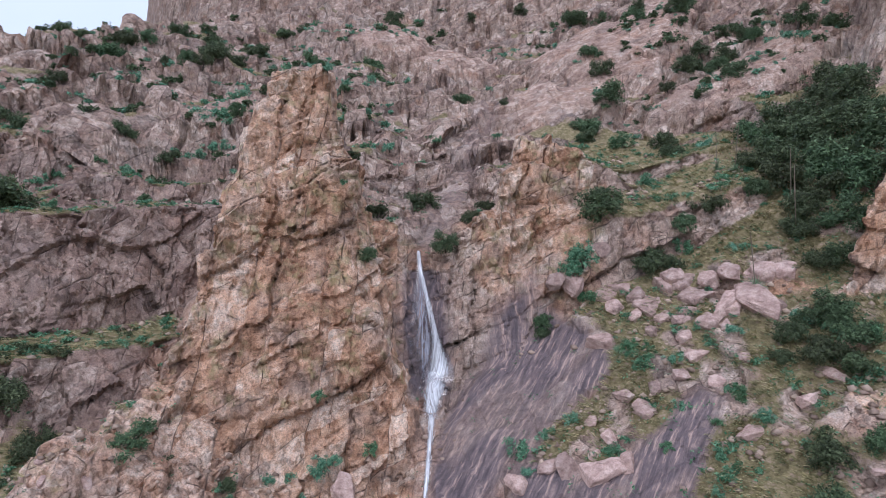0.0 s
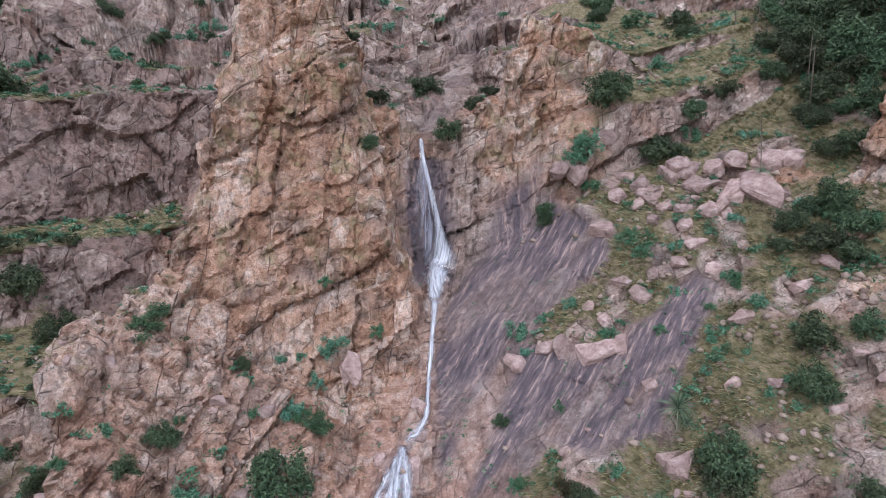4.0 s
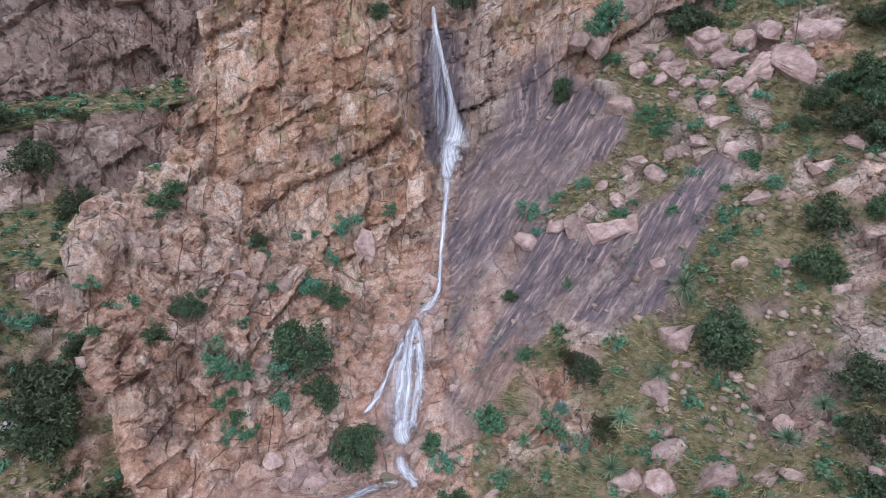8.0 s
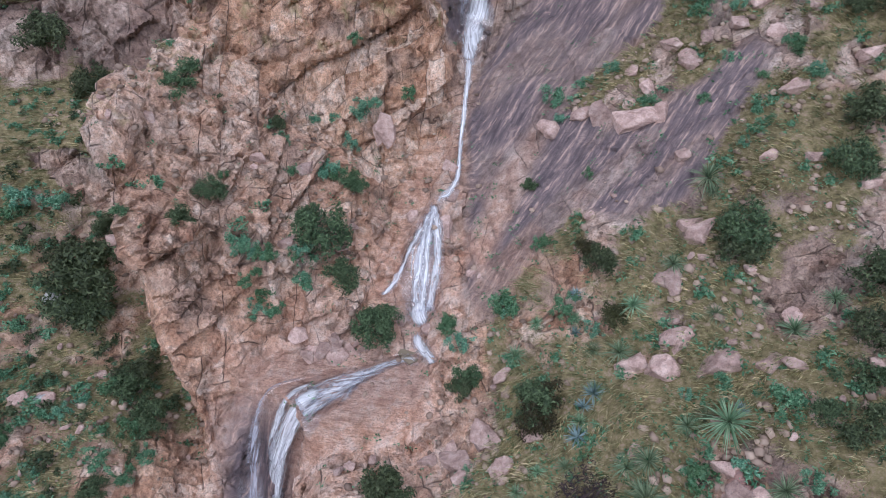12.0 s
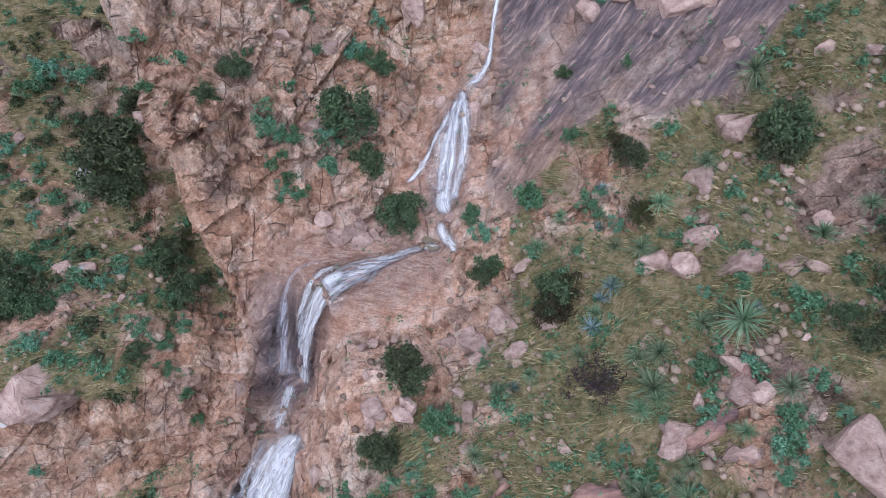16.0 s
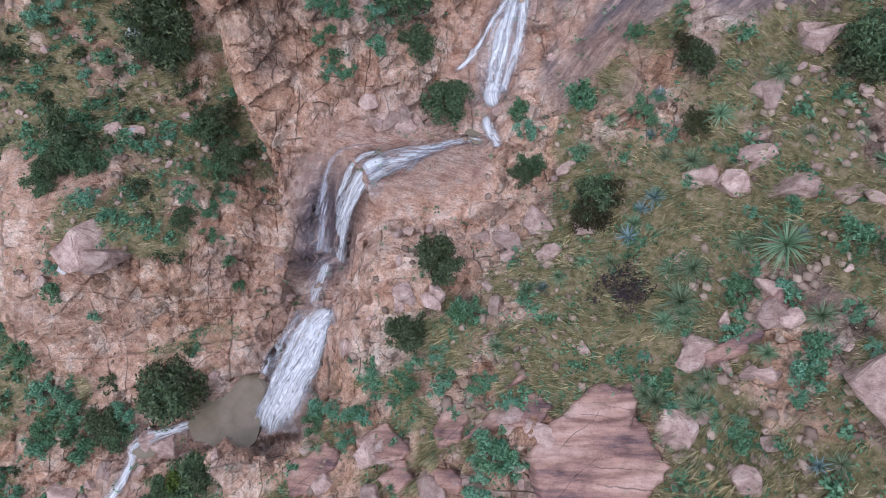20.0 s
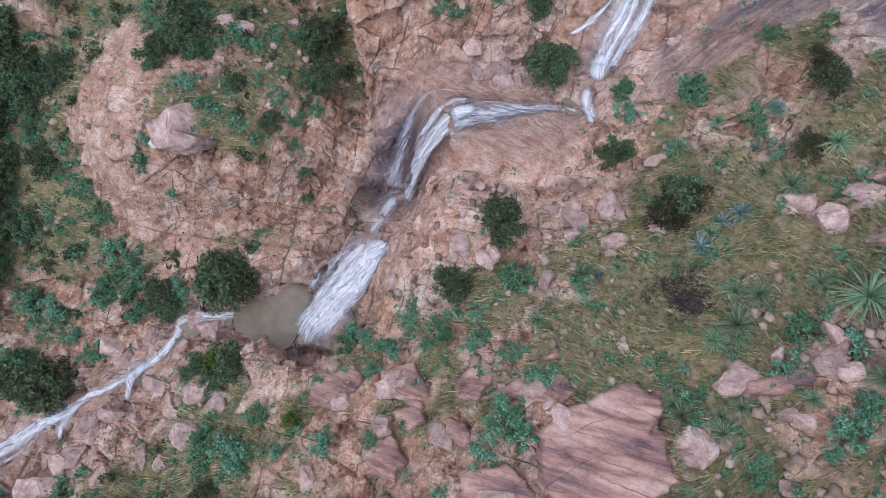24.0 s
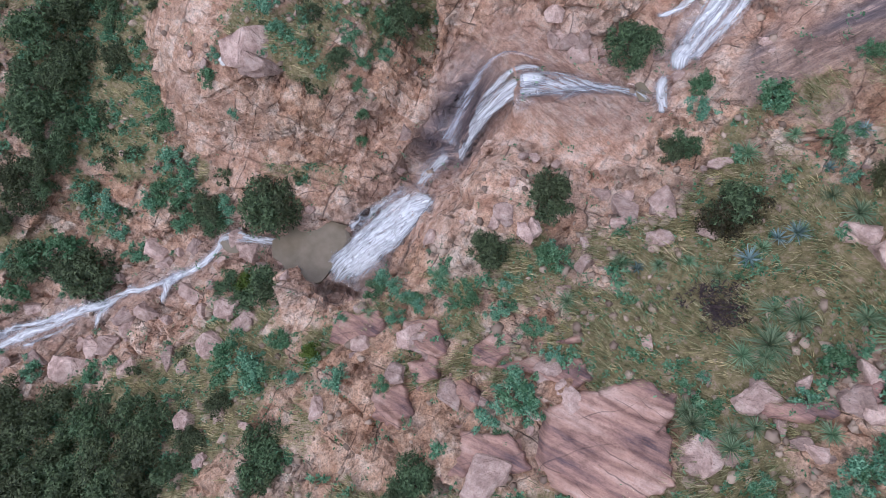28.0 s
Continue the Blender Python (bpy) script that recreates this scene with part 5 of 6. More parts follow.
GREEN_BUSHES_ON_THE_HILLSIDE = [
    (9.2, 14.6, 0.68), (5.1, 13.3, 0.58), (9.0, 9.8, 1.13), (6.2, 8.7, 0.65), (11.0, 8.6, 1.01), (7.0, 7.8, 0.88), (7.3, 6.9, 0.78),
    (9.4, 6.0, 1.24), (12.7, 9.4, 0.77), (11.4, 9.3, 1.50), (8.5, 7.1, 0.77), (10.4, 13.0, 0.75), (10.4, 14.8, 1.03), (10.9, 7.5, 0.96),
    (12.3, 10.5, 0.97), (5.8, 8.0, 0.84),
]
SHRUBS_ALONG_THE_CREEK = [
    (-25.5, -6.5, 4.76), (-17.7, 4.8, 4.51), (-14.5, -0.2, 3.64), (-16.2, -1.0, 2.06), (-13.2, 0.4, 2.04), (-4.1, 8.8, 2.33),
    (-3.6, 12.7, 2.56), (-6.3, -6.2, 2.99), (0.1, -2.0, 2.23), (3.4, 16.1, 2.79), (-5.1, 21.3, 2.31), (0.1, 18.3, 1.85), (-10.8, -5.9, 1.88),
    (-21.1, 1.7, 2.23),
]
DARK_OAKS_BELOW_THE_CREEK = [
    (-16.8, -15.6, 3.97), (-21.0, -16.1, 3.93), (-14.3, -12.9, 3.37), (-12.2, -10.6, 3.16), (-12.5, -8.8, 2.59), (-10.9, -11.8, 3.38), (-16.3, -17.5, 3.54), (-17.6, -13.0, 3.00), (-10.0, -9.6, 2.22), (-19.1, -17.9, 3.37), (-10.7, -8.2, 1.83), (-15.8, -11.0, 2.38), (-13.6, -15.4, 3.29),
]
SHRUBS_CROWDING_THE_FAR_BANK = [
    (-38.2, 8.4, 4.2), (-36.1, 9.3, 3.8), (-34.3, 9.2, 3.2), (-36.3, 5.3, 3.4), (-33.8, 2.6, 3.4), (-32.7, -0.1, 3.4), (-25.5, 12.9, 1.9), (-24.7, 14.0, 2.4), (-27.0, -6.8, 3.4),
    (-25.6, 14.5, 3.4), (-23.8, 13.6, 2.4), (-17.5, 17.0, 2.6), (-19.7, 19.9, 3.0), (-22.2, 26.0, 2.2),
    (-36.1, 2.6, 3.4), (-35.1, 0.3, 3.0), (-34.2, 3.6, 2.8), (-33.0, -1.9, 2.6), (-32.6, -4.3, 3.0), (-29.3, -8.7, 3.2), (-31.7, -5.5, 2.6),
    (-31.4, -3.1, 2.4), (-36.5, 5.5, 3.6), (-35.0, 8.0, 3.2), (-33.0, 10.5, 2.6), (-37.5, 10.5, 3.4), (-34.5, 13.5, 3.0), (-32.0, 5.0, 2.2),
]
OAKS_IN_THE_LOWER_VALLEY = [
    (-22.6, -15.4, 3.6), (-19.8, -14.0, 3.4), (-17.5, -11.7, 3.0), (-14.6, -9.8, 2.8), (-20.1, -16.9, 3.6), (-17.2, -15.3, 3.6), (-15.4, -12.9, 3.3),
    (-12.7, -10.7, 2.8), (-17.6, -17.7, 3.8), (-14.7, -15.2, 3.4), (-12.0, -12.7, 3.2), (-7.0, -5.5, 2.8), (-6.2, -6.6, 2.2), (-0.2, -1.7, 2.4), (-22.0, -18.5, 3.4),
    (-24.4, -16.8, 3.0), (-10.4, -12.4, 2.6),
]
SHRUBS_ON_THE_SKYLINE = [
    (-52.5, 83.0, 3.6), (-50.0, 84.0, 3.2), (-47.5, 90.0, 3.6), (-45.5, 93.0, 3.0), (-42.5, 97.0, 3.4), (-39.0, 100.0, 3.0), (-44.0, 84.0, 3.8), (-40.0, 86.0, 3.2),
    (-36.5, 86.0, 3.4), (-32.0, 92.0, 3.6), (-36.9, 96.7, 4.0), (-29.2, 110.0, 3.8), (-10.4, 87.9, 3.6), (-9.2, 112.0, 4.0), (22.5, 103.3, 3.6), (27.5, 90.0, 3.2),
    (30.5, 80.0, 3.6), (34.0, 68.0, 3.0), (28.0, 67.5, 3.2), (30.5, 65.0, 3.4), (20.7, 55.5, 3.0), (14.6, 60.5, 3.2), (19.2, 73.0, 3.2), (33.0, 84.0, 3.0), (24.5, 94.0, 3.0),
]
OAKS_ON_THE_FAR_BANK = [
    (-33.4, -1.3, 3.96), (-31.7, -1.7, 2.94), (-33.7, 2.1, 2.39), (-31.8, -7.8, 2.07), (-33.3, 0.0, 2.54),
]
DARK_OAKS_ALONG_THE_FAR_BANK = [
    (-37.2, 6.9, 3.21), (-33.8, 1.6, 3.10), (-31.0, -2.1, 2.52), (-30.9, -4.1, 2.29), (-37.2, 8.8, 2.62), (-33.7, 6.8, 1.95),
]
YELLOW_GREEN_BUSH = [
    (-8.2, -0.6, 1.51), (-15.5, -0.1, 2.22),
]
BLUE_GREEN_BUSHES_BY_THE_CREEK = [
    (-22.8, 0.5, 2.16), (-24.9, 0.1, 1.44), (-26.0, -3.3, 1.86), (-23.9, -3.4, 2.00), (-22.4, -3.7, 1.79), (-27.0, -2.6, 1.51),
    (-28.8, -2.6, 1.97), (-28.3, -6.2, 2.87), (-29.4, -8.6, 2.95), (-28.9, -10.7, 2.98), (-26.0, -7.9, 1.93), (-10.9, -3.3, 2.44),
    (-12.6, -4.2, 2.18), (-11.8, -5.1, 1.80), (-10.4, -4.1, 2.09), (-10.3, -1.0, 1.39), (-8.4, -2.4, 1.02), (-8.3, 1.8, 1.32),
    (-8.1, 4.8, 1.57), (-7.2, 4.7, 1.30), (-5.7, 4.9, 1.25), (-3.8, 6.8, 1.20), (-1.6, 6.9, 1.08), (-2.3, 8.2, 1.10),
]
GREEN_BUSHES_ON_THE_OUTCROP = [
    (-1.7, 10.5, 1.39), (-6.1, -0.6, 1.56), (-4.0, 0.5, 0.97), (-5.6, -5.1, 1.29), (-2.9, 2.1, 1.43), (0.6, 2.2, 1.36), (1.6, 2.1, 1.05),
    (0.2, 6.8, 1.03), (1.2, 4.2, 1.88), (1.8, 3.7, 1.54), (-6.0, 3.5, 1.26), (6.8, 7.6, 1.13), (7.3, 6.8, 1.02), (9.3, 9.6, 1.28),
    (9.3, 11.4, 1.79), (11.2, 8.4, 1.49), (9.4, 6.3, 1.01), (2.3, 21.5, 1.82), (-21.2, -7.0, 1.29), (-20.2, -10.6, 2.16),
    (-24.0, -13.2, 1.85), (-23.8, -11.0, 1.36), (-27.3, -2.1, 1.77), (-30.7, 0.9, 2.67),
]
SOTOLS_ON_THE_HILLSIDE = [
    (1.1, 11.3, 1.35), (3.3, 12.9, 1.08), (7.4, 10.6, 1.39), (7.6, 12.6, 1.68), (7.2, 11.5, 1.41), (6.8, 10.3, 1.39), (2.5, 18.9, 1.47),
    (3.5, 20.2, 1.00), (10.2, 13.1, 2.14), (9.7, 13.7, 1.66), (8.1, 6.9, 1.57), (8.3, 8.0, 1.34), (6.7, 6.9, 1.59), (0.3, 8.6, 1.44),
    (7.0, 17.4, 1.52), (12.0, 5.5, 1.06), (11.4, 10.5, 1.58), (2.4, 12.2, 1.18), (6.0, 18.0, 1.24), (9.5, 20.7, 1.26), (9.0, 13.5, 1.41),
    (5.2, 14.8, 1.35), (4.5, 13.0, 1.33),
]
SOTOLS_ABOVE_THE_SLAB = [
    (11.3, 24.3, 1.82), (11.5, 23.7, 1.35), (7.7, 19.3, 1.41), (13.3, 16.5, 1.61), (12.5, 18.3, 1.11), (14.8, 17.4, 1.24),
    (10.8, 18.0, 1.10), (11.1, 35.5, 1.13), (5.3, 19.8, 1.16),
]
SOTOLS_WITH_DRY_STALKS = [
    (19.5, 35.7, 1.61), (23.5, 38.6, 1.76), (21.4, 46.0, 1.28), (22.4, 45.2, 1.27), (24.5, 41.1, 1.39),
]
SOTOLS_BELOW_THE_RIM = [
    (1.1, 11.5, 1.24), (7.3, 11.1, 1.91), (6.3, 7.2, 1.47), (7.8, 7.4, 1.07), (-5.6, 6.7, 1.30), (6.8, 12.6, 1.56), (5.9, 16.1, 1.20),
    (-8.4, 3.7, 1.25), (-7.1, 2.8, 1.04), (10.1, 9.2, 1.07),
]
BLUE_AGAVES = [
    (5.0, 14.1, 1.13), (5.8, 15.9, 1.15), (5.3, 20.7, 0.82), (5.3, 19.2, 0.81), (2.9, 16.2, 0.79), (10.7, 13.6, 0.76), (11.4, 5.3, 0.80),
    (1.8, 11.6, 0.81), (5.4, 15.5, 0.93),
]
BOULDERS_ON_THE_GRASS = [
    (8.5, 16.0, 1.50), (10.3, 15.7, 1.58), (9.3, 17.3, 1.36), (9.3, 20.1, 1.19), (-0.5, 15.1, 0.93), (1.0, 15.1, 1.37), (1.8, 13.2, 1.15),
    (1.8, 17.8, 0.93), (2.0, 17.1, 0.80), (10.0, 10.6, 1.28), (10.6, 10.4, 1.02), (7.5, 5.9, 1.59), (9.7, 4.6, 1.52), (7.3, 16.5, 0.87),
    (12.1, 15.2, 0.99), (12.7, 14.9, 0.83), (13.5, 17.3, 1.14), (10.7, 22.0, 1.75), (8.6, 10.4, 0.79), (-0.2, 10.6, 0.87), (4.0, 8.9, 0.91),
    (10.2, 6.0, 0.76), (12.4, 8.6, 1.01), (13.0, 7.9, 2.76),
]
BOULDERS_BESIDE_THE_LOWER_FALLS = [
    (-8.7, 20.1, 1.22), (-7.9, 20.1, 1.35), (-7.4, 20.3, 1.08), (-6.4, 20.1, 1.02), (-3.4, 10.4, 1.19), (-4.9, 10.2, 1.13),
    (-4.5, 10.4, 1.02), (-22.1, 9.8, 3.02), (-22.7, 16.7, 1.21), (-21.2, 19.3, 0.86), (-23.9, 16.6, 1.07), (-13.8, 12.9, 1.22),
    (-1.7, 14.5, 1.23), (-3.9, 3.3, 1.56), (1.5, 5.4, 1.56), (7.7, 9.6, 0.65), (-17.7, 1.3, 2.04), (-8.7, 19.7, 0.85), (-5.7, 20.0, 0.83),
    (-4.0, 22.0, 1.11), (-6.1, 20.5, 0.95), (-2.3, 21.5, 1.03),
]
BOULDERS_ON_THE_SLAB = [
    (8.5, 29.2, 2.19), (10.2, 36.7, 2.47), (14.1, 38.4, 3.08), (11.4, 40.3, 1.83), (19.2, 34.9, 3.34), (16.8, 38.0, 2.71),
    (17.7, 35.3, 1.96), (7.0, 30.1, 1.62), (6.1, 30.8, 1.44), (9.8, 29.0, 1.13), (8.5, 32.3, 0.99), (10.5, 26.0, 1.06), (10.3, 22.4, 1.23),
    (9.4, 20.1, 1.25), (17.2, 21.9, 1.04), (20.2, 29.1, 1.21), (18.7, 28.5, 1.46), (9.2, 17.5, 1.42), (8.6, 16.2, 1.66), (15.5, 27.8, 1.27),
    (15.5, 23.9, 1.05), (13.7, 24.3, 0.86), (4.2, 30.6, 1.51), (15.2, 33.7, 1.49),
]
BOULDERS_ON_THE_SHELF = [
    (-5.8, 32.3, 2.05), (-6.2, 32.4, 1.49), (-1.6, 26.5, 1.26), (-1.5, 30.0, 1.39), (-8.5, 20.0, 1.48), (-7.5, 20.3, 1.40),
    (-7.1, 19.8, 1.42), (-9.1, 20.0, 1.09), (-1.2, 28.0, 0.94), (-9.7, 27.5, 1.34), (-7.5, 24.9, 1.32), (-12.0, 26.5, 1.12),
    (-10.1, 23.7, 1.27), (-3.6, 27.6, 1.03), (20.6, 36.9, 2.49), (15.9, 39.5, 2.10), (9.2, 40.7, 1.83), (11.7, 38.9, 1.62),
    (8.1, 41.0, 1.66), (18.9, 36.4, 2.02), (15.1, 36.1, 1.33), (17.1, 34.4, 1.15),
]
BOULDERS_BY_THE_CREEK = [
    (-15.5, -1.8, 2.23), (-13.6, -1.9, 1.79), (-14.2, -4.2, 2.19), (-11.8, -7.8, 1.56), (-18.1, -8.8, 1.80), (-14.3, -6.3, 1.63),
    (-16.3, -6.6, 1.56), (-23.1, -2.5, 1.89), (-20.9, -0.7, 1.56), (-21.5, 9.6, 3.24), (-9.8, 4.3, 1.16), (-9.8, 2.7, 0.98),
    (-20.2, -5.8, 1.43), (-21.5, -6.9, 1.46), (-21.4, -9.0, 2.19), (-21.7, -11.6, 2.67), (-18.9, 1.5, 1.35), (3.1, 14.7, 1.11),
    (7.4, 16.7, 1.63), (1.0, 15.3, 1.77), (-0.2, 14.2, 1.78), (1.9, 13.5, 1.21), (-3.3, 10.8, 1.25), (-4.8, 10.5, 1.24),
]
BOULDERS_ON_THE_OUTCROP = [
    (7.5, 6.0, 1.80), (8.0, 9.1, 1.97), (9.8, 11.5, 1.24), (10.2, 10.5, 1.23), (-1.2, 2.2, 1.74), (2.0, 0.5, 2.50), (-3.9, 1.3, 1.41),
    (-4.4, 3.4, 1.71), (-13.6, -2.1, 1.44), (-8.0, 2.8, 1.25), (-6.5, 1.3, 1.20), (-6.1, -2.5, 1.33), (9.9, 8.2, 0.97), (7.8, 9.6, 0.99),
    (7.2, 13.1, 0.88), (1.6, 13.3, 1.10), (-0.1, 9.0, 0.90), (2.8, 5.0, 1.48),
]
BOULDERS_IN_THE_CREEK_BED = [
    (-17.2, 3.9, 0.9), (-17.6, 1.2, 1.1), (-18.9, 2.9, 1.0), (-20.9, 1.0, 0.9), (-18.4, -0.4, 1.2), (-18.0, -1.8, 0.9), (-18.6, -3.0, 1.4), (-19.0, -5.4, 1.1),
    (-22.0, -2.9, 1.3), (-21.6, -1.6, 0.9), (-20.6, -5.9, 1.0), (-21.0, -7.4, 1.5), (-23.9, -5.6, 1.2), (-24.6, -6.7, 1.0), (-21.9, -9.9, 1.7), (-23.2, -10.6, 1.3),
    (-24.2, -12.6, 1.6), (-26.3, -9.4, 1.2), (-27.6, -10.9, 1.5), (-26.0, -14.6, 1.4), (-16.9, -3.4, 1.2), (-15.9, 1.2, 1.0), (-14.9, 1.9, 0.9), (-13.4, 1.6, 0.8), (-16.0, 5.9, 0.9),
]
ROCK_BAND_ABOVE_THE_SLAB = [
    (11.3, 41.6, 1.5), (12.3, 40.4, 1.6), (13.2, 39.6, 1.9), (14.9, 39.4, 2.4), (16.4, 39.3, 2.0), (17.8, 38.4, 1.8), (18.9, 37.8, 2.0), (20.2, 37.2, 1.9), (21.6, 36.2, 2.0),
    (12.9, 37.8, 1.2), (14.2, 37.0, 1.3), (15.7, 36.4, 1.5), (18.0, 35.6, 2.2), (19.6, 33.8, 1.5), (16.3, 35.0, 1.6), (13.3, 36.2, 1.0), (14.8, 34.8, 1.2), (12.4, 32.6, 1.3),
    (11.4, 31.4, 1.4), (9.4, 31.0, 1.3), (8.4, 30.4, 1.0), (10.6, 32.6, 1.1), (13.8, 32.4, 1.2), (15.4, 31.4, 1.1), (17.0, 31.6, 1.0),
]
WHITE_ROCKS_IN_THE_RAVINE = [
    (-24.1, 21.9, 1.23), (-23.3, 8.3, 0.73), (-22.8, 16.7, 0.83),
]

# ---- plants and stones ----
def part(name, me, material, parent, label=""):
    """A mesh as one part under a thing."""
    me.materials.append(material)
    ob = new(name, me)
    ob.parent = parent
    return tagged(ob, label)


def quads_mesh(name, verts, faces):
    me = bpy.data.meshes.new(name)
    me.from_pydata([tuple(v) for v in verts], [], faces)
    return me


def foliage(name, rnd, clumps, leaves, leaf, squash=0.8, gap=0.5, long=1.5, lobes=5):
    """A crown about 1 m wide: uneven lobes carrying clumps of small leaves that face outwards, with gaps between them."""
    verts, faces, cs = [], [], []
    lobe = []
    for i in range(lobes):
        a, r = i / lobes * math.tau + rnd.uniform(-0.5, 0.5), rnd.uniform(0.08, 0.30)
        lobe.append((np.array((math.cos(a) * r, math.sin(a) * r, rnd.uniform(0.12, 0.42) * squash)), rnd.uniform(0.14, 0.27)))
    for i in range(clumps):
        at, r = lobe[i % lobes]
        d = rnd.normal(size=3)
        d[2] = d[2] * 0.8 + 0.35
        d /= np.linalg.norm(d)
        cs.append((at + d * r * rnd.uniform(0.55, 1.1) * (1, 1, squash), rnd.uniform(0.05, 0.125)))
    for c, s in cs:
        k = int(leaves / clumps * (s / 0.09) ** 2)
        d = rnd.normal(size=(k, 3))
        d[:, 2] += 0.4
        d /= np.linalg.norm(d, axis=1)[:, None]
        p = c + d * s * rnd.uniform(gap, 1.2, (k, 1))
        p[:, 2] = np.maximum(p[:, 2], 0.02)
        face = d + rnd.normal(0, 0.55, (k, 3)) + (0, 0, 0.35)
        a = np.cross(face, rnd.normal(size=(k, 3)))
        a /= np.linalg.norm(a, axis=1)[:, None]
        b = np.cross(face, a)
        b /= np.linalg.norm(b, axis=1)[:, None]
        L = leaf * rnd.uniform(0.6, 1.35, (k, 1))
        v = np.stack([p - b * L * 0.5, p + a * L * long * 0.5 - b * L * 0.1, p + a * L * long, p + a * L * long * 0.5 + b * L * 0.5], 1)
        n0 = len(verts)
        verts.extend(v.reshape(-1, 3))
        faces.extend([(n0 + 4 * i, n0 + 4 * i + 1, n0 + 4 * i + 2, n0 + 4 * i + 3) for i in range(k)])
    return quads_mesh(name, verts, faces), [c for c, _ in cs]


def limb_mesh(name, lines):
    """Tapered limbs, each from a place and radius to a place and radius, through one bend."""
    verts, faces = [], []
    for p0, r0, p1, r1 in lines:
        p0, p1 = np.array(p0, float), np.array(p1, float)
        mid = (p0 + p1) / 2 + np.array((0, 0, 0.05)) * np.linalg.norm(p1 - p0)
        rings = []
        for p, r in ((p0, r0), (mid, (r0 + r1) / 2), (p1, r1)):
            rings.append(len(verts))
            for k in range(5):
                a = k / 5 * math.tau
                verts.append((p[0] + r * math.cos(a), p[1] + r * math.sin(a), p[2]))
        for a, b in zip(rings, rings[1:]):
            faces += [(a + k, a + (k + 1) % 5, b + (k + 1) % 5, b + k) for k in range(5)]
    return quads_mesh(name, verts, faces)


def make_shrub(kind, seed, clumps, leaves, leaf, material, squash, label, category, wood=BARK, **kw):
    rnd = np.random.RandomState(seed)
    ob = tagged(new(kind), label, category)
    me, cs = foliage("crown", rnd, clumps, leaves, leaf, squash, **kw)
    part("crown", me, material, ob)
    fork = (rnd.uniform(-0.04, 0.04), rnd.uniform(-0.04, 0.04), 0.16)
    trunk = part("trunk", limb_mesh("trunk", [((0, 0, -0.12), 0.035, fork, 0.025)]), wood, ob)
    for c in cs[:5]:
        part("limb", limb_mesh("limb", [(fork, 0.02, c, 0.005)]), wood, trunk)
    return ob


def make_rosette(kind, seed, blades, length, width, material, droop, label, category, stalk=0.0):
    """A rosette of stiff pointed leaves, with a dry flower stalk where stalk is its height."""
    rnd = np.random.RandomState(seed)
    verts, faces = [], []
    for i in range(blades):
        a = i * 2.399 + rnd.uniform(-0.2, 0.2)
        el = math.radians(rnd.uniform(8, 82))
        L = length * rnd.uniform(0.75, 1.1)
        d = np.array((math.cos(a) * math.cos(el), math.sin(a) * math.cos(el), math.sin(el)))
        s = np.array((-math.sin(a), math.cos(a), 0)) * width
        n0 = len(verts)
        for t, w in ((0.05, 0.7), (0.4, 1.0), (0.75, 0.6), (1.0, 0.05)):
            p = d * L * t
            p[2] -= droop * L * t * t * (0.4 + math.cos(el))
            verts += [p - s * w, p + s * w]
        faces += [(n0 + 2 * k, n0 + 2 * k + 1, n0 + 2 * k + 3, n0 + 2 * k + 2) for k in range(3)]
    ob = tagged(new(kind), label, category)
    part("leaf_rosette", quads_mesh("leaf_rosette", np.array(verts) + (0, 0, 0.08), faces), material, ob)
    core = limb_mesh("crown_base", [((0, 0, -0.1), 0.07, (0, 0, 0.12), 0.05)])
    part("crown_base", core, BARK, ob)
    if stalk:
        part("flower_stalk", limb_mesh("flower_stalk", [((0, 0, 0.05), 0.02, (0.06, 0.02, stalk * 0.6), 0.018), ((0.06, 0.02, stalk * 0.6), 0.03, (0.1, 0.03, stalk), 0.008)]),
             STALK, ob, "tall dry straw-coloured stalk")
    return ob


def make_boulder(seed, material, label, name="boulder"):
    """An angular block about 1 m across: broken faces with worn edges and a rough skin."""
    rnd = np.random.RandomState(seed)
    bm = bmesh.new()
    stretch = rnd.uniform(0.75, 1.25, 3) * (1.0, 0.85, 0.62)
    for _ in range(15):
        q = rnd.uniform(-1, 1, 3)
        q = q / (np.abs(q) ** 3.2).sum() ** (1 / 3.2) * 0.5
        bm.verts.new(q * stretch)
    hull = bmesh.ops.convex_hull(bm, input=list(bm.verts))
    bmesh.ops.delete(bm, geom=[g for g in hull["geom_interior"] + hull["geom_unused"] if isinstance(g, bmesh.types.BMVert)], context="VERTS")
    bmesh.ops.bevel(bm, geom=list(bm.edges), offset=0.035, segments=2, affect="EDGES", profile=0.6)
    bmesh.ops.triangulate(bm, faces=list(bm.faces))
    bmesh.ops.subdivide_edges(bm, edges=[e for e in bm.edges if e.calc_length() > 0.1], cuts=2)
    for v in bm.verts:
        d = Vector(v.co).normalized()
        v.co += d * (0.05 * noise.noise(v.co * 4 + Vector((seed, 0, 0))) + 0.03 * noise.noise(v.co * 11) + 0.012 * noise.noise(v.co * 25))
    me = bpy.data.meshes.new(name)
    bm.to_mesh(me)
    bm.free()
    me.materials.append(material)
    return tagged(new(name, me), label, "boulder")


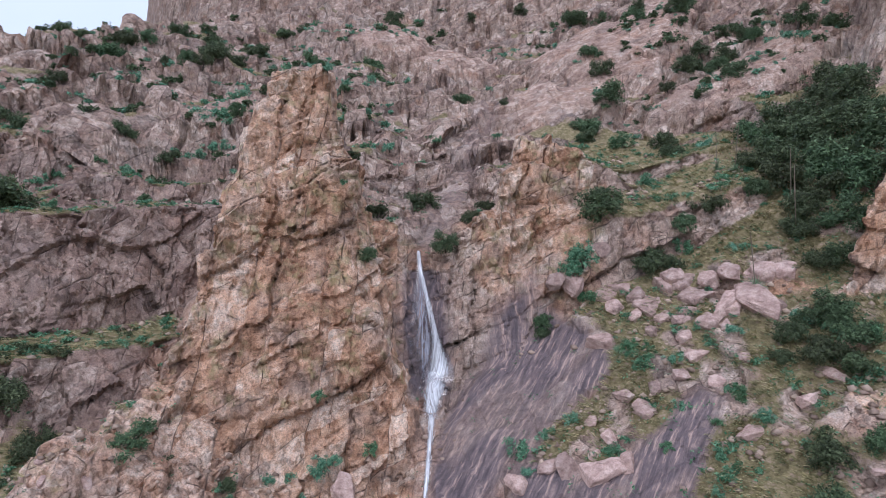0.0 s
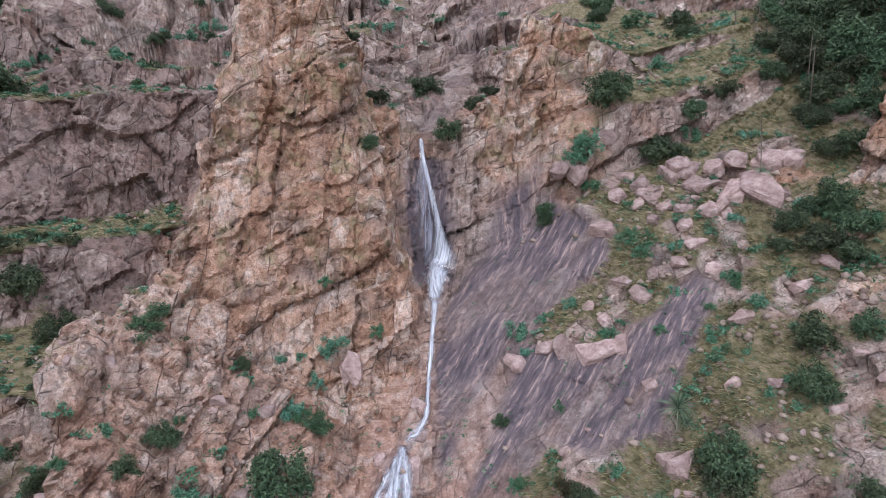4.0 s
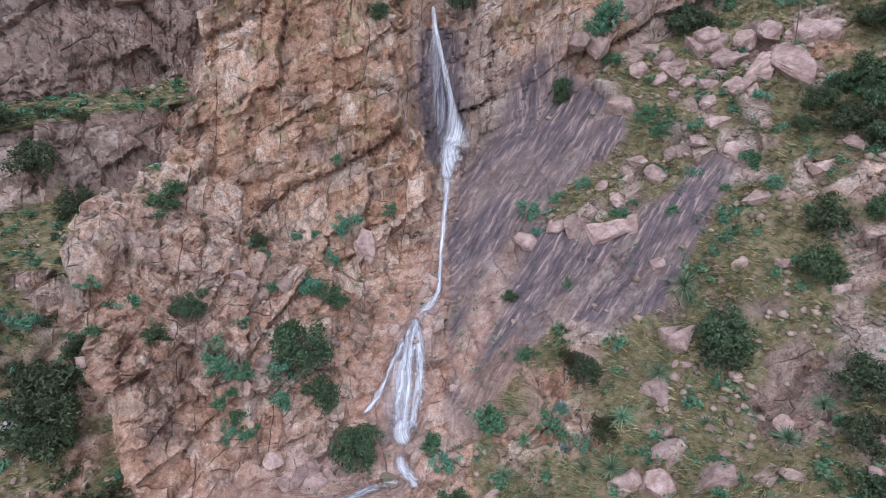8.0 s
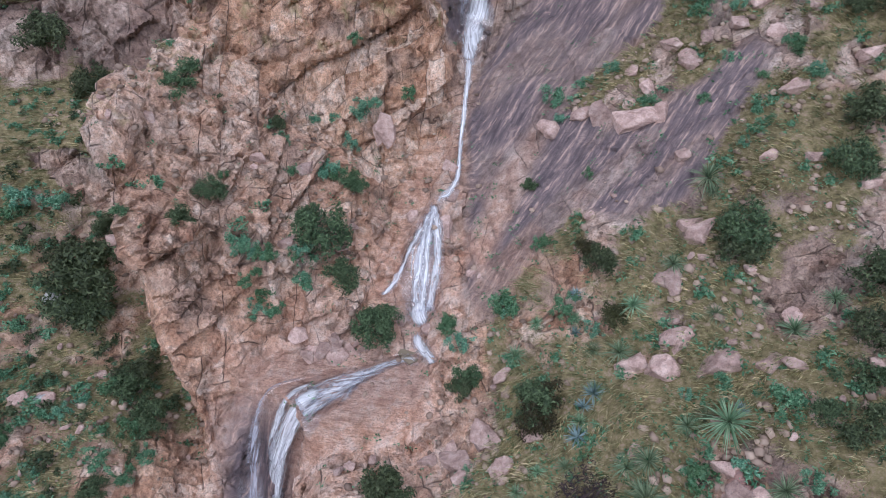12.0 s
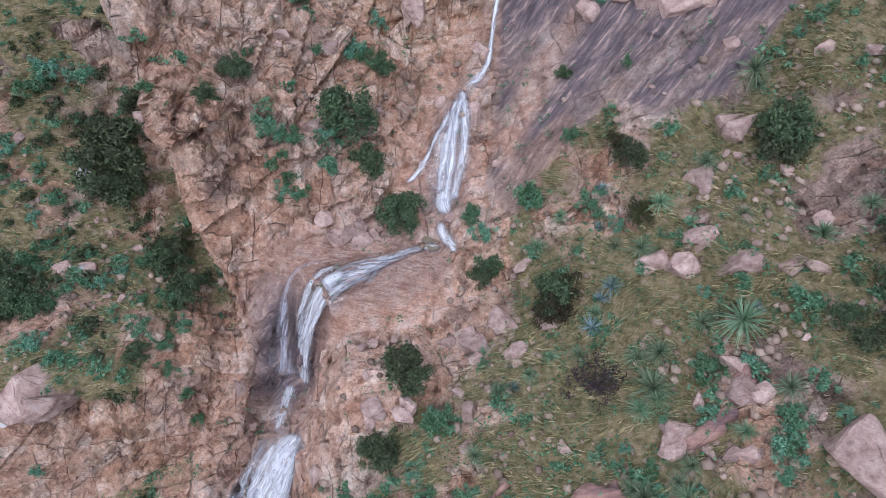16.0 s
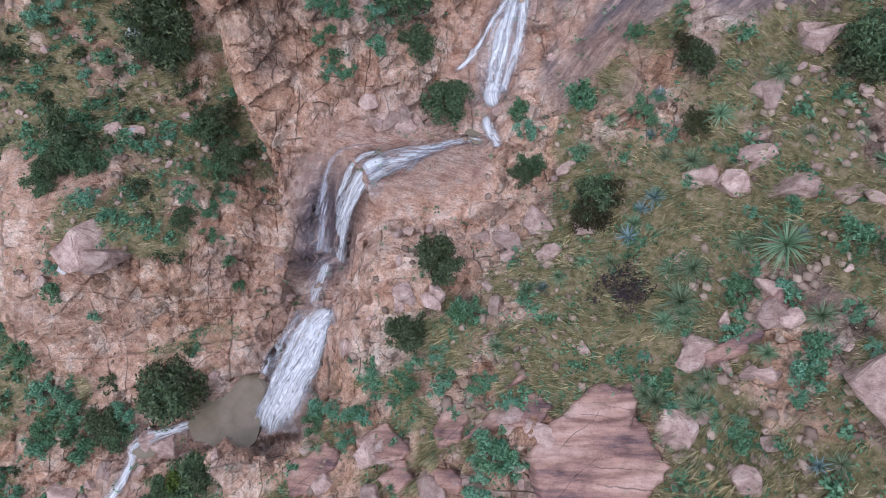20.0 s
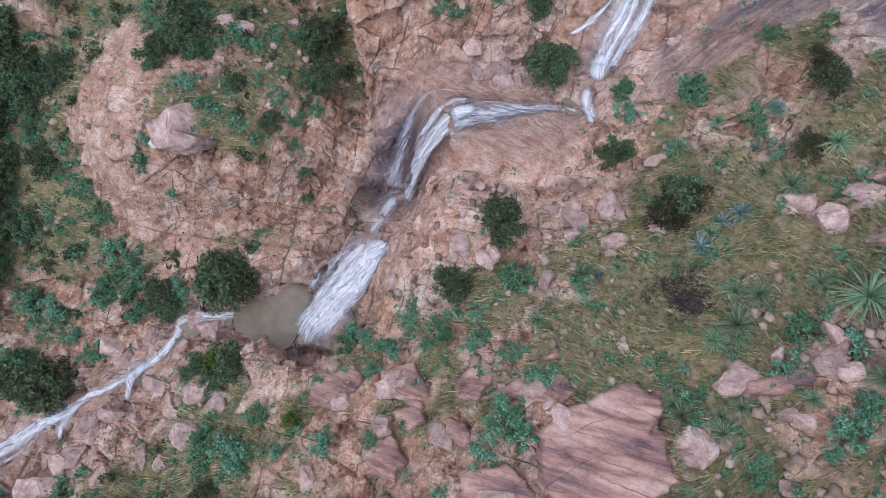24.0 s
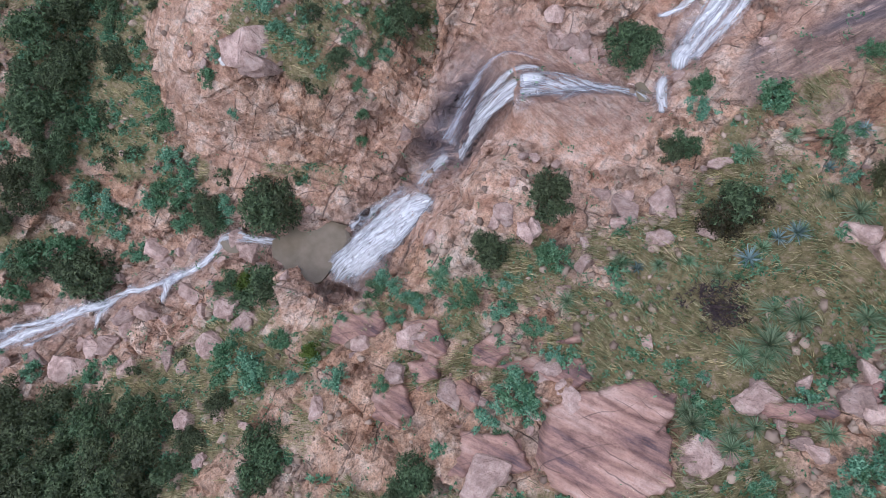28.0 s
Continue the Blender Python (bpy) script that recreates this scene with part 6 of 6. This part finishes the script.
def rock_slab(outline, seed, group, height=0.14):
    """An outcrop of bedrock: tilted layers that end in broken steps, with a ragged worn edge."""
    pts = [tuple(q) for q in outline]
    arr = np.array(pts)
    zs = np.array([ground_at(x, y)[0] for x, y in pts])
    fit = np.linalg.lstsq(np.c_[arr, np.ones(len(arr))], zs, rcond=None)[0]
    mid = arr.mean(0)
    base = float(np.r_[mid, 1] @ fit)
    lo, hi = arr.min(0) - 0.5, arr.max(0) + 0.5
    gx, gy = np.meshgrid(np.arange(lo[0], hi[0], 0.11), np.arange(lo[1], hi[1], 0.11), indexing="ij")
    x, y = gx.ravel(), gy.ravel()
    deep = (inside(x, y, pts) - 0.5) * 0.8 + 0.34 * vnoise(x / 1.1, y / 1.1, x * 0, seed) + 0.12 * vnoise(x / 0.27, y / 0.27, x * 0, seed + 1)
    layer = (-0.1 * x + 0.99 * y) / 0.7 + 0.6 * vnoise(x / 2.2, y / 2.2, x * 0, seed + 2)
    cross = (0.9 * x - 0.4 * y) / 1.9 + 0.6 * vnoise(x / 1.4, y / 1.4, x * 0, seed + 3)
    i, j = np.floor(layer), np.floor(cross)
    step = 0.17 * hash01(i, j * 0, j * 0, seed) + 0.10 * hash01(i, j, j * 0, seed + 4) + 0.08 * (layer - i)
    rise = np.clip((deep + 0.12) / 0.30, 0, 1)
    rise = rise * rise * (3 - 2 * rise)
    z = fit[0] * x + fit[1] * y + fit[2] - base - 0.7 + (0.7 + height) * rise + step * rise + 0.05 * vnoise(x / 0.5, y / 0.5, x * 0, seed + 5)
    n0, n1 = gx.shape
    k = np.arange(n0 * n1).reshape(n0, n1)
    q = np.stack([k[:-1, :-1], k[1:, :-1], k[1:, 1:], k[:-1, 1:]], -1).reshape(-1, 4)
    q = q[(deep[q] > -0.2).any(1)]
    used, inv = np.unique(q, return_inverse=True)
    me = sheet_mesh("rock_slab", np.stack([x - mid[0], y - mid[1], z], 1)[used], inv.reshape(-1, 4))
    me.materials.append(BANDED)
    ob = tagged(new("rock_slab", me), "flat pink bedrock slab banded with dark purple", "rock", group)
    ob.location = (mid[0], mid[1], base)
    return ob


def settle(ob, x, y, size, spin, sink, lean=0.0, sx=1.0):
    z, n = ground_at(x, y)
    m = pose(x, y, z - sink * size, 0, 0, math.degrees(spin))
    if lean:
        q = Vector((0, 0, 1)).rotation_difference(Vector((0, 0, 1)).lerp(n, lean))
        m = Matrix.Translation((x, y, z - sink * size)) @ q.to_matrix().to_4x4() @ pose(0, 0, 0, 0, 0, math.degrees(spin))
    ob.matrix_basis = m @ Matrix.Diagonal((size * sx, size, size, 1))


def plant_out(models, places, group, sink=0.0, lean=0.0, seed=0, grow=1.0, label=""):
    """Copies of the models at places of x, y, size."""
    rnd = random.Random(seed + len(places))
    for i, (x, y, size) in enumerate(places):
        gone, _, reach = stream_near(np.array([x]), np.array([y]))
        if models is greens and gone[0] < reach[0] + 0.8:
            continue
        src = models[rnd.randrange(len(models))]
        ob = copy_thing(src, Matrix())
        settle(ob, x, y, size * grow * rnd.uniform(0.92, 1.08), rnd.uniform(0, 6.28), sink, lean, rnd.uniform(0.88, 1.14))
        tagged(ob, label, group=group)


def away(models):
    """The models themselves are taken out of the scene once their copies stand."""
    for ob in models:
        for o in (*ob.children_recursive, ob):
            bpy.data.objects.remove(o)


oaks = [make_shrub("oak_shrub", 100 + i, 44, 3000, 0.040, OAK, (0.75, 0.9, 0.8, 1.0, 0.85, 0.7)[i], "dense dark green scrub oak with small leaves", "shrub", lobes=5 + i % 3) for i in range(6)]
greens = [make_shrub("leafy_bush", 120 + i, 22, 900, 0.062, GREEN, (0.7, 0.8, 0.65, 0.9, 0.6)[i], "low blue-green leafy bush among rocks", "bush", long=1.2, lobes=4 + i % 3) for i in range(5)]
browns = [make_shrub("olive_shrub", 140 + i, 36, 2600, 0.035, BROWN, 0.95, "olive-brown twiggy shrub on the grass", "shrub") for i in range(2)]
yellows = [make_shrub("yellow_bush", 150, 24, 1500, 0.05, YELLOW, 0.9, "bright yellow-green bush beside the creek", "bush")]
deads = [make_shrub("dead_shrub", 160, 26, 800, 0.022, DEAD, 0.45, "flattened dead shrub with dark purple-brown twigs", "shrub", wood=DEAD, long=4.0)]
sotols = [make_rosette("sotol", 170 + i, 110, 0.55, 0.0085, SOTOL, 0.40, "grey-green sotol rosette of narrow leaves", "sotol") for i in range(3)]
stalks = [make_rosette("sotol", 180 + i, 80, 0.55, 0.011, SOTOL, 0.2, "green sotol with a tall dry flower stalk", "sotol", 2.6) for i in range(2)]
agaves = [make_rosette("agave", 190 + i, 46, 0.5, 0.022, AGAVE, 0.05, "pale blue-green agave with stiff pointed leaves", "agave") for i in range(2)]
boulders = [make_boulder(200 + i, STONE, "angular pink granite boulder") for i in range(9)]
pebbles = [tagged(make_boulder(240 + i, STONE, "small angular pink stone lying on the slope", "loose_stone"), category="stone") for i in range(6)]
whites = [make_boulder(220, PALE, "smooth white rock in the ravine")]

PLANTED = (
    (oaks, SHRUBS_ON_THE_FAR_MOUNTAINSIDE, "shrubs on the far mountainside"), (oaks, SHRUBS_ABOVE_THE_FALLS, "shrubs above the falls"),
    (oaks, SHRUBS_ON_THE_HILLSIDE_BESIDE_THE_CRAG, "shrubs beside the crag"), (oaks, OAK_THICKET_ON_THE_HILLSIDE, "oak thicket on the hillside"),
    (greens, GREEN_BUSHES_ON_THE_FAR_LEDGES, "bushes on the far ledges"), (greens, GREEN_BUSHES_AMONG_THE_UPPER_ROCKS, "bushes among the upper rocks"),
    (oaks, SHRUBS_ON_THE_SHELF, "shrubs on the rock shelf"), (greens, GREEN_BUSHES_ON_THE_SHELF, "bushes on the rock shelf"),
    (greens, GREEN_BUSHES_ON_THE_SLAB, "bushes on the wet slab"), (oaks, SHRUBS_ON_THE_GRASSY_HILLSIDE, "shrubs on the grassy hillside"),
    (oaks, SHRUBS_BESIDE_THE_LOWER_FALLS, "shrubs beside the lower falls"), (browns, OLIVE_BROWN_SHRUBS, "olive-brown shrubs"), (deads, DEAD_SHRUB, ""),
    (greens, BLUE_GREEN_BUSHES_IN_THE_RAVINE, "bushes in the ravine"), (greens, BLUE_GREEN_BUSHES_ROUND_THE_MOUND, "bushes round the rock mound"),
    (greens, GREEN_BUSHES_BELOW_THE_SLAB, "bushes below the slab"), (greens, GREEN_BUSHES_ON_THE_HILLSIDE, "bushes on the hillside"),
    (oaks, SHRUBS_ALONG_THE_CREEK, "shrubs along the creek"), (oaks, DARK_OAKS_BELOW_THE_CREEK, "oaks below the creek"), (oaks, OAKS_ON_THE_FAR_BANK, "oaks on the far bank"),
    (oaks, SHRUBS_CROWDING_THE_FAR_BANK, "shrubs crowding the far bank"), (oaks, OAKS_IN_THE_LOWER_VALLEY, "oaks in the lower valley"), (oaks, SHRUBS_ON_THE_SKYLINE, "shrubs on the skyline"),
    (oaks, DARK_OAKS_ALONG_THE_FAR_BANK, "dark oaks along the far bank"),
    (yellows, YELLOW_GREEN_BUSH, ""), (greens, BLUE_GREEN_BUSHES_BY_THE_CREEK, "bushes by the creek"), (greens, GREEN_BUSHES_ON_THE_OUTCROP, "bushes on the outcrop"))
for i, (models, places, group) in enumerate(PLANTED):
    plant_out(models, places, group, 0.1, 0.3, i, 1.12)
for i, (models, places, group) in enumerate(((sotols, SOTOLS_ON_THE_HILLSIDE, "sotols on the hillside"), (sotols, SOTOLS_ABOVE_THE_SLAB, "sotols above the slab"),
                                             (stalks, SOTOLS_WITH_DRY_STALKS, "flowering sotols"), (sotols, SOTOLS_BELOW_THE_RIM, "sotols below the rim"), (agaves, BLUE_AGAVES, "agaves on the hillside"))):
    plant_out(models, places, group, 0.0, 0.6, 40 + i, 1.1)
for i, (models, places, group) in enumerate(((boulders, BOULDERS_ON_THE_GRASS, "boulders on the grass"), (boulders, BOULDERS_BESIDE_THE_LOWER_FALLS, "boulders beside the lower falls"),
                                             (boulders, BOULDERS_ON_THE_SLAB, "boulders on the slab"), (boulders, BOULDERS_ON_THE_SHELF, "boulders on the shelf"),
                                             (boulders, BOULDERS_BY_THE_CREEK, "boulders by the creek"), (boulders, BOULDERS_ON_THE_OUTCROP, "boulders on the outcrop"), (boulders, BOULDERS_IN_THE_CREEK_BED, "boulders in the creek bed"), (boulders, ROCK_BAND_ABOVE_THE_SLAB, "rock band above the slab"), (whites, WHITE_ROCKS_IN_THE_RAVINE, "white rocks"))):
    plant_out(models, places, group, 0.02, 0.75, 60 + i, 0.98)

# bedrock slabs on the hillside
SLABS = (
    [(2.3, 4.2), (2.7, 5.7), (4.2, 7.1), (5.8, 7.9), (6.6, 6.5), (7.3, 4.6), (7.2, 4.1), (6.2, 2.4), (4.2, 1.9), (2.6, 3.0)],
    [(-2.3, 4.5), (-0.4, 6.2), (1.5, 7.4), (1.8, 7.0), (0.0, 5.5), (-0.6, 4.1), (-1.3, 3.7)],
    [(-0.3, 4.4), (0.9, 5.9), (2.1, 6.8), (2.9, 6.2), (2.5, 5.1), (1.3, 5.1)],
    [(6.9, 6.0), (7.3, 6.6), (8.2, 6.2), (7.8, 5.5)],
    [(7.8, 8.9), (9.1, 10.2), (9.7, 9.8), (9.3, 8.8), (8.1, 8.4)],
    [(-5.5, 3.7), (-4.3, 4.5), (-2.7, 3.8), (-2.9, 3.0), (-4.1, 3.0)],
    [(-1.9, 2.9), (-1.2, 3.5), (0.1, 2.7), (0.0, 2.1), (-1.0, 2.0)],
    [(-4.6, 0.0), (-3.4, 1.2), (-1.7, 0.7), (-2.0, -0.6), (-3.5, -0.9)],
    [(0.1, 1.2), (1.7, 2.5), (3.2, 1.7), (1.9, 0.3), (0.8, -0.6)],
    [(-9.0, 1.5), (-7.1, 3.2), (-5.9, 2.8), (-6.8, 0.9), (-8.2, 0.5)],
    [(-4.2, 2.0), (-2.7, 3.1), (-1.9, 2.4), (-2.6, 1.5)],
    [(9.7, 10.8), (10.2, 11.3), (10.5, 10.8), (10.0, 10.3)],
)
for i, outline in enumerate(SLABS):
    rock_slab(outline, 400 + i, "bedrock slabs")

# ---- what nobody could count: grass, small stones, weeds ----
def scatter(pos, quads, weight, count, seed):
    """Random places on the sheet, by a weight for each face: the place and the face's normal."""
    rnd = np.random.RandomState(seed)
    a, b, c, d = (pos[quads[:, i]] for i in range(4))
    n = np.cross(c - a, d - b)
    area = np.linalg.norm(n, axis=1)
    w = area * weight
    cum = np.cumsum(w)
    f = np.searchsorted(cum, rnd.uniform(0, cum[-1], count))
    u, v = rnd.uniform(size=(2, count, 1))
    p = a[f] * (1 - u) * (1 - v) + b[f] * u * (1 - v) + c[f] * u * v + d[f] * (1 - u) * v
    return p, n[f] / area[f][:, None], rnd


def near_weight(pos, quads):
    """Denser where the hillside lies close under the camera's height."""
    c = pos[quads].mean(1)
    d = np.linalg.norm(c - np.array((0, 4, 36)), axis=1)
    return np.clip(1.7 - d / 42, 0.15, 1) * (c[:, 1] < 56)


cen_y = pos[quads].mean(1)[:, 1]
gmask = near_masks["grass"][quads].mean(1)
wgt = near_weight(pos, quads)

# grass tufts: bent blades that lean with the wind and down the slope
tufts, per = 46000, 11
p, n, rnd = scatter(pos, quads, wgt * np.clip(gmask * 1.3 - 0.2, 0, 1), tufts, 5)
keep = vnoise(p[:, 0] / 1.7, p[:, 1] / 1.7, p[:, 2] * 0, 51) + rnd.uniform(-0.7, 0.7, tufts) > -0.3
p, n = p[keep], n[keep]
p = np.repeat(p, per, 0)
k = len(p)
size = np.repeat(rnd.uniform(0.26, 0.62, k // per), per) * rnd.uniform(0.7, 1.2, k)
ang = rnd.uniform(0, 6.28, k)
swirl = np.repeat(vnoise(p[::per, 0] / 3, p[::per, 1] / 3, p[::per, 2] * 0, 53), per) * 1.0
wind = np.stack([-0.9 * np.cos(swirl), -0.5 + 0.7 * np.sin(swirl), np.zeros(k)], 1)
tip = np.stack([np.cos(ang) * 0.34, np.sin(ang) * 0.34, np.full(k, 0.36)], 1) + wind * 0.95
tip *= size[:, None]
side = np.cross(tip, rnd.normal(size=(k, 3)))
side /= np.linalg.norm(side, axis=1)[:, None]
side *= (0.005 + 0.011 * size)[:, None]
root = p + np.stack([np.cos(ang), np.sin(ang), np.zeros(k)], 1) * 0.05 - np.array((0, 0, 0.03))
mid = root + tip * 0.55 + np.array((0, 0, 0.12)) * size[:, None]
v = np.stack([root - side, root + side, mid + side * 0.8, root + tip, mid - side * 0.8], 1).reshape(-1, 3)
f = (np.arange(k)[:, None, None] * 5 + np.array([(0, 1, 2), (0, 2, 4), (4, 2, 3)])).reshape(-1, 3)
me = sheet_mesh("grass", v, f)
me.materials.append(STRAW)
tagged(new("grass", me), "windblown straw-green bunch grass on the hillside", "grass", kind="stuff")


def stones_mesh(name, p, n, rnd, lo, hi):
    """Many small angular stones in one mesh."""
    base = np.array([(1, 0, 0), (-1, 0, 0), (0, 1, 0), (0, -1, 0), (0, 0, 1), (0, 0, -0.6), (0.7, 0.6, 0.5), (-0.7, 0.5, 0.55), (0.5, -0.7, 0.5), (-0.6, -0.6, 0.45)])
    tri = np.array([(0, 6, 2), (2, 6, 4), (4, 6, 0), (2, 7, 1), (2, 4, 7), (4, 1, 7), (0, 3, 8), (0, 8, 4), (8, 3, 4), (1, 9, 3), (1, 4, 9), (9, 4, 3), (2, 5, 0), (1, 5, 2), (3, 5, 1), (0, 5, 3)])
    k = len(p)
    s = lo + (hi - lo) * rnd.uniform(size=k) ** 1.9
    a = rnd.uniform(0, 6.28, k)
    b = base[None] * rnd.uniform(0.7, 1.25, (k, 10, 1)) * rnd.uniform(0.7, 1.3, (k, 1, 3)) * s[:, None, None] * 0.5
    x = b[..., 0] * np.cos(a)[:, None] - b[..., 1] * np.sin(a)[:, None]
    y = b[..., 0] * np.sin(a)[:, None] + b[..., 1] * np.cos(a)[:, None]
    v = np.stack([x, y, b[..., 2] * 0.8], -1) + p[:, None] + n[:, None] * (0.06 * s)[:, None, None]
    f = (tri[None] + 10 * np.arange(k)[:, None, None]).reshape(-1, 3)
    return sheet_mesh(name, v.reshape(-1, 3), f)


clump = np.clip(0.3 + 1.2 * vnoise(pos[:, 0] / 2.5, pos[:, 1] / 2.5, pos[:, 2] / 2.5, 61), 0.03, 1)[quads].mean(1)
upness = np.clip(nrm[quads][:, :, 2].mean(1) * 2 - 0.9, 0, 1)
bare = np.maximum(near_zones["smooth"], 0.85 * near_zones["rock"])[quads].mean(1)
p, n, rnd = scatter(pos, quads, wgt * clump * upness * (1 - 0.85 * bare) * (0.5 + 0.5 * gmask), 9000, 7)
me = stones_mesh("scree", p, n, rnd, 0.08, 0.55)
me.materials.append(GRAVEL)
tagged(new("scree", me), "loose pink granite stones scattered on the slopes", "stones", kind="stuff")

# loose stones large enough to pick up one by one
p, n, rnd = scatter(pos, quads, wgt * clump * upness * (1 - 0.7 * bare) * (cen_y < 26), 290, 8)
plant_out(pebbles, [(float(q[0]), float(q[1]), float(a)) for q, a in zip(p, 0.32 + 0.55 * rnd.uniform(size=len(p)) ** 2)], "loose stones on the slopes", -0.08, 0.8, 90, 1.0)

# low weeds: small flat leaves close to the soil
p, n, rnd = scatter(pos, quads, wgt * upness * np.clip(gmask + 0.12, 0, 1), 9500, 9)
per = 12
p = np.repeat(p, per, 0)
k = len(p)
s = np.repeat(rnd.uniform(0.08, 0.26, k // per), per)
o = rnd.normal(size=(k, 3)) * (1, 1, 0.5)
c = p + o * s[:, None] * 0.8 + np.array((0, 0, 0.06))
a, b = rnd.normal(size=(2, k, 3)) * (1, 1, 0.45)
a *= (s * 0.4 / np.linalg.norm(a, axis=1))[:, None]
b *= (s * 0.25 / np.linalg.norm(b, axis=1))[:, None]
v = np.stack([c - a, c + b, c + a, c - b], 1).reshape(-1, 3)
me = sheet_mesh("weeds", v, np.arange(4 * k).reshape(k, 4))
me.materials.append(GREEN)
tagged(new("weeds", me), "low green weeds between the stones", "plants", kind="stuff")

# underbrush: bushes past counting on the ravine floor, the lower slopes and the mountainside
def brush_mesh(name, p, lo, hi, rnd, leaves, leaf):
    base = []
    for i in range(4):
        me, _ = foliage("brush", np.random.RandomState(300 + i), 9, leaves, leaf, 0.75, long=1.2)
        co = np.zeros(len(me.vertices) * 3, np.float32)
        me.vertices.foreach_get("co", co)
        base.append(co.reshape(-1, 3))
        bpy.data.meshes.remove(me)
    allv = []
    for q, s, a, k in zip(p, lo + (hi - lo) * rnd.uniform(size=len(p)) ** 1.8, rnd.uniform(0, 6.28, len(p)), rnd.randint(0, 4, len(p))):
        c, d = math.cos(a) * s, math.sin(a) * s
        allv.append(base[k] @ np.array([[c, d, 0], [-d, c, 0], [0, 0, s * 0.9]]) + q - (0, 0, 0.1 * s))
    v = np.concatenate(allv)
    return sheet_mesh(name, v, np.arange(len(v)).reshape(-1, 4))


cen = pos[quads].mean(1)
left = np.where((cen[:, 0] < -13) & (cen[:, 1] < 42), 1.0, np.where(cen[:, 1] < 8, 0.8, np.where(cen[:, 1] > 24, 0.6, 0.42)))
p, n, rnd = scatter(pos, quads, upness * left * np.clip(gmask + 0.12, 0, 1) * np.where(cen[:, 0] < -25, 1.8, 1.0) * (1 - bare), 3100, 11)
me = brush_mesh("underbrush", p, 0.35, 1.5, rnd, 150, 0.13)
me.materials.append(GREEN)
tagged(new("underbrush", me), "blue-green underbrush on the slopes", "bushes", kind="stuff")
p, n, rnd = scatter(pos, quads, upness * (1 - bare) * np.where(cen[:, 0] < -22, 1.0, np.where((cen[:, 0] < -14) & (cen[:, 1] < 40), 0.4, 0.0)) * (cen[:, 1] < 42) * np.clip(gmask + 0.15, 0, 1), 420, 15)
me = brush_mesh("ravine_scrub", p, 0.6, 1.9, rnd, 220, 0.11)
me.materials.append(OAK)
tagged(new("ravine_scrub", me), "dark green scrub crowding the ravine floor", "bushes", kind="stuff")
fc = fp[fq].mean(1)
fup = np.clip(fn[fq][:, :, 2].mean(1) * 2 - 0.7, 0, 1) * (np.abs(fc[:, 0]) < 0.8 * fc[:, 1]) * (fc[:, 1] < 125)
patchy = np.clip(0.25 + 1.5 * vnoise(fc[:, 0] / 9, fc[:, 1] / 9, fc[:, 2] * 0, 71), 0.03, 1)
p, n, rnd = scatter(fp, fq, fup * patchy * (fc[:, 1] < 105), 620, 14)
me = brush_mesh("mountain_brush", p, 0.7, 2.2, rnd, 170, 0.13)
me.materials.append(GREEN)
tagged(new("mountain_brush", me), "green brush on the far mountainside", "bushes", kind="stuff")
p, n, rnd = scatter(fp, fq, fup * patchy, 400, 13)
me = brush_mesh("mountain_scrub", p, 1.0, 3.4, rnd, 250, 0.115)
me.materials.append(OAK)
tagged(new("mountain_scrub", me), "dark oak scrub dotted over the far mountainside", "bushes", kind="stuff")
away(oaks + greens + browns + yellows + deads + sotols + stalks + agaves + boulders + pebbles + whites)
